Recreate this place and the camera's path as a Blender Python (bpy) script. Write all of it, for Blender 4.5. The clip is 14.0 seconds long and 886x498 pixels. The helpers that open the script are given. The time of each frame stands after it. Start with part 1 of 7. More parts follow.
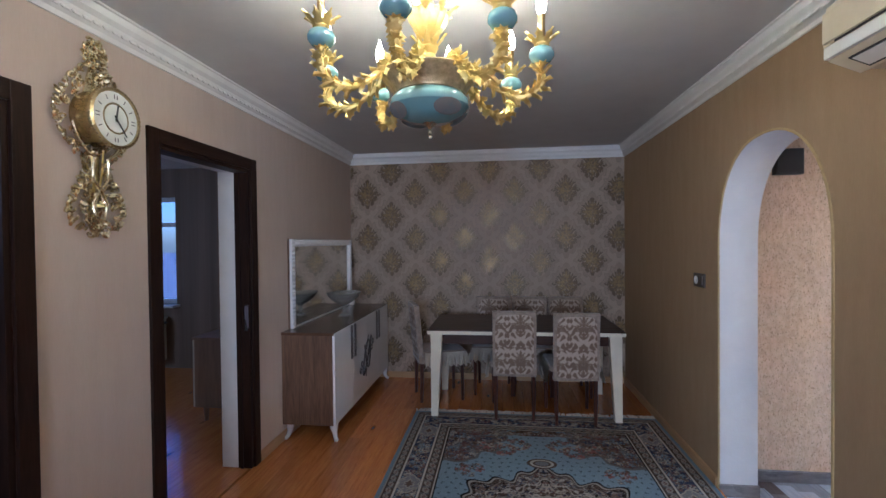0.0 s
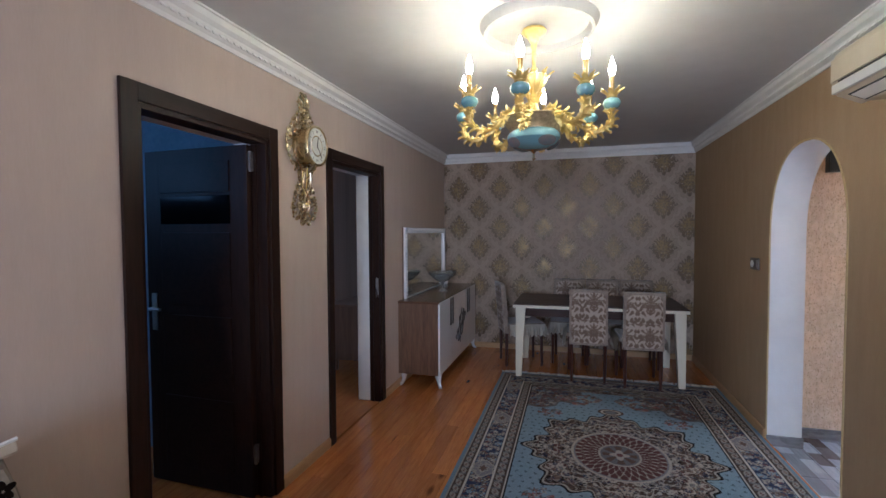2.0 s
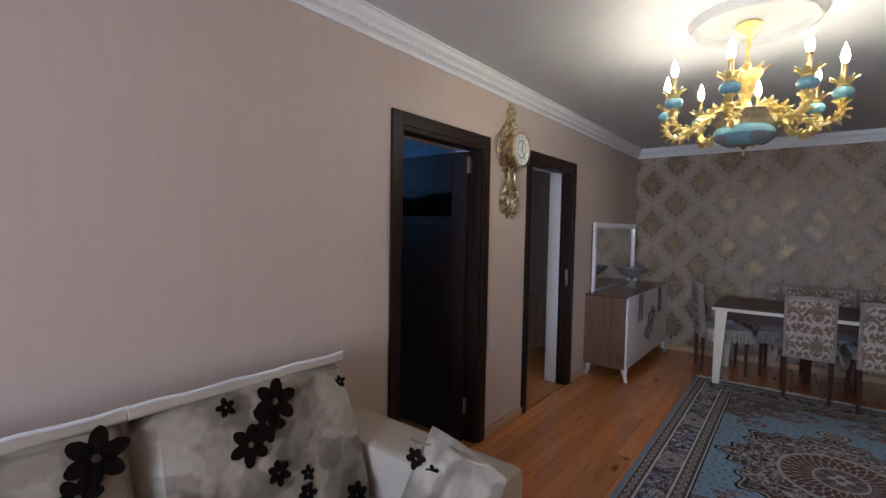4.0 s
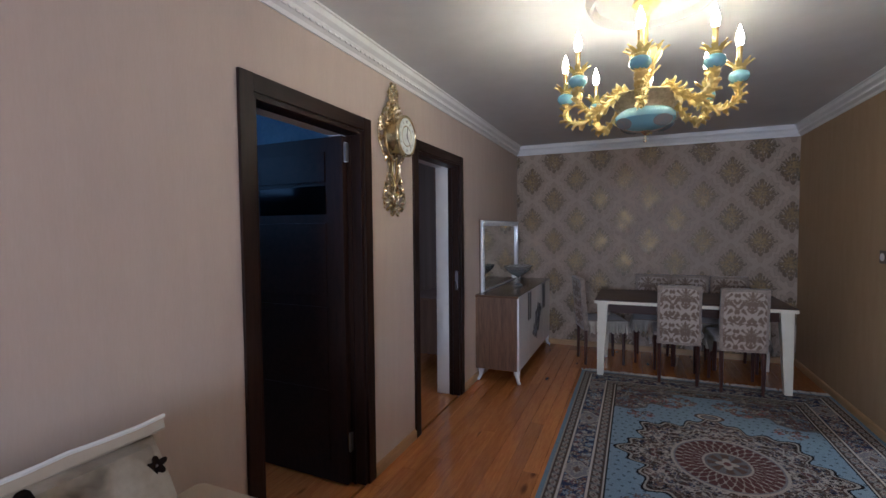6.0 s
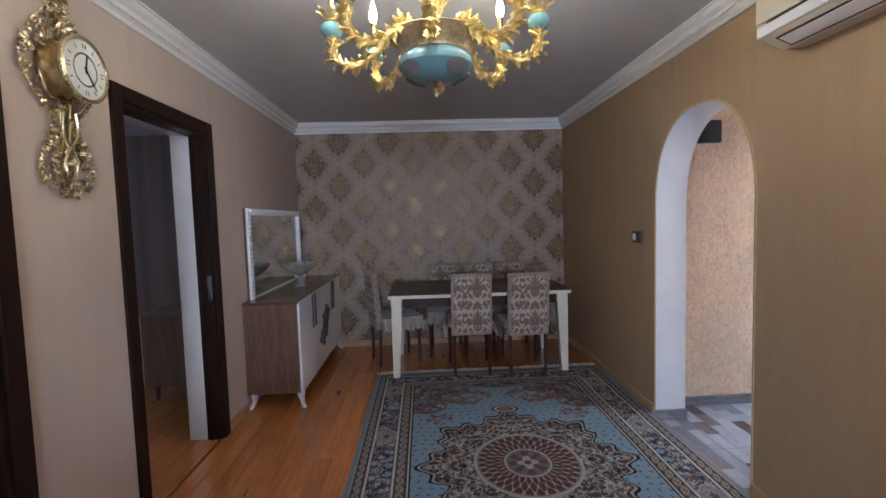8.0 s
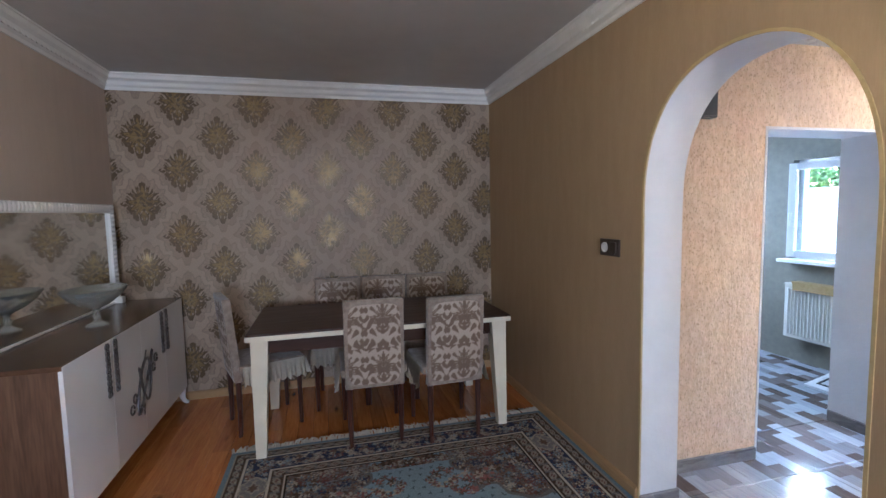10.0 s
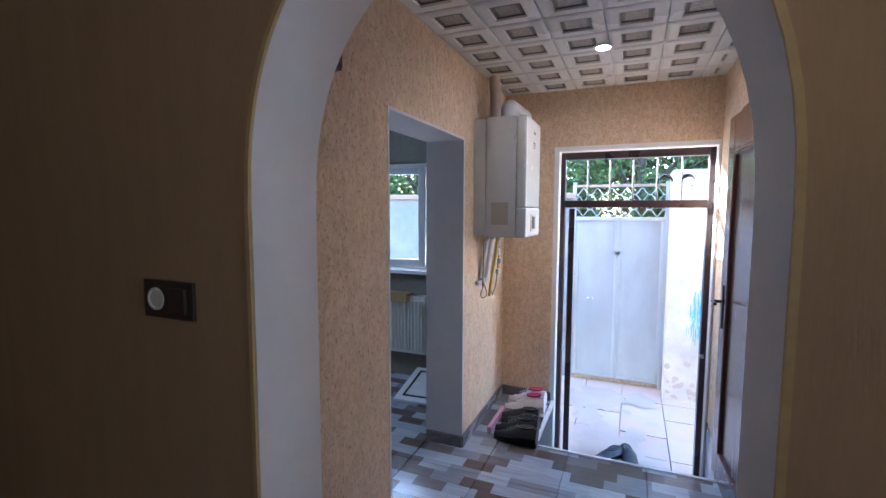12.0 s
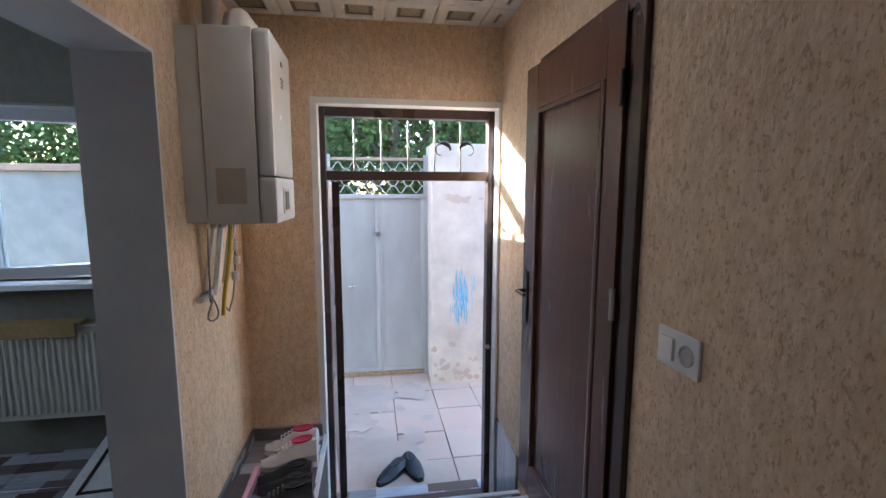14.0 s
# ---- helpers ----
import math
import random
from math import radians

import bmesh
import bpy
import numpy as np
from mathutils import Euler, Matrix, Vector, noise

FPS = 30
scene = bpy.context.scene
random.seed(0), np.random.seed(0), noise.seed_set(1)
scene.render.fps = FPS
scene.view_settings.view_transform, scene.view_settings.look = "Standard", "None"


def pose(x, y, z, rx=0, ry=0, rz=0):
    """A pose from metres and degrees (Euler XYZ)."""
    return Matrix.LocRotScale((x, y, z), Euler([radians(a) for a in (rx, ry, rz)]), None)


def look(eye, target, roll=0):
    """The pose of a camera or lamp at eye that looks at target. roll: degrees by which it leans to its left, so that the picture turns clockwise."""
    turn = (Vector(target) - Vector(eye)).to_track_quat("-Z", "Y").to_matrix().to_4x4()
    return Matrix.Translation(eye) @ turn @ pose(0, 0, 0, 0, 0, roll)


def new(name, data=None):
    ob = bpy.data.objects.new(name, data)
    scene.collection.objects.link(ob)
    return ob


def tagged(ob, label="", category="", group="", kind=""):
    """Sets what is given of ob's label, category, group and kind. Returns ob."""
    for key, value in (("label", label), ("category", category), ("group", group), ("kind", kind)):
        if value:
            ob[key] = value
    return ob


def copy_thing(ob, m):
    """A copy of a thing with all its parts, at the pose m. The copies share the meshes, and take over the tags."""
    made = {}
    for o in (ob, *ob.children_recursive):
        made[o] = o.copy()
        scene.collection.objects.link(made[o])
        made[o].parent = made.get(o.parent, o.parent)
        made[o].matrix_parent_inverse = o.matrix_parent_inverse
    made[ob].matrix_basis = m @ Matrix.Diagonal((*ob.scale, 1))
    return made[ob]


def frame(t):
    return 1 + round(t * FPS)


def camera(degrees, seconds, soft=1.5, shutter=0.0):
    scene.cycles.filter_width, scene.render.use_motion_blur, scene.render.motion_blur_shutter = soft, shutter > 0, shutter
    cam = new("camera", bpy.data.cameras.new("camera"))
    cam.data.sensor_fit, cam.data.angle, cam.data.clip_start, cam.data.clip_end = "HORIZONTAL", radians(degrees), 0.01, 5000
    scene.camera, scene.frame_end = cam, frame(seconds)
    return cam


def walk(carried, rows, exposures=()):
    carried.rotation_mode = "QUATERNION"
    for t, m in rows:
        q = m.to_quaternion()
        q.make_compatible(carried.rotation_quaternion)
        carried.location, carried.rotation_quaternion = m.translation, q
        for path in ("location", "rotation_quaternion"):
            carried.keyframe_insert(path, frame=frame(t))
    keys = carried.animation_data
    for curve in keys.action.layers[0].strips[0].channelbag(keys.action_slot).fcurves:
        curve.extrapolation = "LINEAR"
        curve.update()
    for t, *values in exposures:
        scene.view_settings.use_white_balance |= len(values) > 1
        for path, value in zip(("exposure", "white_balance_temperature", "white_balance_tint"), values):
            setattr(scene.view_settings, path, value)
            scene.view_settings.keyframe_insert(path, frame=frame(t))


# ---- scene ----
cam = camera(88.6, 14.0)
PATH = [
    (0, (0.085, 0.057, 1.509), (-0.161, 2.042, 1.479), -0.6),
    (0.5, (0.093, -0.207, 1.489), (-0.379, 1.735, 1.425), -0.1),
    (1, (0.069, -0.389, 1.509), (-0.432, 1.546, 1.444), 0.3),
    (1.5, (0.041, -0.6, 1.489), (-0.451, 1.337, 1.426), 0.0),
    (2, (0.047, -0.756, 1.494), (-0.5, 1.166, 1.421), -0.3),
    (2.5, (0.151, -0.87, 1.484), (-0.525, 1.01, 1.408), -0.1),
    (3, (0.216, -0.99, 1.473), (-0.637, 0.817, 1.37), 0.7),
    (3.5, (0.181, -1.072, 1.47), (-0.889, 0.615, 1.368), 1.0),
    (3.7, (0.142, -1.105, 1.475), (-0.993, 0.539, 1.374), 1.0),
    (4.2, (0.071, -1.14, 1.479), (-1.215, 0.389, 1.381), 0.9),
    (4.75, (-0.03, -1.088, 1.486), (-1.369, 0.395, 1.394), 0.3),
    (5.3, (-0.123, -0.965, 1.487), (-1.36, 0.605, 1.401), -0.3),
    (5.8, (-0.172, -0.814, 1.475), (-1.118, 0.947, 1.393), -0.5),
    (6, (-0.177, -0.759, 1.459), (-0.954, 1.081, 1.372), -0.5),
    (6.5, (-0.205, -0.587, 1.447), (-0.526, 1.386, 1.369), -0.4),
    (7, (-0.25, -0.472, 1.422), (-0.289, 1.526, 1.334), -0.7),
    (7.5, (-0.237, -0.318, 1.423), (-0.18, 1.678, 1.308), -1.1),
    (7.7, (-0.216, -0.22, 1.421), (-0.151, 1.775, 1.299), -1.4),
    (8.3, (-0.192, 0.037, 1.431), (-0.095, 2.029, 1.28), -1.9),
    (8.85, (-0.17, 0.339, 1.448), (-0.068, 2.329, 1.276), -2.1),
    (9.4, (-0.13, 0.694, 1.46), (0.059, 2.677, 1.28), -1.9),
    (10, (-0.05, 1.133, 1.449), (0.443, 3.065, 1.284), -1.2),
    (10.5, (0.038, 1.518, 1.425), (0.894, 3.32, 1.286), -0.3),
    (11, (0.229, 1.798, 1.426), (1.492, 3.338, 1.254), -0.2),
    (11.5, (0.477, 2.024, 1.45), (1.991, 3.319, 1.273), 0.0),
    (12, (0.668, 2.223, 1.454), (2.496, 2.990, 1.283), 0.2),
    (12.5, (0.825, 2.351, 1.448), (2.784, 2.612, 1.245), -0),
    (13, (1.027, 2.399, 1.453), (3.009, 2.425, 1.252), -0.5),
    (13.5, (1.251, 2.423, 1.419), (3.239, 2.388, 1.202), -0.2),
    (14, (1.549, 2.464, 1.417), (3.509, 2.157, 1.161), 0.1),
]
walk(cam, [(t, look(eye, target, roll)) for t, eye, target, roll in PATH],
     [(0.0, 5.65, 4850, 12), (3.0, 5.57, 4950, 12), (6.0, 5.55, 4950, 13), (7.0, 5.68, 4950, 13), (7.7, 5.75, 4950, 13), (9.4, 6.0, 5050, 11), (10.0, 6.15, 5050, 10), (10.5, 5.55, 4900, 11), (11.0, 5.05, 4850, 12), (11.5, 4.65, 4900, 13), (12.0, 4.35, 5150, 15), (12.5, 4.25, 5750, 18), (13.0, 4.15, 5950, 16), (13.5, 3.95, 6100, 15), (14.0, 3.62, 5850, 13)])

# ---- world and large lights ----
SUN = Vector((0.55, 0.80, 0.26)).normalized()
world = bpy.data.worlds.new("sky")
scene.world = world
world.use_nodes = True
wn = world.node_tree
sky = wn.nodes.new("ShaderNodeTexSky")
sky.sky_type = 'NISHITA'
sky.sun_disc = False
sky.sun_elevation = math.asin(SUN.z)
sky.sun_rotation = math.atan2(SUN.x, SUN.y)
wn.links.new(sky.outputs[0], wn.nodes["Background"].inputs[0])
wn.nodes["Background"].inputs[1].default_value = 0.15
sun_data = bpy.data.lights.new("sun", 'SUN')
sun_data.energy, sun_data.angle, sun_data.color = 4.5, radians(0.5), (1.0, 0.93, 0.82)
new("sun", sun_data).matrix_world = look((20, 30, 12), Vector((20, 30, 12)) - SUN)


def area_light(name, eye, target, w, h, watts, colour):
    d = bpy.data.lights.new(name, 'AREA')
    d.shape, d.size, d.size_y, d.energy, d.color = 'RECTANGLE', w, h, watts, colour
    new(name, d).matrix_world = look(eye, target)


SKY_BLUE = (0.72, 0.84, 1.0)
area_light("window_light_living", (0.0, -4.75, 1.45), (0.0, 0.0, 1.2), 1.5, 1.2, 2.9, (0.90, 0.93, 0.97))
area_light("window_light_blue_room", (-3.9, -0.1, 2.1), (-2.0, 1.25, 1.75), 0.6, 0.5, 0.17, (0.35, 0.62, 1.0))
# Added kitchen fill standing in for an unseen window; the wall here is closed.
area_light("window_light_kitchen", (3.2, 5.52, 1.45), (3.4, 3.5, 0.6), 1.0, 0.9, 1.1, SKY_BLUE)
# Added fill for the dim bedroom, at its closed west wall without a window.
area_light("window_light_bedroom", (-5.2, 2.75, 1.5), (-2.6, 3.6, 1.0), 1.0, 1.1, 0.3, SKY_BLUE)
BULB_WATTS = 3.9

# ---- materials ----
def nodes_of(name):
    m = bpy.data.materials.new(name)
    m.use_nodes = True
    return m, m.node_tree, m.node_tree.nodes["Principled BSDF"]


def coords(nt, stretch=(1, 1, 1), shift=True):
    tc = nt.nodes.new("ShaderNodeTexCoord")
    mp = nt.nodes.new("ShaderNodeMapping")
    mp.inputs["Scale"].default_value = stretch
    nt.links.new(tc.outputs["Object"], mp.inputs["Vector"])
    if shift:
        oi = nt.nodes.new("ShaderNodeObjectInfo")
        mu = nt.nodes.new("ShaderNodeMath")
        mu.operation = 'MULTIPLY'
        mu.inputs[1].default_value = 23.0
        nt.links.new(oi.outputs["Random"], mu.inputs[0])
        nt.links.new(mu.outputs[0], mp.inputs["Location"])
    return mp.outputs[0]


def noise_of(nt, vec, scale, detail=4.0, rough=0.55, warp=0.0):
    n = nt.nodes.new("ShaderNodeTexNoise")
    n.inputs["Scale"].default_value, n.inputs["Detail"].default_value = scale, detail
    n.inputs["Roughness"].default_value, n.inputs["Distortion"].default_value = rough, warp
    nt.links.new(vec, n.inputs["Vector"])
    return n.outputs["Fac"]


def ramp(nt, fac, stops, constant=False):
    r = nt.nodes.new("ShaderNodeValToRGB")
    if constant:
        r.color_ramp.interpolation = 'CONSTANT'
    e = r.color_ramp.elements
    while len(e) < len(stops):
        e.new(0.5)
    for el, (p, c) in zip(e, stops):
        el.position, el.color = p, (*c, 1.0)
    nt.links.new(fac, r.inputs[0])
    return r.outputs[0]


def mix(nt, fac, a, b, blend='MIX'):
    m = nt.nodes.new("ShaderNodeMix")
    m.data_type, m.blend_type = 'RGBA', blend
    for sock, v in ((m.inputs[0], fac), (m.inputs[6], a), (m.inputs[7], b)):
        if isinstance(v, (int, float)):
            sock.default_value = v
        elif isinstance(v, tuple):
            sock.default_value = (*v, 1.0)
        else:
            nt.links.new(v, sock)
    return m.outputs[2]


def bump(nt, bsdf, height, strength, dist=0.01):
    b = nt.nodes.new("ShaderNodeBump")
    b.inputs["Strength"].default_value, b.inputs["Distance"].default_value = strength, dist
    nt.links.new(height, b.inputs["Height"])
    nt.links.new(b.outputs[0], bsdf.inputs["Normal"])


def grey(v):
    return (v, v, v)


def mat(name, a, b=None, rough=0.5, metal=0.0, scale=12.0, stretch=(1, 1, 1), wear=0.15, relief=0.1, fine=90.0, warp=0.0, coat=0.0, sheen=0.0, shift=True):
    """Two colours mixed by a grain, larger stains over them, and fine relief."""
    m, nt, p = nodes_of(name)
    b = b or tuple(c * 0.8 for c in a)
    v = coords(nt, stretch, shift)
    grain = noise_of(nt, v, scale, 5.0, 0.6, warp)
    big = noise_of(nt, v, max(scale * 0.12, 0.6), 3.0)
    col = ramp(nt, grain, [(0.3, a), (0.7, b)])
    col = mix(nt, 1.0, col, ramp(nt, big, [(0.3, grey(1.0)), (0.75, grey(1.0 - wear))]), 'MULTIPLY')
    nt.links.new(col, p.inputs["Base Color"])
    rr = ramp(nt, big, [(0.3, grey(max(rough - 0.06, 0.02))), (0.7, grey(min(rough + 0.08, 1.0)))])
    nt.links.new(rr, p.inputs["Roughness"])
    p.inputs["Metallic"].default_value = metal
    p.inputs["Coat Weight"].default_value = coat
    p.inputs["Coat Roughness"].default_value = 0.12
    p.inputs["Sheen Weight"].default_value = sheen
    if relief > 0:
        bump(nt, p, noise_of(nt, v, fine, 3.0), relief, 0.004)
    return m


def wood(name, a, b, rough=0.35, grain=(14, 1.0, 14), coat=0.0, knots=False, spread=0.25):
    m, nt, p = nodes_of(name)
    v = coords(nt, grain)
    n1 = noise_of(nt, v, 2.2, 6.0, 0.6, 0.8)
    n2 = noise_of(nt, v, 9.0, 3.0, 0.5)
    col = mix(nt, 0.35, ramp(nt, n1, [(0.3, a), (0.52, tuple((x + y) / 2 for x, y in zip(a, b))), (0.7, b)]), ramp(nt, n2, [(0.35, a), (0.65, b)]))
    oi = nt.nodes.new("ShaderNodeObjectInfo")
    col = mix(nt, 1.0, col, ramp(nt, oi.outputs["Random"], [(0.0, grey(1.0 - spread)), (1.0, grey(1.0))]), 'MULTIPLY')
    if knots:
        vk = coords(nt, (7.0, 2.2, 7.0))
        vo = nt.nodes.new("ShaderNodeTexVoronoi")
        vo.inputs["Scale"].default_value = 0.9
        nt.links.new(vk, vo.inputs["Vector"])
        kn = ramp(nt, vo.outputs["Distance"], [(0.05, grey(1.0)), (0.14, grey(0.0))])
        col = mix(nt, kn, col, tuple(c * 0.35 for c in b))
    nt.links.new(col, p.inputs["Base Color"])
    nt.links.new(ramp(nt, n1, [(0.2, grey(rough * 0.8)), (0.8, grey(rough * 1.25))]), p.inputs["Roughness"])
    p.inputs["Coat Weight"].default_value, p.inputs["Coat Roughness"].default_value = coat, 0.1
    bump(nt, p, n2, 0.08, 0.002)
    return m


def attribute_mat(name, rough, gloss_rough, relief=0.25, fine=220.0, sheen=0.0, gloss_metal=0.0):
    """Colour woven or printed per point ("tint"), with its alpha marking the printed metallic figure."""
    m, nt, p = nodes_of(name)
    at = nt.nodes.new("ShaderNodeAttribute")
    at.attribute_name = "tint"
    v = coords(nt, (1, 1, 1), False)
    n = noise_of(nt, v, fine, 3.0)
    col = mix(nt, 1.0, at.outputs["Color"], ramp(nt, n, [(0.3, grey(0.75)), (0.7, grey(1.0))]), 'MULTIPLY')
    nt.links.new(col, p.inputs["Base Color"])
    fig = at.outputs["Alpha"]
    nt.links.new(ramp(nt, fig, [(0.0, grey(rough)), (1.0, grey(gloss_rough))]), p.inputs["Roughness"])
    if gloss_metal:
        nt.links.new(ramp(nt, fig, [(0.0, grey(0.0)), (1.0, grey(gloss_metal))]), p.inputs["Metallic"])
    p.inputs["Sheen Weight"].default_value = sheen
    bump(nt, p, n, relief, 0.003)
    return m


def glow(name, colour, strength):
    m, nt, p = nodes_of(name)
    p.inputs["Base Color"].default_value = (*colour, 1)
    p.inputs["Emission Color"].default_value = (*colour, 1)
    p.inputs["Emission Strength"].default_value = strength
    return m


def glass(name, colour=(1, 1, 1), rough=0.02, ior=1.45):
    m, nt, p = nodes_of(name)
    p.inputs["Base Color"].default_value = (*colour, 1)
    p.inputs["Roughness"].default_value = rough
    p.inputs["IOR"].default_value = ior
    p.inputs["Transmission Weight"].default_value = 1.0
    return m


def flecked(name, ground, fleck, pale, rough=0.85):
    """Bark-textured wallpaper: short upright flecks over a mottled ground."""
    m, nt, p = nodes_of(name)
    v = coords(nt, (1, 1, 0.55), False)
    f1 = noise_of(nt, v, 115.0, 2.5, 0.55, 0.35)
    f2 = noise_of(nt, v, 42.0, 3.0, 0.6)
    soft = noise_of(nt, v, 2.5, 3.0)
    col = mix(nt, ramp(nt, f2, [(0.35, grey(0.0)), (0.65, grey(1.0))]), ground, pale)
    col = mix(nt, ramp(nt, f1, [(0.565, grey(0.0)), (0.66, grey(0.6))]), col, fleck)
    col = mix(nt, 1.0, col, ramp(nt, soft, [(0.3, grey(1.0)), (0.75, grey(0.88))]), 'MULTIPLY')
    nt.links.new(col, p.inputs["Base Color"])
    p.inputs["Roughness"].default_value = rough
    bump(nt, p, f2, 0.6, 0.007)
    return m


def mosaic(name):
    """Glazed floor tile printed with staggered wood-grain blocks in white, greys and browns."""
    m, nt, p = nodes_of(name)
    tc = nt.nodes.new("ShaderNodeTexCoord")
    geo = nt.nodes.new("ShaderNodeNewGeometry")
    sep = nt.nodes.new("ShaderNodeSeparateXYZ")
    nt.links.new(geo.outputs["Position"], sep.inputs[0])

    def m1(op, a, b=None):
        n = nt.nodes.new("ShaderNodeMath")
        n.operation = op
        for s, val in ((n.inputs[0], a), (n.inputs[1], b)):
            if val is None:
                continue
            if isinstance(val, (int, float)):
                s.default_value = val
            else:
                nt.links.new(val, s)
        return n.outputs[0]
    row = m1('FLOOR', m1('DIVIDE', sep.outputs[0], 0.09))
    along = m1('ADD', m1('DIVIDE', sep.outputs[1], 0.178), m1('MULTIPLY', row, 0.37))
    cell = nt.nodes.new("ShaderNodeCombineXYZ")
    nt.links.new(row, cell.inputs[0])
    nt.links.new(m1('FLOOR', along), cell.inputs[1])
    wnz = nt.nodes.new("ShaderNodeTexWhiteNoise")
    wnz.noise_dimensions = '2D'
    nt.links.new(cell.outputs[0], wnz.inputs["Vector"])
    col = ramp(nt, wnz.outputs["Value"], [(0.0, (0.42, 0.445, 0.50)), (0.3, (0.19, 0.165, 0.16)), (0.52, (0.12, 0.09, 0.08)), (0.7, (0.28, 0.285, 0.31)), (0.86, (0.48, 0.505, 0.56))], True)
    mp = nt.nodes.new("ShaderNodeMapping")
    mp.inputs["Scale"].default_value = (60, 6, 10)
    nt.links.new(geo.outputs["Position"], mp.inputs["Vector"])
    gr = noise_of(nt, mp.outputs[0], 1.0, 5.0, 0.6, 0.5)
    col = mix(nt, 1.0, col, ramp(nt, gr, [(0.3, grey(0.72)), (0.7, grey(1.0))]), 'MULTIPLY')
    nt.links.new(col, p.inputs["Base Color"])
    p.inputs["Roughness"].default_value = 0.16
    bump(nt, p, gr, 0.05, 0.001)
    return m


def petal_print(name):
    """Velvet printed with overlapping pale and dark watercolour petals."""
    m, nt, p = nodes_of(name)
    v = coords(nt, (1, 1, 1), True)
    wob = nt.nodes.new("ShaderNodeTexNoise")
    wob.inputs["Scale"].default_value = 9.0
    nt.links.new(v, wob.inputs["Vector"])
    off = mix(nt, 0.13, v, wob.outputs["Color"])
    cols = []
    for scale in (7.5, 15.0):
        vo = nt.nodes.new("ShaderNodeTexVoronoi")
        vo.feature = 'SMOOTH_F1'
        vo.inputs["Scale"].default_value, vo.inputs["Smoothness"].default_value = scale, 0.45
        nt.links.new(off, vo.inputs["Vector"])
        sep = nt.nodes.new("ShaderNodeSeparateColor")
        nt.links.new(vo.outputs["Color"], sep.inputs[0])
        cols.append(ramp(nt, sep.outputs[0], [(0.15, (0.11, 0.087, 0.06)), (0.45, (0.245, 0.205, 0.15)), (0.8, (0.40, 0.35, 0.275))]))
    fine = noise_of(nt, v, 30.0, 4.0)
    col = mix(nt, 0.45, cols[0], cols[1])
    col = mix(nt, 1.0, col, ramp(nt, fine, [(0.3, grey(0.8)), (0.7, grey(1.0))]), 'MULTIPLY')
    nt.links.new(col, p.inputs["Base Color"])
    p.inputs["Roughness"].default_value = 0.85
    p.inputs["Sheen Weight"].default_value = 0.1
    bump(nt, p, noise_of(nt, v, 200.0, 3.0), 0.2, 0.004)
    return m


M_WALL = mat("taupe_wallpaper", (0.52, 0.425, 0.355), (0.50, 0.405, 0.335), 0.75, scale=160, stretch=(1, 1, 0.15), wear=0.05, relief=0.05, fine=260, shift=False)
M_WALL_R = mat("brown_wallpaper", (0.41, 0.287, 0.16), (0.38, 0.262, 0.142), 0.72, scale=160, stretch=(1, 1, 0.15), wear=0.06, relief=0.12, fine=260, shift=False)
M_CEIL = mat("ceiling_paint", (0.62, 0.61, 0.60), (0.58, 0.57, 0.56), 0.8, scale=6, wear=0.06, relief=0.05, shift=False)
M_WHITE = mat("white_plaster", (0.80, 0.79, 0.77), (0.74, 0.73, 0.71), 0.6, scale=9, wear=0.08, relief=0.12, shift=False)
M_ROSE = mat("rose_plaster", (0.47, 0.46, 0.44), (0.43, 0.42, 0.40), 0.8, scale=9, wear=0.08, relief=0.1)
M_REVEAL = mat("white_reveal_paint", (0.72, 0.71, 0.71), (0.66, 0.65, 0.65), 0.65, scale=7, wear=0.1, relief=0.2, fine=60, shift=False)
M_GOLD_EDGE = mat("ochre_edge_paint", (0.56, 0.42, 0.20), (0.48, 0.35, 0.16), 0.6, scale=30)
M_DARKWOOD = wood("dark_walnut_veneer", (0.030, 0.014, 0.009), (0.013, 0.007, 0.005), 0.42, (16, 16, 1.2), spread=0.1)
M_DARKWOOD_H = wood("dark_walnut_veneer_across", (0.030, 0.014, 0.009), (0.013, 0.007, 0.005), 0.42, (16, 1.2, 16), spread=0.1)
for m in (M_DARKWOOD, M_DARKWOOD_H):
    m.node_tree.nodes["Principled BSDF"].inputs["Specular IOR Level"].default_value = 0.16
M_PLANK = wood("varnished_pine", (0.72, 0.28, 0.07), (0.45, 0.145, 0.034), 0.18, (16, 1.1, 16), coat=0.5, knots=True, spread=0.3)
M_BASE = wood("pale_pine_trim", (0.52, 0.33, 0.16), (0.42, 0.25, 0.11), 0.4, (16, 1.2, 16))
M_CABWOOD = wood("walnut_laminate", (0.20, 0.115, 0.07), (0.075, 0.04, 0.024), 0.35, (11, 11, 0.9), spread=0.05)
M_CABTOP = wood("walnut_laminate_top", (0.15, 0.085, 0.05), (0.07, 0.038, 0.022), 0.2, (11, 0.9, 11), spread=0.05)
M_TABLE = wood("dark_table_veneer", (0.060, 0.028, 0.018), (0.034, 0.015, 0.010), 0.32, (1.0, 12, 12), coat=0.0, spread=0.02)
M_TABLE.node_tree.nodes["Principled BSDF"].inputs["Specular IOR Level"].default_value = 0.14
M_CREAM = mat("cream_lacquer", (0.76, 0.70, 0.56), (0.70, 0.64, 0.50), 0.32, scale=10, wear=0.08, relief=0.04)
M_GLOSSWHITE = mat("gloss_white_lacquer", (0.80, 0.80, 0.82), (0.77, 0.77, 0.79), 0.12, scale=6, wear=0.03, relief=0.0, coat=0.5)
M_SILVER = mat("silver_print", (0.20, 0.19, 0.20), (0.08, 0.075, 0.08), 0.3, 0.7, scale=60, relief=0.2)
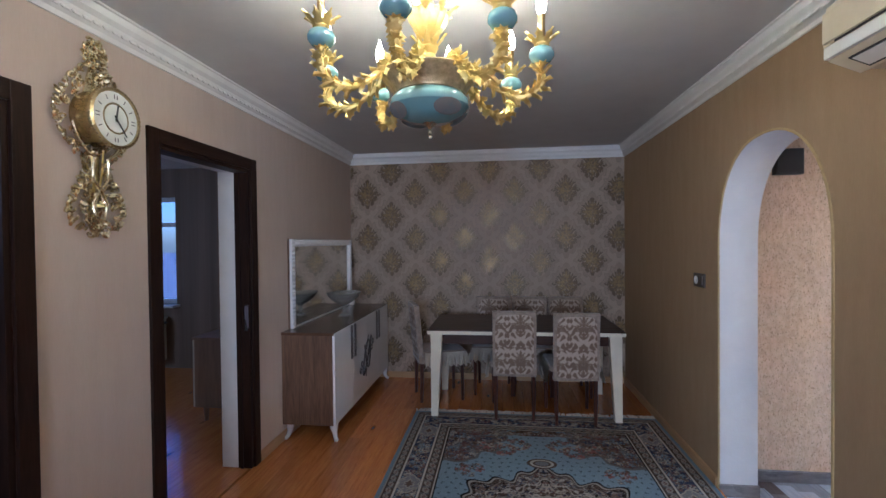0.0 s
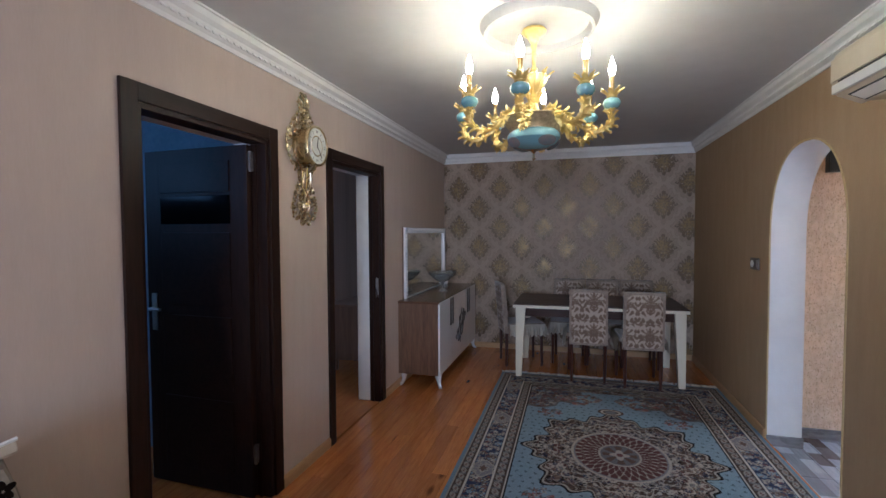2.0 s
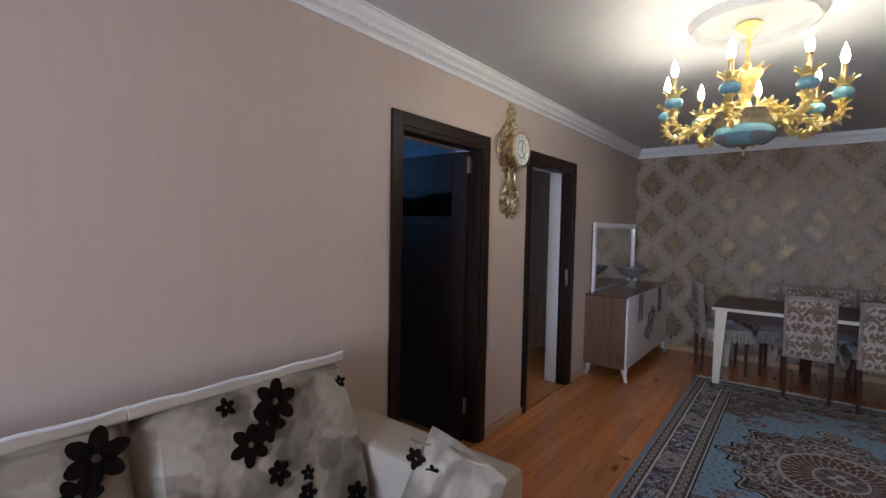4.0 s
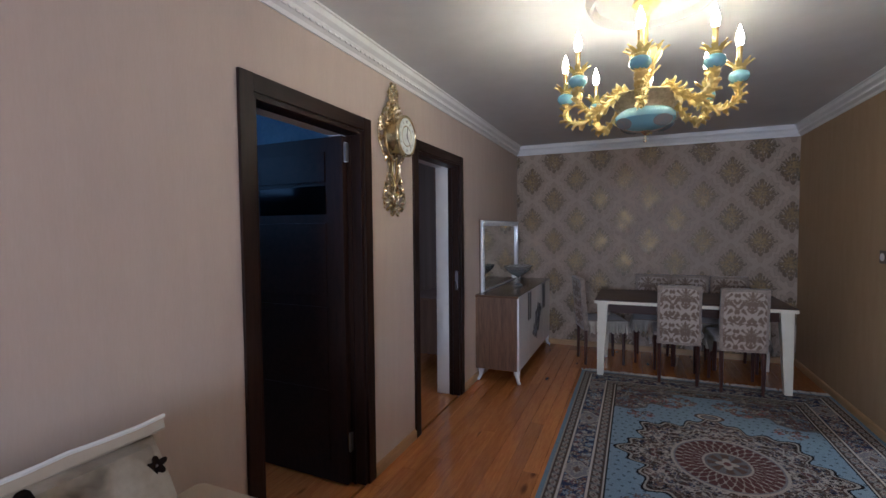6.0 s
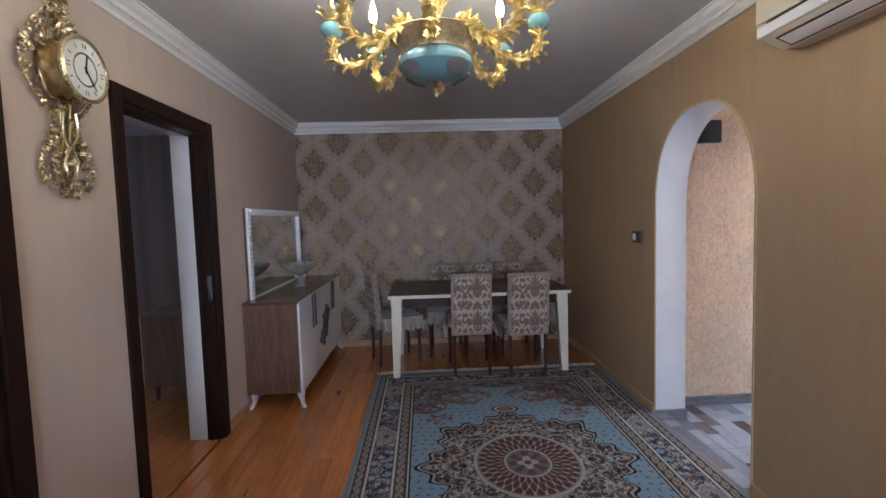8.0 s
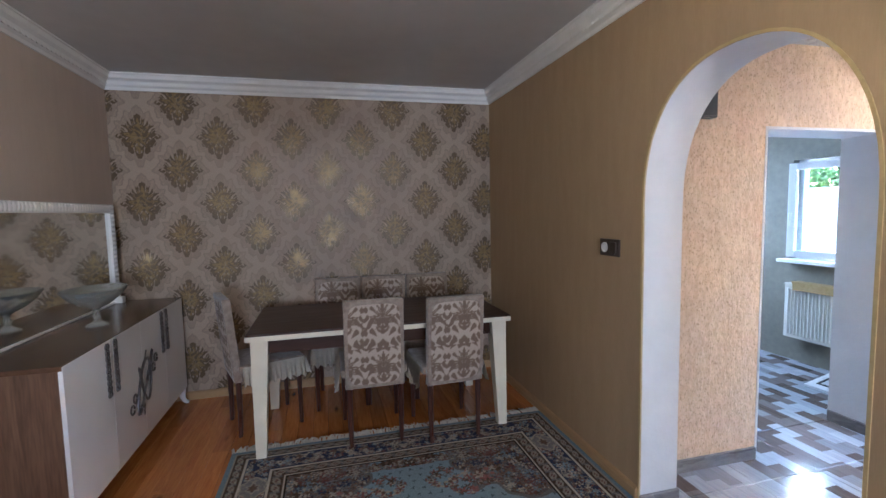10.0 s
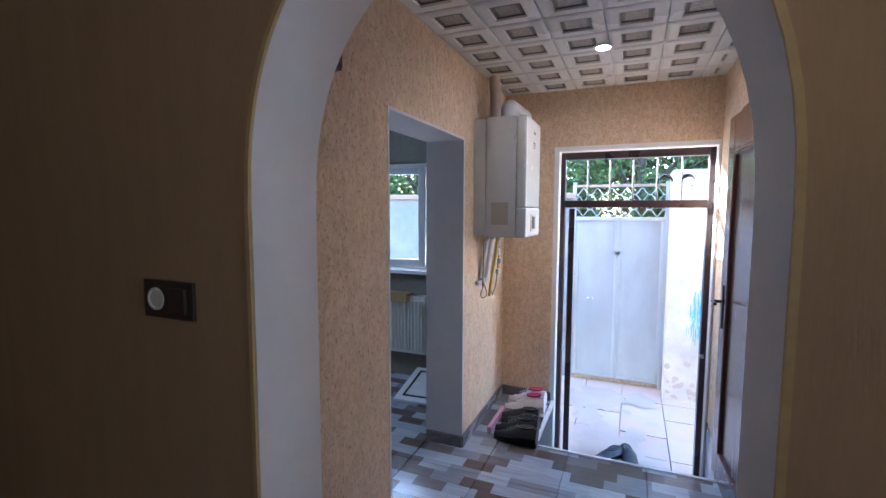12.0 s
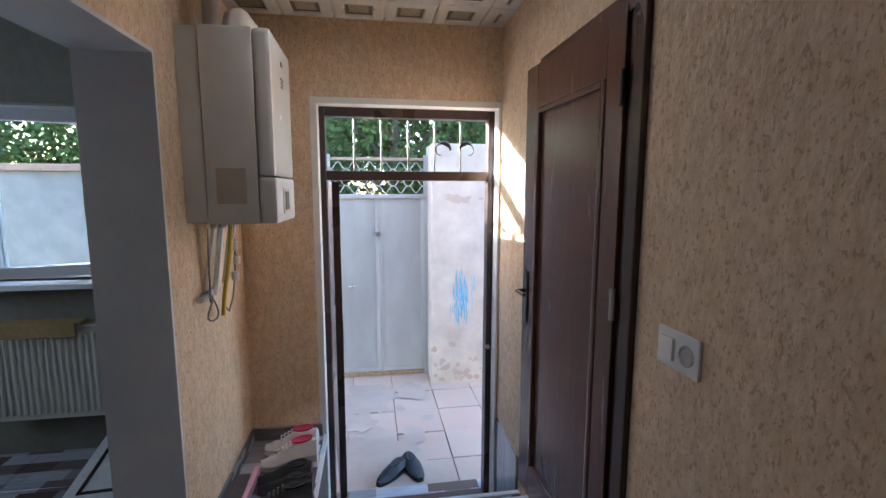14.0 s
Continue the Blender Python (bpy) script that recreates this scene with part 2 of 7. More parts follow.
M_DAMASK = attribute_mat("damask_wallpaper", 0.6, 0.38, 0.15, 300, gloss_metal=0.5)
M_RUG = attribute_mat("woven_rug_pile", 0.95, 0.95, 0.6, 260)
M_RUG.node_tree.nodes["Principled BSDF"].inputs["Specular IOR Level"].default_value = 0.1
M_CHAIR = attribute_mat("chair_damask_fabric", 0.75, 0.45, 0.3, 400, sheen=0.08)
M_FRINGE = mat("cream_fringe", (0.74, 0.70, 0.62), (0.62, 0.57, 0.48), 0.9, scale=80)
M_LACE = mat("cream_gathered_lace", (0.76, 0.70, 0.59), (0.64, 0.57, 0.46), 0.85, scale=120, relief=0.4)
M_CHAIRLEG = wood("mahogany_leg", (0.085, 0.03, 0.02), (0.045, 0.016, 0.011), 0.3, (14, 14, 1.5))
M_GOLD = mat("satin_gold_paint", (0.95, 0.78, 0.32), (0.80, 0.60, 0.19), 0.42, 0.8, scale=40, wear=0.2, relief=0.25, fine=120)
M_BRASS = mat("antique_brass", (0.95, 0.86, 0.60), (0.62, 0.50, 0.28), 0.2, 1.0, scale=45, wear=0.3, relief=0.5, fine=140)
M_OLDGOLD = mat("pale_antique_gold", (0.84, 0.70, 0.40), (0.50, 0.40, 0.21), 0.38, 0.6, scale=60, wear=0.2, relief=0.6, fine=110)
M_TURQ = mat("turquoise_porcelain", (0.22, 0.41, 0.43), (0.18, 0.36, 0.385), 0.08, scale=6, wear=0.06, relief=0.0, coat=1.0)
# muted tone of the dark reflections low on the porcelain bowl
M_BOWL_REFLECTION = mat("dark_bowl_reflection", (0.16, 0.19, 0.19), (0.21, 0.19, 0.17), 0.15, scale=35, coat=0.8, relief=0.0)
M_BULB = glow("lit_candle_bulb", (1.0, 0.83, 0.53), BULB_WATTS)
M_DRUM = mat("aged_brass_sheet", (0.66, 0.52, 0.27), (0.42, 0.31, 0.14), 0.24, 1.0, scale=18, wear=0.3, relief=0.15)
M_CANDLE = mat("gold_candle_sleeve", (0.88, 0.68, 0.30), (0.78, 0.56, 0.2), 0.25, 1.0, scale=20, relief=0.0)
M_MIRROR = mat("mirror_silvering", (0.86, 0.88, 0.86), (0.85, 0.87, 0.85), 0.015, 1.0, wear=0.0, relief=0.0)
M_DIAL = mat("pearl_dial", (0.78, 0.78, 0.74), (0.70, 0.71, 0.68), 0.3, scale=15)
M_BLACK = mat("black_plastic", (0.014, 0.014, 0.015), (0.02, 0.02, 0.022), 0.35, relief=0.02)
M_PLASTIC = mat("white_plastic", (0.76, 0.76, 0.74), (0.73, 0.73, 0.71), 0.3, wear=0.05, relief=0.0)
M_ACWHITE = mat("aged_cream_plastic", (0.70, 0.63, 0.48), (0.66, 0.58, 0.43), 0.35, wear=0.08, relief=0.0)
M_BOILER = mat("white_enamel", (0.74, 0.74, 0.71), (0.71, 0.71, 0.68), 0.22, wear=0.05, relief=0.0, coat=0.3)
M_STEEL = mat("brushed_steel", (0.60, 0.60, 0.60), (0.45, 0.45, 0.46), 0.3, 1.0, scale=40)
M_FLECK = flecked("flecked_peach_wallpaper", (0.66, 0.475, 0.305), (0.34, 0.205, 0.11), (0.79, 0.605, 0.42))
M_TILE = mosaic("mosaic_glazed_tile")
M_SKIRT = mat("grey_tile_skirting", (0.26, 0.25, 0.25), (0.17, 0.16, 0.16), 0.25, scale=14, stretch=(1, 1, 4))
M_GROUT = mat("dark_grout", (0.10, 0.10, 0.10), (0.07, 0.07, 0.07), 0.9, scale=40)
M_PVCW = mat("white_ceiling_panel", (0.66, 0.645, 0.62), (0.62, 0.605, 0.58), 0.3, wear=0.06, relief=0.0, shift=False)
M_PVCD = mat("taupe_ceiling_inset", (0.135, 0.11, 0.085), (0.085, 0.07, 0.055), 0.35, scale=45, wear=0.1, relief=0.1, shift=False)
M_PVCI = mat("patterned_taupe_print", (0.42, 0.36, 0.29), (0.17, 0.14, 0.11), 0.35, scale=95, wear=0.1, relief=0.1, shift=False)
M_DOOR = wood("red_brown_door_foil", (0.135, 0.064, 0.048), (0.108, 0.05, 0.037), 0.24, (14, 14, 0.8), coat=0.2, spread=0.05)
M_FRAMEDK = mat("dark_brown_frame", (0.062, 0.034, 0.029), (0.045, 0.025, 0.021), 0.3, scale=20, relief=0.02)
M_UPVC = mat("white_upvc", (0.80, 0.82, 0.84), (0.77, 0.79, 0.81), 0.22, wear=0.04, relief=0.0)
M_GLASS = glass("window_glass", (0.96, 0.99, 0.98), 0.0, 1.02)
# Tint this dark turns the overbright sky into the pane's dim blue light.
M_BLUEGLASS = glass("sky_dimming_glass", (0.012, 0.018, 0.040), 0.12, 1.02)
M_CRYSTAL = glass("cut_crystal", (0.80, 0.82, 0.80), 0.22, 1.35)
M_CRYSTAL.node_tree.nodes["Principled BSDF"].inputs["Transmission Weight"].default_value = 0.82
M_RAD = mat("radiator_enamel", (0.74, 0.73, 0.66), (0.70, 0.69, 0.62), 0.3, wear=0.06, relief=0.0)
M_KWALL = mat("kitchen_wall", (0.26, 0.245, 0.195), (0.22, 0.205, 0.165), 0.8, scale=20, shift=False)
M_BLUEWALL = mat("blue_embossed_wallpaper", (0.26, 0.36, 0.44), (0.20, 0.29, 0.37), 0.6, scale=40, relief=0.5, fine=50, shift=False)
M_CONCRETE = mat("rendered_courtyard_wall", (0.31, 0.32, 0.33), (0.23, 0.24, 0.25), 0.9, scale=5, wear=0.25, relief=0.35, fine=50, shift=False)
M_GATE = mat("pale_grey_gate_paint", (0.44, 0.455, 0.465), (0.36, 0.37, 0.37), 0.55, scale=4, wear=0.38, relief=0.08, stretch=(1, 1, 0.4))
M_LIME = mat("limewashed_pillar", (0.62, 0.545, 0.495), (0.49, 0.415, 0.365), 0.9, scale=5, wear=0.35, relief=0.4, fine=40, shift=False)
M_BLUEPAINT = mat("blue_paint_splash", (0.09, 0.33, 0.55), (0.16, 0.42, 0.62), 0.6, scale=30)
M_PAVER = mat("pinkish_paving_slab", (0.50, 0.34, 0.275), (0.44, 0.35, 0.29), 0.85, scale=3.2, wear=0.15, relief=0.35, fine=60)
M_CEMENT = mat("smeared_cement", (0.48, 0.375, 0.315), (0.40, 0.32, 0.27), 0.95, scale=4, wear=0.25, relief=0.4, fine=40, shift=False)
M_LEAF = mat("garden_leaves", (0.12, 0.185, 0.065), (0.055, 0.10, 0.035), 0.8, scale=6, wear=0.4)
M_LEAF.node_tree.nodes["Principled BSDF"].inputs["Specular IOR Level"].default_value = 0.15
M_BARK = mat("tree_bark", (0.10, 0.075, 0.055), (0.06, 0.045, 0.03), 0.9, scale=18, relief=0.5)
M_TERRA = mat("terracotta_coping", (0.36, 0.26, 0.21), (0.29, 0.20, 0.155), 0.85, scale=14)
M_SOFA = mat("cream_sofa_leatherette", (0.47, 0.405, 0.32), (0.42, 0.36, 0.28), 0.42, scale=8, wear=0.1, relief=0.15, fine=160)
M_FLORAL = petal_print("watercolour_velvet")
M_FLOWER = mat("black_flower_velvet", (0.006, 0.004, 0.0035), (0.012, 0.008, 0.006), 0.8, scale=40)
M_FLOWER.node_tree.nodes["Principled BSDF"].inputs["Specular IOR Level"].default_value = 0.03
M_PINK = mat("pink_plastic", (0.75, 0.42, 0.55), (0.70, 0.38, 0.5), 0.4)
M_STRIPE = mat("brown_striped_wallpaper", (0.30, 0.215, 0.155), (0.17, 0.115, 0.08), 0.7, scale=7.0, stretch=(1, 1, 0.02), wear=0.1, shift=False)
M_CURTAIN = mat("brown_wardrobe_foil", (0.36, 0.24, 0.165), (0.24, 0.16, 0.11), 0.5, scale=5, stretch=(4, 4, 0.5))
M_SHOE_W = mat("white_sneaker_leather", (0.80, 0.77, 0.79), (0.70, 0.67, 0.69), 0.5, scale=20)
M_SHOE_B = mat("black_shoe_leather", (0.010, 0.010, 0.012), (0.018, 0.018, 0.02), 0.55, scale=20)
M_SHOE_N = mat("charcoal_rubber_shoe", (0.011, 0.012, 0.017), (0.018, 0.019, 0.025), 0.5, scale=20)
M_RED = mat("crimson_lining", (0.60, 0.04, 0.10), (0.5, 0.03, 0.08), 0.7)
M_YELLOW = mat("yellow_gas_hose", (0.70, 0.47, 0.05), (0.6, 0.4, 0.04), 0.45)

# ---- mesh helpers ----
def obj(name, bm, material, smooth=False):
    me = bpy.data.meshes.new(name)
    bmesh.ops.recalc_face_normals(bm, faces=bm.faces)
    bm.to_mesh(me)
    bm.free()
    for m in (material if isinstance(material, (list, tuple)) else [material]):
        me.materials.append(m)
    if smooth:
        for p in me.polygons:
            p.use_smooth = True
        me.set_sharp_from_angle(angle=radians(40))
    return new(name, me)


def part(name, bm, material, parent, label="", smooth=False):
    ob = obj(name, bm, material, smooth)
    ob.parent = parent
    if label:
        ob["label"] = label
    return ob


def thing(name, place, label, category, group="", turn=0.0):
    e = new(name)
    e.matrix_basis = pose(*place, 0, 0, turn)
    e.empty_display_size = 0.05
    return tagged(e, label, category, group)


def setting(name, bm, material, label="", category="structure", smooth=False):
    return tagged(obj(name, bm, material, smooth), label, category, "", "structure")


def box(lo, hi, bevel=0.0, bm=None, mi=0, seg=2):
    """A box between two corners, its edges rounded by bevel, added to bm."""
    own = bmesh.new()
    bmesh.ops.create_cube(own, size=1.0)
    for v in own.verts:
        v.co = Vector([(a + b) / 2 + c * (b - a) for a, b, c in zip(lo, hi, v.co)])
    if bevel:
        bmesh.ops.bevel(own, geom=own.edges[:], offset=bevel, segments=seg, affect='EDGES', profile=0.7)
    return join(bm, own, mi)


def join(bm, own, mi=0):
    if mi:
        for f in own.faces:
            f.material_index = mi
    if bm is None:
        return own
    me = bpy.data.meshes.new("tmp")
    own.to_mesh(me)
    own.free()
    bm.from_mesh(me)
    bpy.data.meshes.remove(me)
    return bm


def moved(bm, m):
    bmesh.ops.transform(bm, matrix=m, verts=bm.verts)
    return bm


def lathe(profile, seg=24, bm=None, mi=0, place=(0, 0, 0), lobes=0, depth=0.0, caps=True):
    own = bmesh.new()
    rings = []
    for r, z in profile:
        ring = []
        for k in range(seg):
            a = 2 * math.pi * k / seg
            rr = max(r, 0.0004) * (1 + depth * math.cos(lobes * a))
            ring.append(own.verts.new((place[0] + rr * math.cos(a), place[1] + rr * math.sin(a), place[2] + z)))
        rings.append(ring)
    for a, b in zip(rings, rings[1:]):
        for k in range(seg):
            own.faces.new((a[k], a[(k + 1) % seg], b[(k + 1) % seg], b[k]))
    if caps:
        own.faces.new(rings[0][::-1])
        own.faces.new(rings[-1])
    return join(bm, own, mi)


def tube(points, radius, seg=8, bm=None, mi=0):
    """A tube along points; radius is one number or one for each point."""
    own = bmesh.new()
    pts = [Vector(p) for p in points]
    rad = radius if isinstance(radius, (list, tuple)) else [radius] * len(pts)
    rings, up = [], None
    for i, p in enumerate(pts):
        d = (pts[min(i + 1, len(pts) - 1)] - pts[max(i - 1, 0)]).normalized()
        if up is None:
            up = Vector((0, 0, 1)) if abs(d.z) < 0.9 else Vector((1, 0, 0))
        side = d.cross(up).normalized()
        up = side.cross(d).normalized()
        rings.append([own.verts.new(p + rad[i] * (math.cos(2 * math.pi * k / seg) * side + math.sin(2 * math.pi * k / seg) * up)) for k in range(seg)])
    for a, b in zip(rings, rings[1:]):
        for k in range(seg):
            own.faces.new((a[k], a[(k + 1) % seg], b[(k + 1) % seg], b[k]))
    own.faces.new(rings[0][::-1])
    own.faces.new(rings[-1])
    return join(bm, own, mi)


def prism(outline, axis, lo, hi, bm=None, mi=0, bevel=0.0):
    """A flat outline (pairs of the two other axes, in order) pushed out along axis from lo to hi."""
    own = bmesh.new()

    def at(u, v, w):
        return {"x": (w, u, v), "y": (u, w, v), "z": (u, v, w)}[axis]
    a = [own.verts.new(at(u, v, lo)) for u, v in outline]
    b = [own.verts.new(at(u, v, hi)) for u, v in outline]
    own.faces.new(a)
    own.faces.new(b[::-1])
    n = len(a)
    for k in range(n):
        own.faces.new((a[k], a[(k + 1) % n], b[(k + 1) % n], b[k]))
    if bevel:
        bmesh.ops.recalc_face_normals(own, faces=own.faces)
        bmesh.ops.bevel(own, geom=own.edges[:], offset=bevel, segments=2, affect='EDGES', profile=0.7)
    return join(bm, own, mi)


def run(profile, path, bm=None, closed=False):
    """Sweep a flat profile (out, up) along a level path with mitred corners; out is to the left of the way."""
    own = bmesh.new()
    pts = [Vector((p[0], p[1], 0)) for p in path]
    n = len(pts)
    rows = []
    for i, p in enumerate(pts):
        before = pts[(i - 1) % n] if closed or i > 0 else None
        after = pts[(i + 1) % n] if closed or i < n - 1 else None
        d1 = (p - before).normalized() if before is not None else None
        d2 = (after - p).normalized() if after is not None else None
        d1, d2 = d1 or d2, d2 or d1
        n1, n2 = Vector((-d1.y, d1.x, 0)), Vector((-d2.y, d2.x, 0))
        m = (n1 + n2) / max((n1 + n2).length_squared / 2, 0.05)
        rows.append([own.verts.new(p + m * u + Vector((0, 0, path[i][2] + w))) for u, w in profile])
    k = len(profile)
    for i in range(n if closed else n - 1):
        a, b = rows[i], rows[(i + 1) % n]
        for j in range(k):
            own.faces.new((a[j], a[(j + 1) % k], b[(j + 1) % k], b[j]))
    if not closed:
        own.faces.new(rows[0][::-1])
        own.faces.new(rows[-1])
    return join(bm, own)


def tinted(name, nu, nv, place, tint, material, parent=None, label=""):
    """A fine sheet of nu x nv points: place(u, v) gives points (n, 3), tint(u, v) colours (n, 4); u, v run 0 to 1."""
    u, v = np.meshgrid(np.linspace(0, 1, nu), np.linspace(0, 1, nv))
    co, col = place(u.ravel(), v.ravel()), tint(u.ravel(), v.ravel())
    k = (np.arange(nv - 1)[:, None] * nu + np.arange(nu - 1)[None]).ravel()
    quads = np.stack([k, k + 1, k + nu + 1, k + nu], 1)
    me = bpy.data.meshes.new(name)
    me.vertices.add(len(co))
    me.vertices.foreach_set("co", co.astype(np.float32).ravel())
    me.loops.add(quads.size)
    me.loops.foreach_set("vertex_index", quads.astype(np.int32).ravel())
    me.polygons.add(len(quads))
    me.polygons.foreach_set("loop_start", (np.arange(len(quads)) * 4).astype(np.int32))
    me.update(calc_edges=True)
    at = me.attributes.new("tint", 'FLOAT_COLOR', 'POINT')
    at.data.foreach_set("color", col.astype(np.float32).ravel())
    me.materials.append(material)
    for p in me.polygons:
        p.use_smooth = True
    ob = new(name, me)
    if parent is not None:
        ob.parent = parent
    if label:
        ob["label"] = label
    return ob


# ---- plan ----
L, R, F, S, H = -1.58, 1.395, 5.035, -4.8, 2.5
RO = 1.61
HY0, HY1, HX, HZ, HH = 1.70, 3.18, 4.20, -0.045, 2.335
KX0, KX1, KZ = 2.345, 3.275, 1.885
AY0, AY1, ASPR, ATOP = 2.022, 2.978, 1.45, 2.04
D1, D2, DTOP = (0.625, 1.42), (2.105, 2.93), 2.01
LW = -1.772
GZ = -0.70

# ---- main room ----
bm = box((L - 0.02, S, -0.12), (R, F, -0.02))
floor = setting("floor", bm, M_DARKWOOD, "varnished orange pine board floor of the living room", "floor")
ceiling = setting("ceiling", box((L - 0.3, S - 0.2, H), (RO, F + 0.2, H + 0.12)), M_CEIL, "plain off-white painted ceiling", "ceiling")

bm = box((LW, S, -0.12), (L, D1[0], H))
box((LW, D1[1], -0.12), (L, D2[0], H), bm=bm)
box((LW, D2[1], -0.12), (L, F, H), bm=bm)
box((LW, D1[0], DTOP), (L, D1[1], H), bm=bm)
box((LW, D2[0], DTOP), (L, D2[1], H), bm=bm)
setting("wall_west", bm, M_WALL, "taupe striped wallpaper wall with two door openings", "wall")

bm = box((R, S, -0.12), (RO, AY0, H))
box((R, AY1, -0.12), (RO, F, H), bm=bm)
own = bmesh.new()
N = 28
ac, ah = (AY0 + AY1) / 2, (AY1 - AY0) / 2
arc = [(ac - ah * math.copysign(abs(math.cos(math.pi * k / N)) ** 0.87, N / 2 - k), ASPR + (ATOP - ASPR) * abs(math.sin(math.pi * k / N)) ** 0.87) for k in range(N + 1)]
prism([(AY1, ASPR)] + [(AY1, H), (AY0, H)] + arc[:-1], "x", R, RO, own)
join(bm, own)
setting("wall_east", bm, M_WALL_R, "brown wallpaper wall with an arched opening", "wall")

# white lining of the arch, with an ochre edge on the room side
lin = [(AY0, -0.03)] + arc + [(AY1, -0.03)]
def lining(t0, t1, x0, x1):
    b = bmesh.new()
    rows = []
    for i, (y, z) in enumerate(lin):
        p, q = lin[max(i - 1, 0)], lin[min(i + 1, len(lin) - 1)]
        ny, nz = (q[1] - p[1]), -(q[0] - p[0])
        ln = math.hypot(ny, nz)
        ny, nz = ny / ln, nz / ln
        rows.append([b.verts.new((x, y + ny * t, z + nz * t)) for x, t in ((x0, t0), (x1, t0), (x1, t1), (x0, t1))])
    for a, c in zip(rows, rows[1:]):
        for k in range(4):
            b.faces.new((a[k], a[(k + 1) % 4], c[(k + 1) % 4], c[k]))
    b.faces.new(rows[0])
    b.faces.new(rows[-1][::-1])
    return b
arch_trim = setting("arch_trim", lining(0.0, 0.008, R + 0.004, RO + 0.003), M_REVEAL, "white painted plaster lining of the arch", "trim", True)
setting("arch_edge_trim", lining(-0.003, 0.008, R - 0.004, R + 0.006), M_GOLD_EDGE, "ochre painted edge round the arch", "trim", True)

setting("wall_south", box((L - 0.22, S - 0.2, -0.12), (-0.8, S, H), bm=box((0.8, S - 0.2, -0.12), (RO, S, H), bm=box((-0.8, S - 0.2, -0.12), (0.8, S, 0.85), bm=box((-0.8, S - 0.2, 2.05), (0.8, S, H))))), M_WALL, "plain taupe wall with a window opening", "wall")
setting("window_3", box((-0.8, S - 0.12, 0.85), (0.8, S - 0.08, 2.05)), M_UPVC, "white window panel", "window")


# ---- damask wall ----
PETALS = [(0, .66, 90, .34, .12), (.2, .52, 62, .3, .09), (.40, .33, 38, .32, .1), (.56, .06, 8, .38, .12), (.48, -.2, -24, .34, .1), (.3, -.42, -48, .3, .1),
          (0, -.72, -90, .27, .09), (.13, -.62, -70, .22, .06), (0, .12, 90, .28, .15), (.19, .2, 58, .22, .07), (.2, -.12, -30, .22, .07), (0, -.28, -90, .22, .1)]


def damask(u, w):
    """1 inside the leaves of a mirror-symmetric floral figure that fills -1..1."""
    u = np.abs(u)
    out = np.zeros(u.shape)
    for cx, cz, a, ln, wd in PETALS:
        c, s = math.cos(radians(a)), math.sin(radians(a))
        p, q = (u - cx) * c + (w - cz) * s, -(u - cx) * s + (w - cz) * c
        inside = (p / ln) ** 2 + (q / (wd * (1 - 0.45 * np.clip(p / ln, -1, 1)))) ** 2 < 1
        vein = (np.abs(q) < 0.014) & (p < ln * 0.6)
        out = np.where(inside, 1.0, out)
        out = np.where(inside & vein, 0.35, out)
    return out


def filigree(u, w):
    """A lobed medallion of mirror-symmetric acanthus scrolls: (figure, rim distance)."""
    au = np.abs(u)
    th = np.arctan2(w, au)
    rim = (au ** 1.35 + np.abs(w) ** 1.35) ** (1 / 1.35) / (0.96 + 0.075 * np.cos(th * 12) + 0.035 * np.cos(th * 22 + 1))
    scroll = np.sin(10.5 * au + 2.4 * np.sin(6.5 * w + 0.6)) * np.sin(9.5 * w + 2.8 * np.sin(7 * au))
    vein = np.abs(np.sin(7.0 * w - 9.0 * au + 1.2 * np.sin(5 * w))) < 0.16
    f = np.where((rim < 0.93) & (scroll < 0.34) & ~vein, 1.0, 0.0)
    f = np.where(rim < 0.95, np.maximum(f, damask(u / 0.85, w / 0.85)), 0.0)
    return f, rim


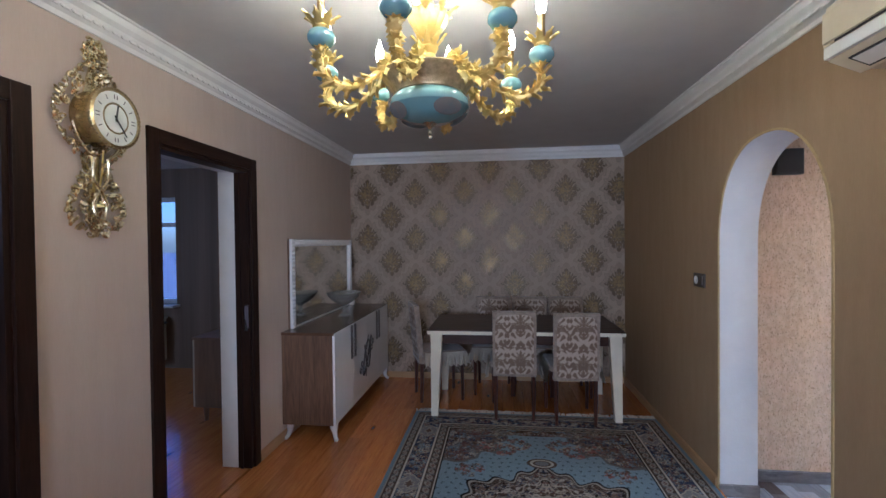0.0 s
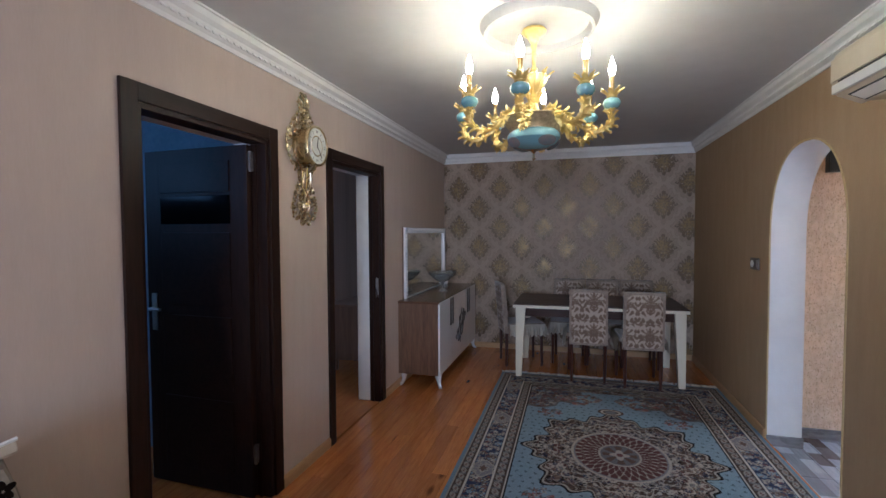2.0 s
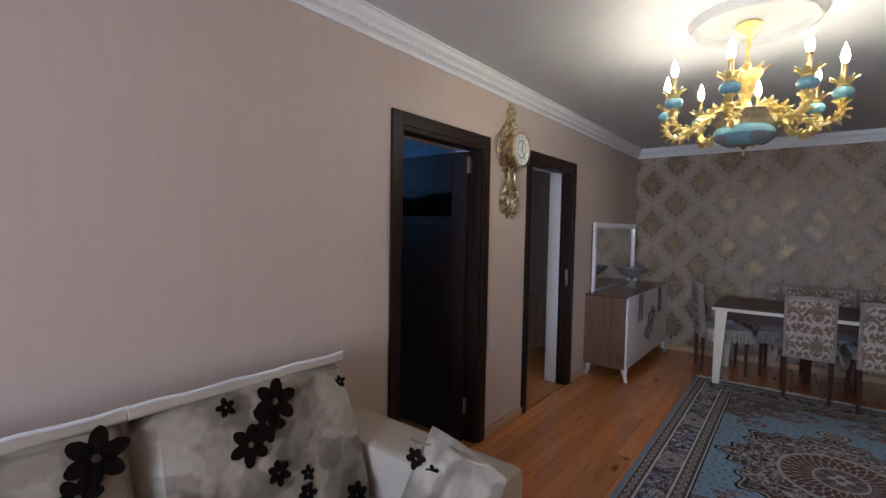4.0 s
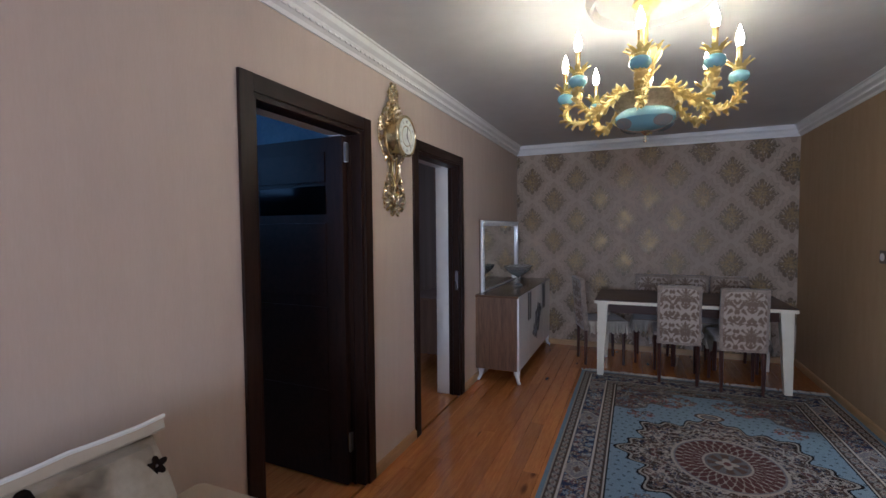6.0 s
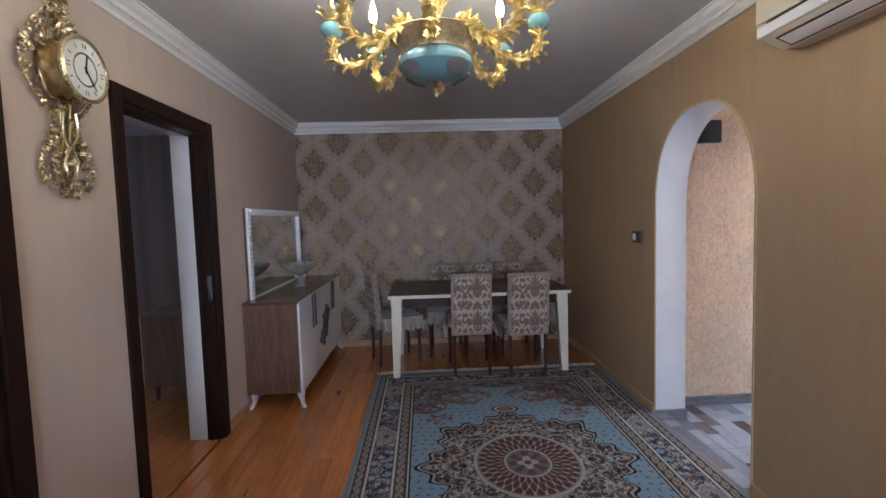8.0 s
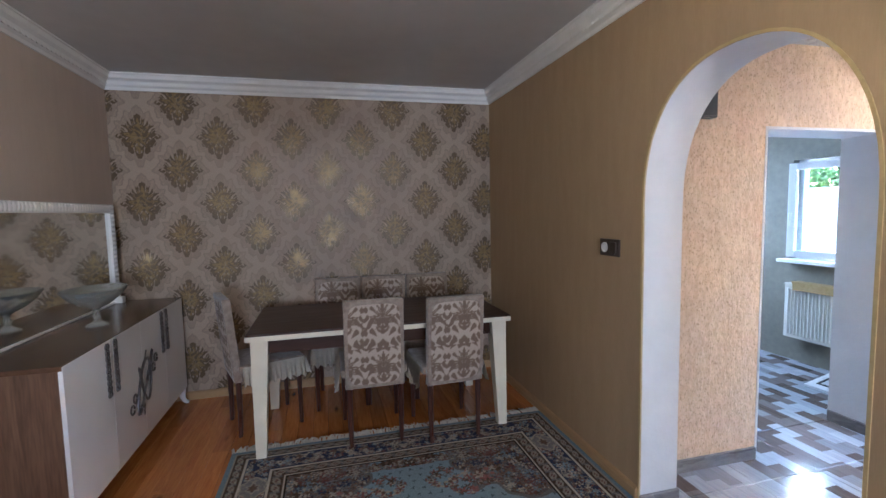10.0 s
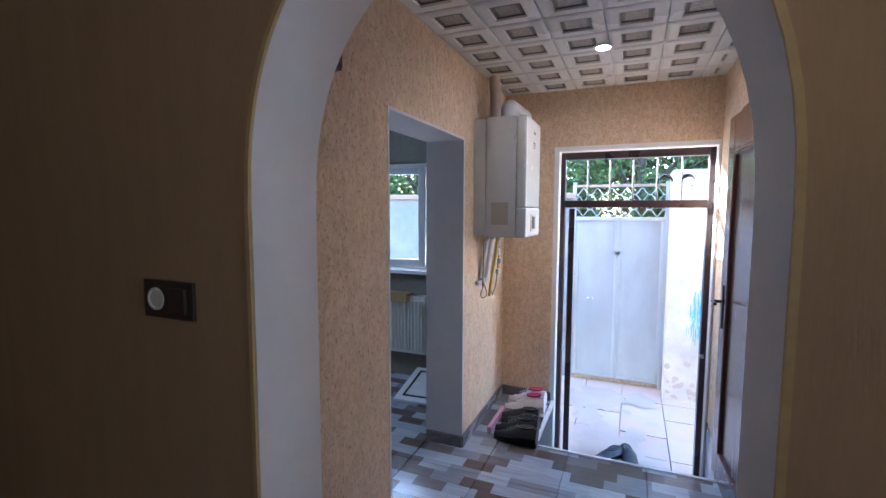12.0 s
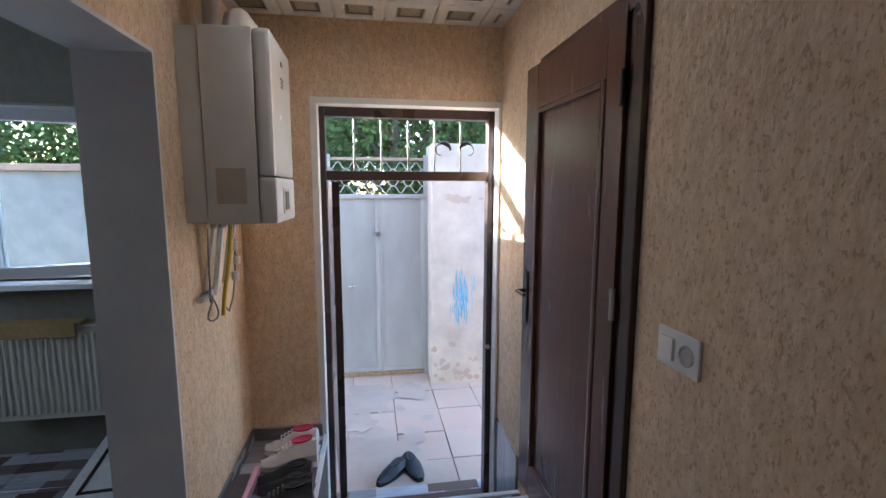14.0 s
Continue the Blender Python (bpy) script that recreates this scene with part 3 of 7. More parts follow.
def wall_tint(u, v):
    x, z = L + u * (R - L), v * 2.41
    px, pz = 0.272, 0.251
    fig, petal, lace, veil = (np.zeros(x.shape) for _ in range(4))
    for off in (0, 1):
        kx = np.floor((x + 0.022 - off * px + px) / (2 * px))
        kz = np.floor((z - 1.806 - off * pz + pz) / (2 * pz))
        du = (x + 0.022 - off * px - kx * 2 * px)
        dz = (z - 1.806 - off * pz - kz * 2 * pz)
        f, _ = filigree(du / 0.156, dz / 0.176)
        g, rim = filigree(du / 0.200, dz / 0.238)
        fig = np.maximum(fig, f)
        petal = np.maximum(petal, damask(du / 0.105, dz / 0.135))
        lace = np.maximum(lace, np.where((rim < 0.97) & (rim > 0.6), np.maximum(g * 0.55, (np.abs(rim - 0.93) < 0.03) * 1.0), 0.0))
        veil = np.maximum(veil, np.clip((1.0 - rim) * 6, 0, 1))
    ground = np.array([0.41, 0.315, 0.23])
    shade = np.array([0.285, 0.215, 0.16])
    dim = np.array([0.19, 0.14, 0.098])
    gold = np.array([0.135, 0.092, 0.046])
    # Broken patches of brighter gold put the metallic print's sparkle into the colour.
    bright = np.array([0.29, 0.195, 0.08])
    spark = np.sin(x * 75 + 2 * np.sin(z * 60)) * np.sin(z * 85 + 2 * np.sin(x * 55)) > -0.15
    mot = 0.88 + 0.12 * np.sin(x * 40 + np.sin(z * 31) * 2) * np.sin(z * 47)
    col = ground[None] * (1 - 0.35 * veil[:, None]) + shade[None] * 0.35 * veil[:, None]
    col = col * (1 - 0.5 * lace[:, None]) + dim[None] * 0.5 * lace[:, None]
    col = col * (1 - fig[:, None]) + gold[None] * fig[:, None] * mot[:, None]
    col = np.where(((petal > 0.5) & (fig > 0.3) & spark)[:, None], bright[None] * mot[:, None], col)
    return np.concatenate([col, (fig * np.where(spark, 1.0, 0.45))[:, None]], 1)


setting("wall_north", box((L - 0.22, F, -0.12), (RO, F + 0.2, H)), M_WALL, "taupe wall behind the dining table", "wall")
tagged(tinted("wallpaper", 760, 620, lambda u, v: np.stack([L + u * (R - L), np.full(u.shape, F - 0.003), 0.0 + v * 2.41], 1), wall_tint, M_DAMASK),
       "taupe wallpaper with gold damask medallions", "wallpaper", "", "structure")

# cornice, baseboards
PROFILE = [(u * 0.76, w * 1.15) for u, w in [(0, 0), (0.012, 0), (0.016, 0.018), (0.034, 0.03), (0.045, 0.052), (0.072, 0.066), (0.078, 0.09), (0.09, 0.092), (0.09, 0.1), (0, 0.1)]]
setting("cornice_trim", run(PROFILE, [(L, S, 2.385), (R, S, 2.385), (R, F, 2.385), (L, F, 2.385)], closed=True), M_WHITE, "white moulded foam cornice under the ceiling", "cornice")
bm = bmesh.new()
y = S
while y < F - 0.05:
    for x, sgn in ((R, -1), (L, 1)):
        own = box((0, 0, 0), (0.008, 0.034, 0.04), 0.0035, seg=1)
        moved(own, Matrix.Translation((x + sgn * 0.030, y, 2.428)) @ Matrix.Rotation(sgn * radians(-38), 4, 'Y') @ Matrix.Translation((-0.006, 0, -0.017)))
        join(bm, own)
    y += 0.046
setting("cornice_bead_trim", bm, M_WHITE, "row of raised beads along the white cornice", "cornice")

BP = [(0, 0), (0.016, 0), (0.016, 0.05), (0.010, 0.062), (0, 0.066)]
bm = run(BP, [(R, S, 0), (R, AY0 - 0.005, 0)])
run(BP, [(R, AY1 + 0.005, 0), (R, F, 0), (L, F, 0), (L, D2[1] + 0.075, 0)], bm)
run(BP, [(L, D2[0] - 0.075, 0), (L, D1[1] + 0.075, 0)], bm)
run(BP, [(L, D1[0] - 0.075, 0), (L, S, 0)], bm)
setting("baseboard", bm, M_BASE, "pale pine baseboard along the walls", "baseboard")


# ---- dark door sets in the west wall ----
def door_set(name, y0, y1, label):
    d = tagged(new(name), label, "door", "", "structure")
    w, t = 0.072, 0.016
    part("casing", box((L, y0 - w, 0.0), (L + t, y0, DTOP + w), 0.004), M_DARKWOOD, d)
    part("casing", box((L, y1, 0.0), (L + t, y1 + w, DTOP + w), 0.004), M_DARKWOOD, d)
    part("casing", box((L, y0, DTOP), (L + t - 0.001, y1, DTOP + w), 0.004), M_DARKWOOD_H, d)
    part("jamb", box((L - 0.095, y0, 0.0), (L + 0.002, y0 + 0.024, DTOP), 0.002, bm=box((L - 0.07, y0 + 0.024, 0), (L - 0.055, y0 + 0.034, DTOP - 0.024))), M_DARKWOOD, d)
    part("jamb", box((L - 0.095, y1 - 0.024, 0.0), (L + 0.002, y1, DTOP), 0.002, bm=box((L - 0.07, y1 - 0.034, 0), (L - 0.055, y1 - 0.024, DTOP - 0.024))), M_DARKWOOD, d)
    part("jamb", box((L - 0.095, y0 + 0.024, DTOP - 0.024), (L + 0.002, y1 - 0.024, DTOP), 0.002), M_DARKWOOD_H, d)
    part("reveal", box((LW - 0.02, y0, 0), (L - 0.095, y0 + 0.012, DTOP)), M_WHITE, d, "white plaster reveal")
    part("reveal", box((LW - 0.02, y1 - 0.02, 0), (L - 0.095, y1, DTOP)), M_WHITE, d, "white plaster reveal")
    part("reveal", box((LW - 0.02, y0 + 0.012, DTOP - 0.012), (L - 0.095, y1 - 0.02, DTOP)), M_WHITE, d, "white plaster reveal")
    return d


d1 = door_set("door_1", *D1, "dark walnut door standing open into a dim blue room")
d2 = door_set("door_2", *D2, "dark walnut door frame, open to a brown bedroom")
M_DARKGLASS = mat("black_glass_strip", (0.004, 0.004, 0.005), (0.004, 0.004, 0.005), 0.08, relief=0.0)
M_DARKGLASS.node_tree.nodes["Principled BSDF"].inputs["Specular IOR Level"].default_value = 0.04
# leaf of the first door, hinged on the far jamb and open inwards
leaf = part("leaf", box((-0.74, -0.02, 0.008), (0, 0.02, DTOP - 0.03), 0.003), M_DARKWOOD, d1, "dark panelled door leaf")
leaf.matrix_basis = pose(L - 0.085, D1[1] - 0.05, 0, 0, 0, -2)
for z0, z1 in ((1.73, 1.90), (1.55, 1.71), (1.08, 1.50), (0.60, 1.02), (0.12, 0.54)):
    b = box((-0.62, -0.026, z0), (-0.12, -0.019, z1), 0.003)
    part("panel", b, M_DARKGLASS if z0 == 1.55 else M_DARKWOOD_H, leaf, "dark glass strip" if z0 == 1.55 else "")
b = box((-0.705, -0.027, 0.92), (-0.665, -0.02, 1.14), 0.003)
tube([(-0.685, -0.02, 1.05), (-0.685, -0.06, 1.05), (-0.60, -0.064, 1.05)], 0.009, 8, b)
part("door_handle", b, M_STEEL, leaf, "brushed steel lever handle", True)
for z in (0.2, 1.84):
    b = box((L - 0.098, D1[1] - 0.058, z), (L - 0.07, D1[1] - 0.022, z + 0.1), 0.002)
    tube([(L - 0.078, D1[1] - 0.05, z - 0.005), (L - 0.078, D1[1] - 0.05, z + 0.105)], 0.008, 8, b)
    part("hinge", b, M_STEEL, d1, "steel hinge", True)
b = box((L - 0.03, D2[1] - 0.03, 0.93), (L - 0.005, D2[1] - 0.024, 1.10), 0.001)
part("strike_plate", b, M_STEEL, d2, "steel strike plate")

# ---- dim room behind the first door, brown room behind the second ----
RX = -4.0
MID = 1.76
bm = box((RX - 0.15, -0.6, -0.1), (RX, MID, 2.5))
box((RX, -0.75, -0.1), (LW - 0.025, -0.6, 2.5), bm=bm)
box((RX, MID - 0.05, -0.1), (LW - 0.025, MID, 2.5), bm=bm)
box((LW - 0.025, -0.6, -0.1), (LW - 0.005, D1[0], 2.5), bm=bm)
box((LW - 0.025, D1[1], -0.1), (LW - 0.005, MID, 2.5), bm=bm)
box((LW - 0.025, D1[0], DTOP), (LW - 0.005, D1[1], 2.5), bm=bm)
setting("wall_blue_room", bm, M_BLUEWALL, "blue embossed wallpaper walls of a dim room", "wall")
BX, BY = -5.3, 5.18
WX0, WX1, WZ0, WZ1 = -4.80, -3.85, 0.78, 2.10
bm = box((BX - 0.15, MID, -0.1), (BX, BY, 2.5))
box((BX - 0.15, BY, -0.1), (WX0, BY + 0.2, 2.5), bm=bm)
box((WX1, BY, -0.1), (LW - 0.025, BY + 0.2, 2.5), bm=bm)
box((WX0, BY, -0.1), (WX1, BY + 0.2, WZ0), bm=bm)
box((WX0, BY, WZ1), (WX1, BY + 0.2, 2.5), bm=bm)
box((BX, MID, -0.1), (LW - 0.025, MID + 0.05, 2.5), bm=bm)
box((LW - 0.025, D2[1], -0.1), (LW - 0.005, BY, 2.5), bm=bm)
box((LW - 0.025, MID + 0.05, -0.1), (LW - 0.005, D2[0], 2.5), bm=bm)
box((LW - 0.025, D2[0], DTOP), (LW - 0.005, D2[1], 2.5), bm=bm)
setting("wall_bedroom", bm, M_STRIPE, "brown striped wallpaper walls of the bedroom", "wall")
setting("floor_side_rooms", box((RX, -0.6, -0.12), (L - 0.02, MID, -0.004), bm=box((BX, MID, -0.12), (L - 0.02, BY, -0.004))), M_PLANK, "orange pine floor of the side rooms", "floor")
setting("ceiling_side_rooms", box((RX - 0.1, -0.7, 2.44), (LW, MID, 2.5), bm=box((BX - 0.1, MID, 2.44), (LW, BY + 0.1, 2.5))), M_CEIL, "plain ceiling of the side rooms", "ceiling")


def window(name, x, y0, y1, z0, z1, label, out=1, pane=None, bars=()):
    """A white framed window across x, out: the side on which outdoors lies."""
    w = tagged(new(name), label, "window", "", "structure")
    f = 0.055
    for lo, hi in (((x - 0.03, y0, z0), (x + 0.03, y0 + f, z1)), ((x - 0.03, y1 - f, z0), (x + 0.03, y1, z1)), ((x - 0.03, y0 + f, z0), (x + 0.03, y1 - f, z0 + f)), ((x - 0.03, y0 + f, z1 - f), (x + 0.03, y1 - f, z1))):
        part("window_frame", box(lo, hi, 0.006), M_UPVC, w)
    for z in bars:
        part("window_frame", box((x - 0.025, y0 + f, z - 0.025), (x + 0.025, y1 - f, z + 0.025), 0.005), M_UPVC, w)
    part("window_sill", box((x - out * 0.22, y0 - 0.04, z0 - 0.03), (x - out * 0.03, y1 + 0.04, z0), 0.006), M_UPVC, w, "white window sill")
    p = part("pane", box((x - 0.004, y0 + f, z0 + f), (x + 0.004, y1 - f, z1 - f)), pane or M_GLASS, w)
    p.visible_shadow = False
    return w


w1 = window("window_1", 0, 0, WX1 - WX0, WZ0, WZ1, "white bedroom window with sky-dimming dark blue glass and a transom bar", 1, M_BLUEGLASS, (1.76,))
for c in w1.children:
    c.visible_shadow = True
w1.matrix_basis = pose(WX1, BY + 0.10, 0, 0, 0, 90)
cb = thing("low_cabinet", (-2.505, 3.60, 0), "low brown foil cabinet with a pale front in the bedroom", "cabinet")
part("body", box((0.018, 0, 0.13), (0.668, 1.1, 0.705), 0.004), M_CURTAIN, cb)
part("top", box((0.0, -0.006, 0.705), (0.668, 1.106, 0.725), 0.004), M_CURTAIN, cb)
for k in range(2):
    dd = part("door", box((0.0, 0.004 + k * 0.549, 0.133), (0.0175, 0.548 + k * 0.549, 0.702), 0.003), M_CREAM, cb, "pale lacquered door")
    part("handle", box((-0.012, 0.50 + k * 0.09, 0.36), (0.001, 0.512 + k * 0.09, 0.50), 0.002), M_STEEL, dd, "steel bar handle")
for x in (0.08, 0.60):
    for y in (0.06, 1.04):
        part("leg", tube([(x, y, 0.0), (x, y, 0.13)], [0.015, 0.024], 10), M_CURTAIN, cb, "", True)


def radiator(place, width, height, label, turn=0.0):
    """Panel radiator with pressed ribs facing -x."""
    r = thing("radiator", place, label, "radiator", turn=turn)
    part("panel", box((-0.02, 0, 0), (0.03, width, height), 0.008), M_RAD, r)
    n = int(width / 0.034)
    for k in range(n):
        y0 = 0.02 + k * (width - 0.04) / n
        part("rib", box((-0.034, y0, 0.03), (-0.018, y0 + 0.02, height - 0.03), 0.006, seg=1), M_RAD, r)
    part("grille", box((-0.03, 0.0, height - 0.002), (0.06, width, height + 0.012), 0.004), M_RAD, r)
    b = tube([(0.0, -0.03, height - 0.05), (0.0, 0.01, height - 0.05)], 0.014, 8)
    part("valve", b, M_BLACK, r, "black valve")
    for y0 in (0.08, width - 0.1):
        part("bracket", box((0.03, y0, 0.1), (0.09, y0 + 0.03, height - 0.1)), M_STEEL, r)
    return r


radiator((-3.95, BY - 0.09, 0.12), 0.82, 0.5, "white panel radiator under the bedroom window", 90)

# ---- hall ----
EDGE, LEDGE = 3.47, 2.76
HT = HH + 0.1
bm = box((R + 0.001, AY0, -0.2), (RO, AY1, HZ - 0.012))
box((RO, HY0, -0.2), (EDGE, 3.42, HZ - 0.012), bm=bm)
box((EDGE, LEDGE, -0.75), (HX, HY1, HZ - 0.012), bm=bm)
box((EDGE - 0.12, HY0, -0.75), (EDGE, LEDGE, HZ - 0.012), bm=bm)
box((RO, 3.42, -0.2), (HX, 5.6, HZ - 0.012), bm=bm)
hall_floor = setting("floor_hall", bm, M_GROUT, "glazed mosaic tile floor of the entrance hall and kitchen", "floor")
# two steps down to the entrance door
bm = box((EDGE, HY0, -0.75), (EDGE + 0.27, LEDGE, -0.21))
box((EDGE + 0.27, HY0, -0.75), (EDGE + 0.52, LEDGE, -0.42), bm=bm)
box((EDGE + 0.52, HY0, -0.75), (HX + 0.3, LEDGE, -0.64), bm=bm)
steps = setting("entrance_steps", bm, M_TILE, "tiled steps down to the entrance door", "steps")
bm = box((EDGE - 0.012, HY0, HZ - 0.022), (EDGE + 0.01, LEDGE - 0.012, HZ + 0.006), 0.003)
box((EDGE - 0.012, LEDGE - 0.012, HZ - 0.022), (HX, LEDGE + 0.012, HZ + 0.006), 0.003, bm)
box((EDGE + 0.255, HY0, -0.23), (EDGE + 0.282, LEDGE, -0.205), 0.003, bm)
setting("step_edge_trim", bm, M_PLASTIC, "white plastic edge strip on the tiled step", "trim")

bm = box((RO, HY1, -0.2), (KX0, 3.42, HT))
box((KX1, HY1, -0.75), (HX, 3.42, HT), bm=bm)
box((KX0, HY1, KZ), (KX1, 3.42, HT), bm=bm)
setting("wall_hall_north", bm, M_FLECK, "peach flecked wallpaper wall with an opening to the kitchen", "wall")
IX0, IX1, ITOP = 2.80, 3.51, 1.93
bm = box((RO, HY0 - 0.15, -0.2), (IX0, HY0, HT))
box((IX1, HY0 - 0.15, -0.75), (HX, HY0, HT), bm=bm)
box((IX0, HY0 - 0.15, ITOP), (IX1, HY0, HT), bm=bm)
box((IX0, HY0 - 0.15, -0.2), (IX1, HY0 - 0.1, ITOP), bm=bm)
setting("wall_hall_south", bm, M_FLECK, "peach flecked wallpaper wall beside the brown door", "wall")
EY0, EY1, EZ = 1.712, 2.765, 1.90
EX = 4.33
bm = box((HX, EY1, -0.75), (HX + 0.25, 3.42, HT))
box((HX, HY0 - 0.15, -0.75), (HX + 0.25, EY0, HT), bm=bm)
box((HX, EY0, EZ), (HX + 0.25, EY1, HT), bm=bm)
setting("wall_hall_east", bm, M_FLECK, "peach flecked wallpaper wall round the entrance door", "wall")
bm = box((RO, HY0, -0.1), (RO + 0.004, AY0, HT))
box((RO, AY1, -0.1), (RO + 0.004, HY1, HT), bm=bm)
own = bmesh.new()
prism([(AY1, ASPR), (AY1, HH), (AY0, HH)] + arc[:-1], "x", RO, RO + 0.004, own)
join(bm, own)
setting("wall_hall_west", bm, M_FLECK, "flecked wallpaper round the hall side of the arch", "wall")
bm = box((HX - 0.004, EY1 - 0.010, -0.64), (EX - 0.032, EY1 + 0.026, EZ + 0.026))
box((HX - 0.004, EY0 - 0.006, -0.64), (EX - 0.032, EY0 + 0.006, EZ + 0.026), bm=bm)
box((HX - 0.004, EY0 + 0.006, EZ - 0.008), (EX - 0.032, EY1 - 0.010, EZ + 0.026), bm=bm)
setting("entrance_reveal_trim", bm, M_WHITE, "white plaster reveal of the entrance door", "trim")
bm = box((KX0, HY1 - 0.003, HZ), (KX0 + 0.014, 3.425, KZ))
box((KX1 - 0.014, HY1 - 0.003, HZ), (KX1, 3.425, KZ), bm=bm)
box((KX0 + 0.014, HY1 - 0.003, KZ - 0.014), (KX1 - 0.014, 3.425, KZ), bm=bm)
setting("kitchen_opening_trim", bm, M_REVEAL, "white painted lining of the kitchen opening", "trim")

SP = [(0, 0), (0.012, 0), (0.012, 0.07), (0, 0.074)]
bm = run(SP, [(KX0, HY1, HZ), (RO + 0.004, HY1, HZ), (RO + 0.004, AY1, HZ)])
run(SP, [(HX, LEDGE + 0.02, HZ), (HX, HY1, HZ), (KX1, HY1, HZ), (KX1, 3.42, HZ)], bm)
run(SP, [(KX1 - 0.014, HY1 - 0.003, HZ), (KX1 - 0.014, 3.42, HZ)], bm)
run(SP, [(RO + 0.004, AY0, HZ), (RO + 0.004, HY0, HZ), (IX0 - 0.07, HY0, HZ)], bm)
run(SP, [(RO + 0.01, AY1 - 0.008, HZ), (R, AY1 - 0.008, HZ)], bm)
setting("baseboard_hall", bm, M_SKIRT, "grey tile skirting in the hall", "baseboard")
bm = box((EDGE + 0.29, HY0, -0.64), (HX, HY0 + 0.01, -0.02))
setting("step_side_trim", bm, M_TILE, "tiled side of the entrance step", "trim")

# panelled ceiling of hall and kitchen, one mesh
P = 0.267
bm = box((RO, HY0, HH + 0.02), (HX, HY1, HH + 0.1))
box((RO, HY1 + 0.24, HH + 0.02), (HX + 0.2, 5.6, HH + 0.1), bm=bm)


def ceiling_cells(x0, y0, x1, y1, bm):
    nx, ny = int(round((x1 - x0) / P + 0.49)), int(round((y1 - y0) / P + 0.49))
    for i in range(nx):
        for j in range(ny):
            ax, ay = x1 - (i + 1) * P, y1 - (j + 1) * P
            bx, by = x1 - i * P, y1 - j * P
            if bx < x0 + 0.02 or by < y0 + 0.02:
                continue
            ax, ay = max(ax, x0), max(ay, y0)
            g = 0.004
            # stepped frame: outer rim, inner rim, recessed inset
            rings = [(g, HH + 0.02), (g, HH + 0.004), (0.02, HH), (0.058, HH), (0.064, HH + 0.008), (0.07, HH + 0.012), (0.078, HH + 0.012), (0.084, HH + 0.009)]
            own = bmesh.new()
            rows = []
            for ins, z in rings:
                if ax + ins > bx - ins or ay + ins > by - ins:
                    ins = min(bx - ax, by - ay) / 2 - 0.002
                rows.append([own.verts.new(c) for c in ((ax + ins, ay + ins, z), (bx - ins, ay + ins, z), (bx - ins, by - ins, z), (ax + ins, by - ins, z))])
            for q, (a, b) in enumerate(zip(rows, rows[1:])):
                for k in range(4):
                    own.faces.new((a[k], a[(k + 1) % 4], b[(k + 1) % 4], b[k])).material_index = 1 if q >= 4 else 0
            f = own.faces.new(rows[-1])
            f.material_index = 2
            join(bm, own)


ceiling_cells(RO, HY0, HX, HY1, bm)
ceiling_cells(3.0, HY1 + 0.24, HX, 4.6, bm)
setting("ceiling_hall", bm, [M_PVCW, M_PVCD, M_PVCI], "white coffered ceiling panels with taupe insets", "ceiling")
lamp = thing("downlight", (3.33, 2.41, HH), "lit round recessed ceiling spotlight", "ceiling light")
part("ring", lathe([(0.03, 0.0), (0.052, -0.002), (0.05, -0.01), (0.036, -0.012), (0.034, 0.0)], 28), M_PLASTIC, lamp, "", True)
part("lens", lathe([(0.0, -0.006), (0.034, -0.006), (0.034, -0.002), (0.0, -0.002)], 24), glow("spot_lens_light", (1.0, 0.95, 0.88), 25.0), lamp, "glowing lens")

# ---- kitchen behind the opening ----
KW0, KW1, KWZ0, KWZ1 = 3.88, 4.52, 0.93, 1.86
KXW = 4.26
bm = box((KXW, 3.42, -0.3), (KXW + 0.19, KW0, HT))
box((KXW, KW1, -0.3), (KXW + 0.19, 5.8, HT), bm=bm)
box((KXW, KW0, -0.3), (KXW + 0.19, KW1, KWZ0), bm=bm)
box((KXW, KW0, KWZ1), (KXW + 0.19, KW1, HT), bm=bm)
box((RO, 5.6, -0.3), (KXW, 5.8, HT), bm=bm)
box((RO - 0.003, 3.42, -0.3), (RO + 0.05, 5.6, HT), bm=bm)
box((KX1, 3.42, -0.05), (KXW, 3.43, HT), bm=bm)
box((RO + 0.05, 3.42, -0.05), (KX0, 3.43, HT), bm=bm)
setting("wall_kitchen", bm, M_KWALL, "plain olive-grey kitchen walls", "wall")
window("window_2", KXW + 0.1, KW0, KW1, KWZ0, KWZ1, "white kitchen window with an open sash", 1)
sash = thing("window_sash", (KXW + 0.03, KW0 + 0.03, KWZ0 + 0.03), "white window sash standing ajar into the kitchen", "window", turn=16)
for lo, hi in (((-0.03, 0, 0), (0.03, 0.06, 0.86)), ((-0.03, 0.5, 0), (0.03, 0.56, 0.86)), ((-0.03, 0.06, 0), (0.03, 0.5, 0.06)), ((-0.03, 0.06, 0.80), (0.03, 0.5, 0.86))):
    part("frame", box(lo, hi, 0.008), M_UPVC, sash)
g = part("pane", box((-0.004, 0.06, 0.06), (0.004, 0.5, 0.80)), M_GLASS, sash)
g.visible_shadow = False
part("handle", tube([(-0.03, 0.53, 0.4), (-0.06, 0.53, 0.4), (-0.062, 0.53, 0.3)], 0.009, 8), M_PLASTIC, sash, "", True)
radiator((KXW - 0.1, 3.84, 0.20), 0.62, 0.50, "ribbed cream panel radiator under the kitchen window")
cl = thing("cloth", (KXW - 0.11, 3.98, 0.716), "tan folded cloth on the radiator", "cloth")
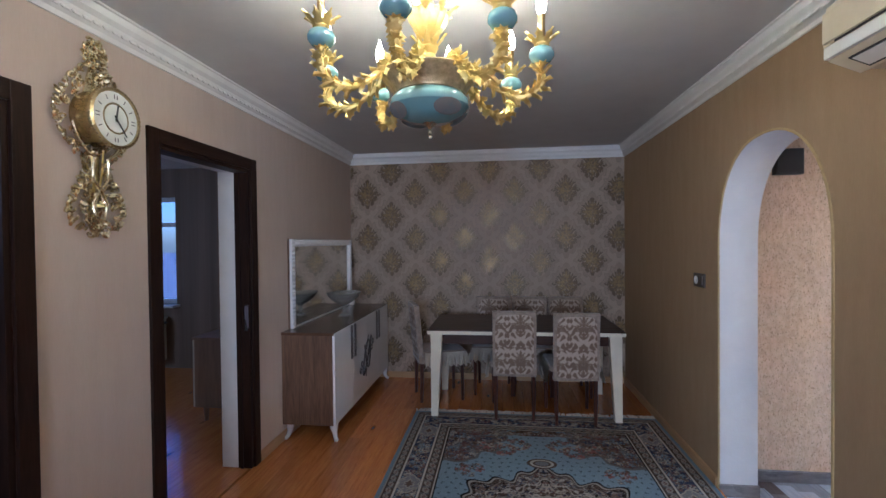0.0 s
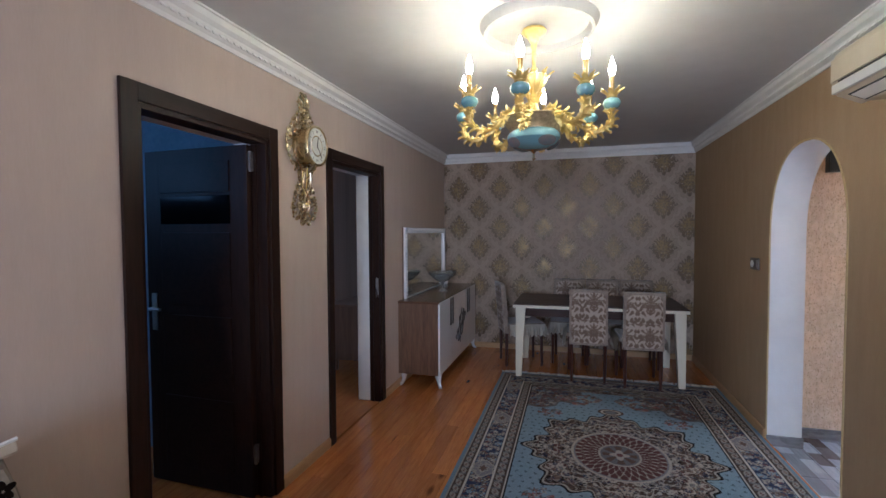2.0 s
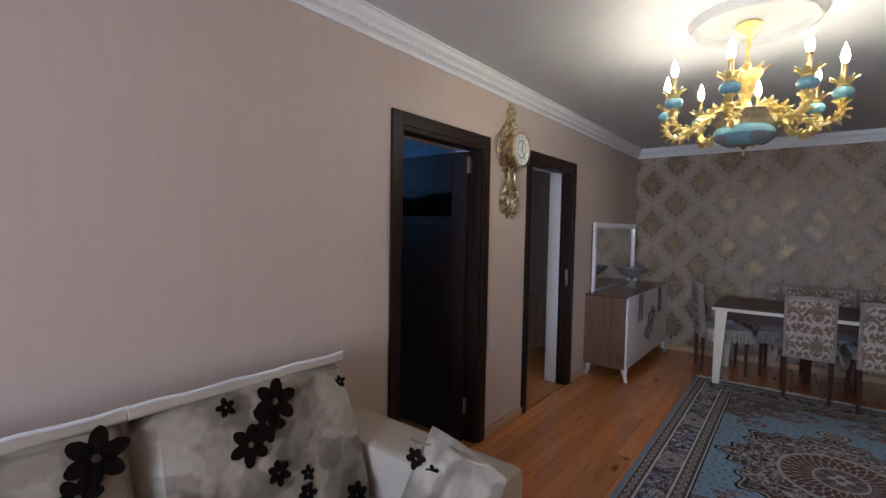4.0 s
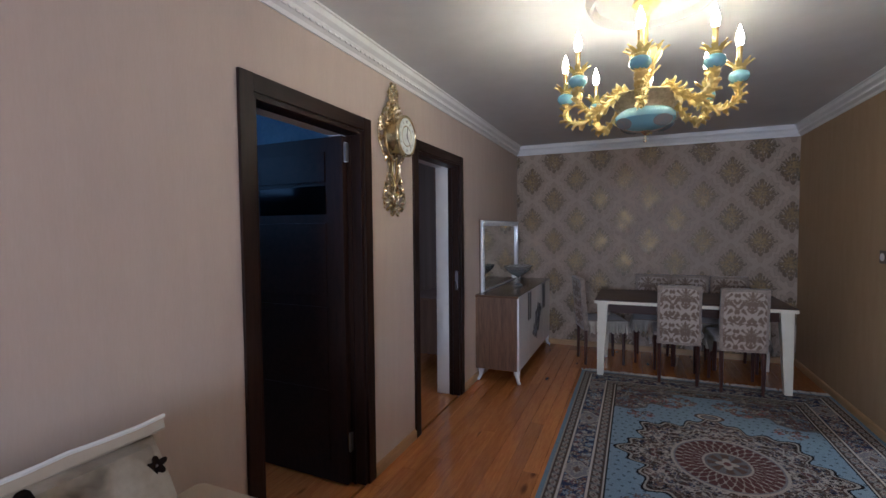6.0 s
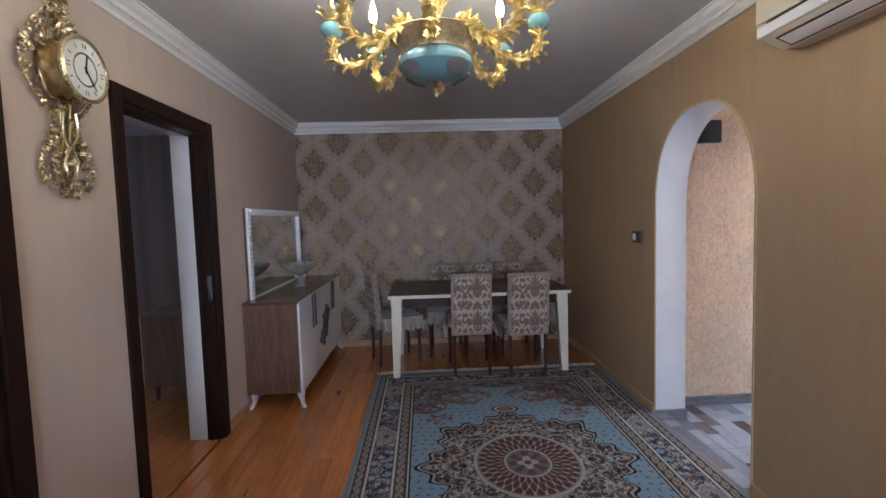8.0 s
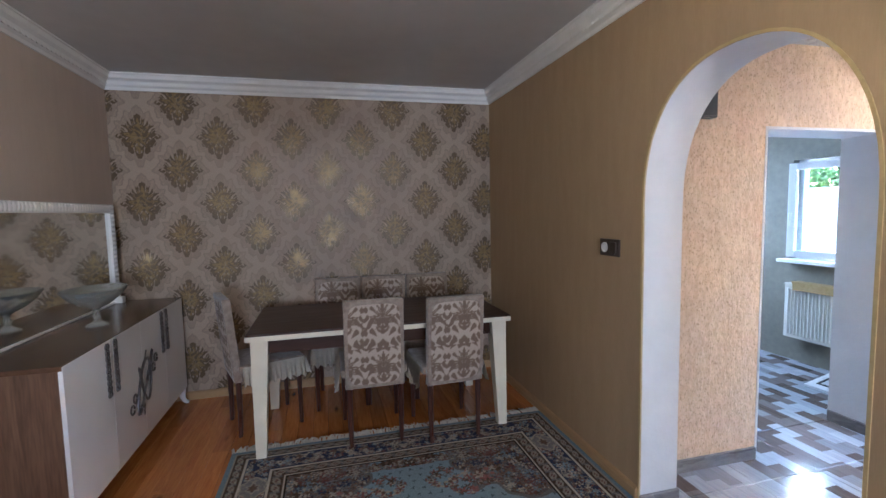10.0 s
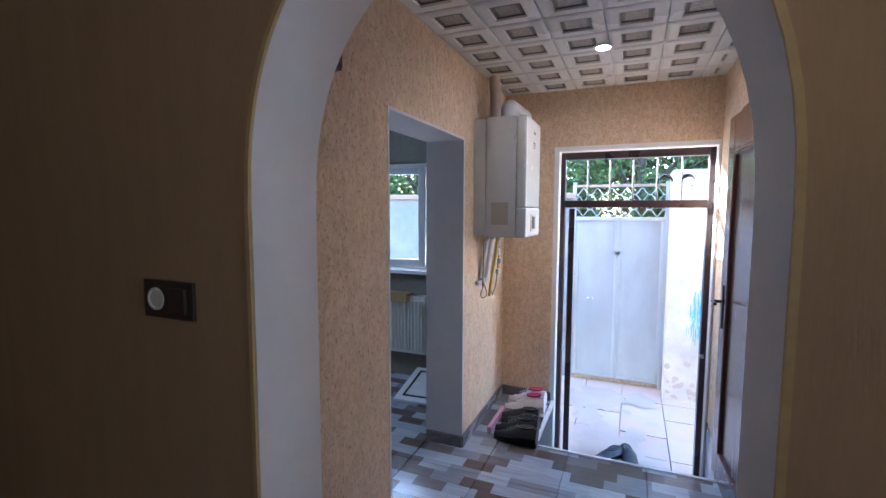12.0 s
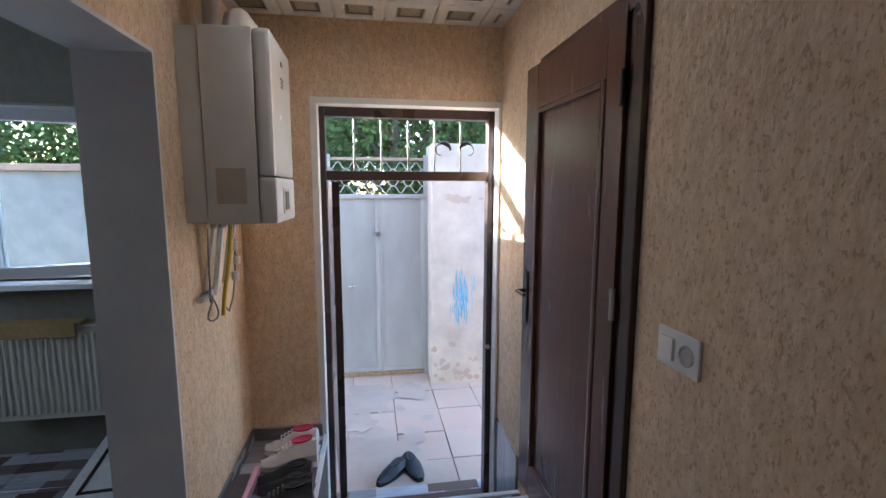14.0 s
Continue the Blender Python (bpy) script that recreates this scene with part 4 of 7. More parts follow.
part("fold", box((-0.04, 0, 0.0), (0.05, 0.40, 0.02), 0.008, bm=box((-0.05, 0.02, -0.06), (-0.036, 0.38, 0.015), 0.005)), mat("tan_cloth", (0.42, 0.30, 0.14), (0.34, 0.24, 0.1), 0.9, scale=40), cl)
bd = thing("floor_hatch_board", (3.72, 3.46, HZ), "white plastic board leaning low on the kitchen floor", "board", turn=4)
own = box((0, 0, 0), (0.52, 0.46, 0.02), 0.005)
moved(own, Matrix.Translation((0.02, 0, 0.001)) @ Matrix.Rotation(radians(-9), 4, 'Y'))
part("panel", own, M_UPVC, bd)
own = box((0.06, 0.05, 0.02), (0.46, 0.065, 0.026), bm=box((0.06, 0.39, 0.02), (0.46, 0.405, 0.026), bm=box((0.06, 0.065, 0.02), (0.075, 0.39, 0.026), bm=box((0.445, 0.065, 0.02), (0.46, 0.39, 0.026)))))
moved(own, Matrix.Translation((0.02, 0, 0.001)) @ Matrix.Rotation(radians(-9), 4, 'Y'))
part("seal", own, M_BLACK, bd, "black rubber seal")
part("support", box((0.40, 0.08, 0.0), (0.44, 0.36, 0.056)), M_UPVC, bd)

# ---- entrance door: dark frame, transom with grille, leaf folded outwards ----
e = tagged(new("door_3"), "dark brown metal entrance door frame with a barred transom, standing open", "door", "", "structure")
fx0, fx1 = EX - 0.03, EX + 0.05
fw = 0.042
part("frame", box((fx0, EY0, -0.64), (fx1, EY0 + fw, EZ), 0.006), M_FRAMEDK, e)
part("frame", box((fx0, EY1 - fw, -0.64), (fx1, EY1, EZ), 0.006), M_FRAMEDK, e)
part("frame", box((fx0, EY0 + fw, EZ - 0.06), (fx1, EY1 - fw, EZ), 0.006), M_FRAMEDK, e)
part("transom_bar", box((fx0, EY0 + fw, 1.475), (fx1, EY1 - fw, 1.53), 0.006), M_FRAMEDK, e)
part("threshold", box((fx0, EY0 + fw, -0.64), (fx1, EY1 - fw, -0.625), 0.004), M_FRAMEDK, e)
g = part("pane", box((EX, EY0 + fw, 1.53), (EX + 0.006, EY1 - fw, EZ - 0.06)), M_GLASS, e, "clear transom pane")
g.visible_shadow = False
for k in range(5):
    y = EY0 + fw + (k + 1) * (EY1 - EY0 - 2 * fw) / 6
    part("bar", tube([(EX + 0.035, y, 1.53), (EX + 0.035, y, EZ - 0.06)], 0.006, 6), M_FRAMEDK, e)
for y, s in ((1.87, 1), (2.03, -1)):
    pts = [(EX + 0.035, y + s * 0.055 * math.cos(a) * (1 - 0.1 * a), 1.66 + 0.055 * math.sin(a) * (1 - 0.1 * a)) for a in [k * 0.35 for k in range(14)]]
    part("scroll", tube(pts, [0.004 + 0.012 * max(0, 1 - abs(k - 3) / 3.5) for k in range(14)], 6), M_FRAMEDK, e, "", True)
leaf3 = part("leaf", box((0.05, EY1 - 0.115, -0.61), (0.99, EY1 - 0.07, 1.468), 0.006), M_FRAMEDK, e, "dark brown door leaf folded outwards")
leaf3.matrix_basis = Matrix.Translation((EX + 0.01, EY1 - 0.06, 0)) @ Matrix.Rotation(radians(7), 4, "Z") @ Matrix.Translation((0, 0.06 - EY1, 0))
lk = box((0.052, EY1 - 0.118, 0.42), (0.056, EY1 - 0.1, 0.62), 0.001)
part("lock_plate", lk, M_STEEL, leaf3, "steel lock plate")
b = tube([(EX - 0.05, EY0 + 0.03, 0.42), (EX - 0.032, EY0 + 0.03, 0.42)], 0.014, 10)
part("keeper", b, M_STEEL, e, "steel keeper", True)

# ---- brown inner door, ajar into the hall ----
d4 = tagged(new("door_4"), "red-brown foil panel door, slightly ajar", "door", "", "structure")
part("casing", box((IX0 - 0.055, HY0, HZ), (IX0, HY0 + 0.022, ITOP + 0.06), 0.005), M_FRAMEDK, d4)
part("casing", box((IX1 - 0.01, HY0, HZ), (IX1 + 0.03, HY0 + 0.02, ITOP + 0.06), 0.005), M_DOOR, d4)
part("casing", box((IX0, HY0, ITOP), (IX1 - 0.01, HY0 + 0.021, ITOP + 0.06), 0.005), M_DOOR, d4)
part("jamb", box((IX0, HY0 - 0.08, HZ), (IX0 + 0.03, HY0 + 0.012, ITOP), 0.002), M_FRAMEDK, d4)
lf = part("leaf", box((0, -0.04, 0.0), (0.10, 0, 1.985), 0.006, bm=box((0.64, -0.04, 0.0), (0.76, 0, 1.985), 0.006, bm=box((0.10, -0.04, 1.80), (0.64, 0, 1.985), 0.006, bm=box((0.10, -0.04, 0.0), (0.64, 0, 0.14), 0.006, bm=box((0.1, -0.034, 0.14), (0.64, -0.014, 1.80)))))), M_DOOR, d4, "glossy panelled leaf")
lf.matrix_basis = pose(IX0 + 0.035, HY0 + 0.026, HZ + 0.012, 0, 0, 2.5)
for lo, hi in (((0.10, -0.015, 0.14), (0.125, 0.004, 1.80)), ((0.615, -0.015, 0.14), (0.64, 0.004, 1.80)), ((0.125, -0.015, 0.14), (0.615, 0.004, 0.165)), ((0.125, -0.015, 1.775), (0.615, 0.004, 1.80))):
    part("moulding", box(lo, hi, 0.008), M_DOOR, lf)
b = box((0.685, 0.0, 0.84), (0.72, 0.006, 1.08), 0.002)
tube([(0.7, 0.0, 0.99), (0.7, 0.05, 0.99), (0.60, 0.055, 0.992)], 0.009, 8, b)
part("door_handle", b, M_BLACK, lf, "black lever handle", True)
for z in (0.25, 1.05, 1.7):
    part("hinge", tube([(-0.008, 0.008, z), (-0.008, 0.008, z + 0.1)], 0.009, 8), M_STEEL if z != 1.7 else M_BLACK, lf, "steel hinge", True)


def wall_switch(place, turn, label, plate, sizes, rockers):
    """A two-gang plate facing local +y, its left end at the origin."""
    s = thing("wall_switch", place, label, "switch", turn=turn)
    w, h = sizes
    part("plate", box((0, 0, 0), (w, 0.010, h), 0.004), plate, s)
    for k, (kind, m) in enumerate(rockers):
        c = w * (0.27 + 0.46 * k)
        if kind == "socket":
            part("socket", moved(lathe([(0.0, 0.0), (0.027, 0.0), (0.027, 0.006), (0.022, 0.007), (0.020, 0.004), (0.0, 0.004)], 24, caps=False), Matrix.Translation((c, 0.008, h / 2)) @ Matrix.Rotation(radians(-90), 4, 'X')), m, s, "round power socket", True)
        else:
            part("rocker", box((c - 0.026, 0.008, h / 2 - 0.03), (c + 0.026, 0.018, h / 2 + 0.03), 0.004), m, s)
    return s


M_BRONZE = mat("dark_bronze_plate", (0.10, 0.075, 0.055), (0.08, 0.06, 0.045), 0.3, 0.4)
wall_switch((2.47, HY0, 0.965), 0, "white double plate with a switch and a socket", M_PLASTIC, (0.155, 0.10), (("socket", M_STEEL), ("rocker", M_PLASTIC)))
sw = wall_switch((R, 3.14, 1.197), 90, "dark bronze double plate with a socket and a switch", M_BRONZE, (0.165, 0.09), (("rocker", M_BRONZE), ("socket", M_PLASTIC)))

def leaf_mesh(bm, origin, way, up, length, width, curl=0.5, mi=0):
    """A bent pointed acanthus leaf with a raised midrib."""
    way, up = Vector(way).normalized(), Vector(up)
    side = way.cross(up).normalized()
    up = side.cross(way).normalized()
    own = bmesh.new()
    rows = []
    n = 6
    for k in range(n + 1):
        t = k / n
        c = Vector(origin) + way * length * t * (1 - 0.25 * curl * t * t) + up * length * curl * (t * t * 0.7)
        wd = width * (math.sin(math.pi * min(t * 0.88 + 0.12, 1.0)) ** 0.8) * (0.8 + 0.2 * math.cos(k * math.pi))
        rows.append([own.verts.new(c - side * wd), own.verts.new(c + up * width * 0.35), own.verts.new(c + side * wd), own.verts.new(c - up * width * 0.25)])
    for a, b in zip(rows, rows[1:]):
        for j in range(4):
            own.faces.new((a[j], a[(j + 1) % 4], b[(j + 1) % 4], b[j]))
    own.faces.new(rows[0])
    own.faces.new(rows[-1][::-1])
    return join(bm, own, mi)


# ---- rug ----
RX0, RX1, RY0, RY1 = -0.66, 1.375, 0.80, 4.02
RCX, RCY = (RX0 + RX1) / 2, (RY0 + RY1) / 2


def rug_tint(u, v):
    w, h = RX1 - RX0, RY1 - RY0
    nu = len(np.unique(u))
    x, y = (u - 0.5) * w, (v - 0.5) * h
    X, Y = x.reshape(-1, nu), y.reshape(-1, nu)
    blue, navy, brown, cream, red, black, grey_b = (np.array(c) for c in ((0.25, 0.335, 0.405), (0.040, 0.052, 0.10), (0.075, 0.05, 0.038), (0.50, 0.45, 0.385), (0.155, 0.07, 0.064), (0.012, 0.010, 0.010), (0.20, 0.195, 0.20)))
    edge = np.minimum(w / 2 - np.abs(X), h / 2 - np.abs(Y))
    col = np.ones(X.shape + (3,)) * blue
    rng = np.random.RandomState(7)

    def paint(mask, c):
        col[mask] = c
    def vines(mask, c, k=1.0, thick=0.16, ph=0.0):
        """Thin scrolling stems, mirrored in both ways, woven over a mask."""
        ax_, ay_ = np.abs(X) * k, np.abs(Y) * k
        f = np.sin(47 * ax_ + 2.3 * np.sin(33 * ay_ + ph)) + np.sin(43 * ay_ + 2.3 * np.sin(37 * ax_ - ph))
        paint(mask & (np.abs(f) < thick), c)
    # field sprinkled with small dark sprigs
    g = 0.058
    gy = np.floor(Y / g)
    fx, fy = np.mod(X + gy % 2 * g / 2 + 0.008 * np.sin(gy * 2.7), g) - g / 2, np.mod(Y + 0.008 * np.sin(np.floor(X / g) * 1.9), g) - g / 2
    sprig = np.hypot(fx, fy) < 0.0085 * (1 + 0.45 * np.cos(3 * np.arctan2(fy, fx) + gy))
    paint(sprig, blue * 0.38)
    # corner pieces
    ax, ay = w / 2 - 0.345 - np.abs(X), h / 2 - 0.345 - np.abs(Y)
    wob = 0.035 * np.sin(np.arctan2(ay, ax) * 14)
    sp = np.hypot(ax / 0.44, ay / 0.56) + 1.8 * wob + 0.07 * np.sin(31 * ax + 2) * np.sin(27 * ay)
    paint((ax > -0.02) & (ay > -0.02) & (sp < 1.0), brown * 1.2)
    paint((np.abs(sp - 1.0) < 0.03) & (ax > 0) & (ay > 0), grey_b * 0.8)
    paint((np.abs(sp - 0.62) < 0.02) & (ax > 0) & (ay > 0), grey_b)

    def flowers(n, where, rad, colours):
        """Scatter small petalled flowers and leaves inside a mask; mirrored in both ways, as woven."""
        ys, xs = np.where(where)
        if not len(ys):
            return
        for k in rng.randint(0, len(ys), n):
            cx, cy, r0 = X[ys[k], xs[k]], Y[ys[k], xs[k]], rad * rng.uniform(0.6, 1.25)
            c, c2, ph, pn = colours[rng.randint(len(colours))], colours[rng.randint(len(colours))], rng.uniform(0, 6), rng.randint(4, 7)
            for sx in (1, -1):
                for sy in (1, -1):
                    i0, i1 = np.searchsorted(X[0], [sx * cx - r0 * 1.2, sx * cx + r0 * 1.2])
                    j0, j1 = np.searchsorted(Y[:, 0], [sy * cy - r0 * 1.2, sy * cy + r0 * 1.2])
                    sl = (slice(j0, j1), slice(i0, i1))
                    dx, dy = (X[sl] - sx * cx) * sx, (Y[sl] - sy * cy) * sy
                    rr, th = np.hypot(dx, dy), np.arctan2(dy, dx)
                    inside = (rr < r0 * (0.65 + 0.35 * np.cos(pn * th + ph))) & where[sl]
                    sub = col[sl]
                    sub[inside] = c
                    sub[inside & (rr < r0 * 0.3)] = c2
                    col[sl] = sub
    spand = (ax > 0) & (ay > 0) & (sp < 0.97)
    vines(spand, grey_b * 0.9, 1.0, 0.2)
    flowers(330, spand, 0.026, [cream * 0.8, grey_b, red, navy, brown * 2.6, grey_b * 0.7, brown * 2.0, blue * 0.7])
    fieldrim = (edge > 0.345) & (edge < 0.44) & (np.abs(X) < 0.5) & (np.abs(Y) > 0.9)
    flowers(90, fieldrim, 0.03, [brown * 2.2, grey_b, cream * 0.7, red * 1.1, brown])
    # medallion
    rr, th = np.hypot(X / 0.545, Y / 0.60), np.arctan2(Y, X)
    scal = rr / (1 + 0.05 * np.cos(24 * th) + 0.085 * np.cos(8 * th))
    paint(scal < 1.06, black)
    paint(scal < 1.03, cream * 0.75)
    paint(scal < 1.0, brown)
    ring = (scal < 0.98) & (rr > 0.57)
    lobes = (scal < 0.98) & (scal > 0.80)
    paint(lobes & (np.cos(8 * th) > 0.1), black * 1.6)
    flowers(330, ring, 0.021, [cream * 0.8, grey_b, cream * 0.6, black, red * 0.8, navy, brown * 2.4, grey_b * 0.6])
    vines(ring, cream * 0.85, 1.25, 0.17, 0.8)
    vines(lobes, brown * 2.2, 1.6, 0.14, 2.0)
    paint((np.abs(scal - 0.79) < 0.011), cream * 0.85)
    paint((np.abs(scal - 0.66) < 0.008) & (rr > 0.57), cream * 0.7)
    paint(rr < 0.57, cream * 0.85)
    paint(rr < 0.54, grey_b * 1.1)
    paint(rr < 0.52, red * 0.72)
    lat = np.abs(np.sin(16 * th + rr * 16)) * np.abs(np.sin(16 * th - rr * 16))
    paint((rr < 0.52) & (rr > 0.24) & (lat < 0.13), cream * 0.75)
    paint(rr < 0.25, cream * 0.8)
    paint(rr < 0.225, grey_b * 0.8)
    paint((rr < 0.2) & (np.cos(8 * th) > -0.2), brown * 1.6)
    paint(rr < 0.09 * (1 + 0.3 * np.cos(4 * th)), cream * 0.8)
    paint(rr < 0.04, red)
    # pendants and sprays of flowers along the field
    for s in (1, -1):
        pr = np.hypot(X / 0.10, (Y - s * 0.74) / 0.07)
        paint(pr < 1, brown * 1.5)
        paint((pr < 0.8) & (pr > 0.6), cream)
        paint(pr < 0.45, grey_b)
    for cx, cy in ((0.26, 0.93), (0.36, 0.98), (0.15, 1.02), (0.48, 0.62)):
        flowers(20, np.hypot(np.abs(X) - cx, np.abs(Y) - cy) < 0.10, 0.03, [red * 1.5, red * 2.0, cream * 0.8, brown * 2, grey_b, brown * 1.4])
    # borders, from the inside out
    def band(a, b, c):
        paint((edge >= a) & (edge < b), c)
    band(0.325, 0.345, cream * 1.05)
    band(0.335, 0.345, black)
    band(0.255, 0.325, brown * 1.1)
    band(0.243, 0.259, cream * 1.15)
    band(0.105, 0.245, navy)
    band(0.091, 0.107, cream * 1.15)
    band(0.035, 0.093, brown * 1.1)
    band(0.027, 0.036, cream * 0.7)
    band(0.016, 0.027, navy)
    band(0.0, 0.024, blue * 0.8)
    along = np.where(w / 2 - np.abs(X) < h / 2 - np.abs(Y), Y, X)
    for mid, half, step in ((0.064, 0.02, 0.07), (0.29, 0.025, 0.075)):
        t = np.mod(along, step) / step - 0.5
        d = np.abs((edge - mid) / half)
        paint((np.abs(edge - mid) < half) & (np.abs(t) * 2 + d < 1.0), cream * 0.62)
        paint((np.abs(edge - mid) < half) & (np.abs(t) * 2 + d < 0.5), red * 0.9)
        paint((np.abs(edge - mid) < half * 1.1) & (np.abs(np.abs(t) - 0.44) < 0.06), grey_b * 0.7)
        wave = mid + half * 0.75 * np.sin(along * 2 * np.pi / step)
        paint((np.abs(edge - wave) < 0.0042), cream * 0.7)
    main = (edge > 0.115) & (edge < 0.238)
    vines(main, cream * 0.6, 1.35, 0.15, 1.3)
    flowers(420, main, 0.021, [cream, cream * 0.8, grey_b, cream * 0.7, blue, red * 1.2, brown * 2.4, brown * 1.6])
    for c0 in np.arange(-1.2, 1.21, 0.8):
        for s in (1, -1):
            pr = np.hypot((X - s * (w / 2 - 0.175)) / 0.07, (Y - c0) / 0.1) + 0.08 * np.cos(6 * np.arctan2(Y - c0, X - s * (w / 2 - 0.175)))
            paint(pr < 1.0, cream * 0.8)
            paint(pr < 0.88, grey_b * 1.15)
            vines(pr < 0.82, cream * 0.75, 1.7, 0.3, 0.4)
            paint((pr < 0.45) & (pr > 0.36), cream * 0.8)
            paint(pr < 0.3, brown * 2)
    col *= 0.85 + 0.3 * rng.rand(*X.shape)[..., None]
    return np.concatenate([col.reshape(-1, 3), np.zeros((X.size, 1))], 1)


def rug_place(u, v):
    x, y = RX0 + u * (RX1 - RX0), RY0 + v * (RY1 - RY0)
    z = 0.010 + 0.0012 * np.sin(x * 9 + y * 4) + 0.001 * np.sin(y * 13)
    return np.stack([x - RCX, y - RCY, z], 1)


rug = thing("rug", (RCX, RCY, 0), "light blue oriental rug with a round brown medallion and navy border", "rug")
tinted("rug_surface", 440, 690, rug_place, rug_tint, M_RUG, rug)
part("backing", box((RX0 - RCX, RY0 - RCY, 0.001), (RX1 - RCX, RY1 - RCY, 0.0072)), M_FRINGE, rug)
bm = bmesh.new()
rngf = random.Random(3)
for k in range(260):
    x = RX0 - RCX + (k + rngf.random()) * (RX1 - RX0) / 260
    ln = 0.05 + rngf.random() * 0.035
    a = rngf.uniform(-0.5, 0.5)
    tube([(x, RY1 - RCY - 0.004, 0.006), (x + a * 0.02, RY1 - RCY + ln * 0.5, 0.008 + rngf.random() * 0.008), (x + a * ln, RY1 - RCY + ln, 0.005)], [0.0045, 0.006, 0.0035], 4, bm)
tagged(part("fringe", bm, M_FRINGE, rug, "cream knotted fringe"), kind="stuff")

# ---- dining table ----
TX0, TX1, TY0, TY1 = -0.533, 1.102, 3.878, 4.72
tb = thing("dining_table", ((TX0 + TX1) / 2, (TY0 + TY1) / 2, 0), "dark veneer dining table with cream edge and tapered legs", "table")
hw, hd = (TX1 - TX0) / 2, (TY1 - TY0) / 2
part("tabletop", box((-hw + 0.004, -hd + 0.004, 0.735), (hw - 0.004, hd - 0.004, 0.762), 0.003), M_TABLE, tb, "dark brown veneer top")
part("edge_frame", box((-hw, -hd, 0.722), (hw, hd, 0.752), 0.004), M_CREAM, tb, "cream edge band")
for s in (-1, 1):
    part("apron", box((-hw + 0.1, s * (hd - 0.08) - 0.01, 0.63), (hw - 0.1, s * (hd - 0.08) + 0.01, 0.722), 0.003), M_TABLE, tb)
    part("apron", box((s * (hw - 0.08) - 0.01, -hd + 0.09, 0.63), (s * (hw - 0.08) + 0.01, hd - 0.09, 0.722), 0.003), M_TABLE, tb)
for sx in (-1, 1):
    for sy in (-1, 1):
        own = box((-0.05, -0.05, 0.0), (0.05, 0.05, 0.722), 0.005)
        for v in own.verts:
            k = 0.58 + 0.42 * min(1, v.co.z / 0.722)
            # outer faces stay upright, inner faces taper
            v.co.x = sx * 0.05 - (sx * 0.05 - v.co.x) * k
            v.co.y = sy * 0.05 - (sy * 0.05 - v.co.y) * k
        moved(own, Matrix.Translation((sx * (hw - 0.075), sy * (hd - 0.075), 0.011 if sy < 0 else 0)))
        part("leg", own, M_CREAM, tb)


# ---- chairs ----
def fabric_tint(w, h):
    def tint(u, v):
        x, z = (u - 0.5) * w, (v - 0.5) * h
        f = np.zeros(x.shape)
        au, zz = np.abs(np.mod(x + 0.06, 0.22) - 0.11), np.mod(z + 0.02, 0.31) - 0.155
        wave = np.sin(55 * au + 2.1 * np.sin(43 * zz)) * np.sin(47 * zz + 1.9 * np.sin(62 * au + 0.7))
        f = np.clip((wave - 0.02) * 9, 0, 1)
        f = np.maximum(f, damask(au / 0.085, (zz - 0.03) / 0.105))
        for sx in (1, -1):
            for zc in (-0.13, 0.0, 0.13):
                rr = np.hypot(x - sx * 0.05, z - zc)
                f = np.maximum(f, ((np.abs(rr - 0.026) < 0.008) & (z - zc < 0.012)).astype(float))
        a, b = np.array([0.50, 0.41, 0.335]), np.array([0.19, 0.128, 0.088])
        col = a[None] * (1 - f[:, None]) + b[None] * f[:, None]
        return np.concatenate([col, (1 - f)[:, None] * 0.8], 1)
    return tint


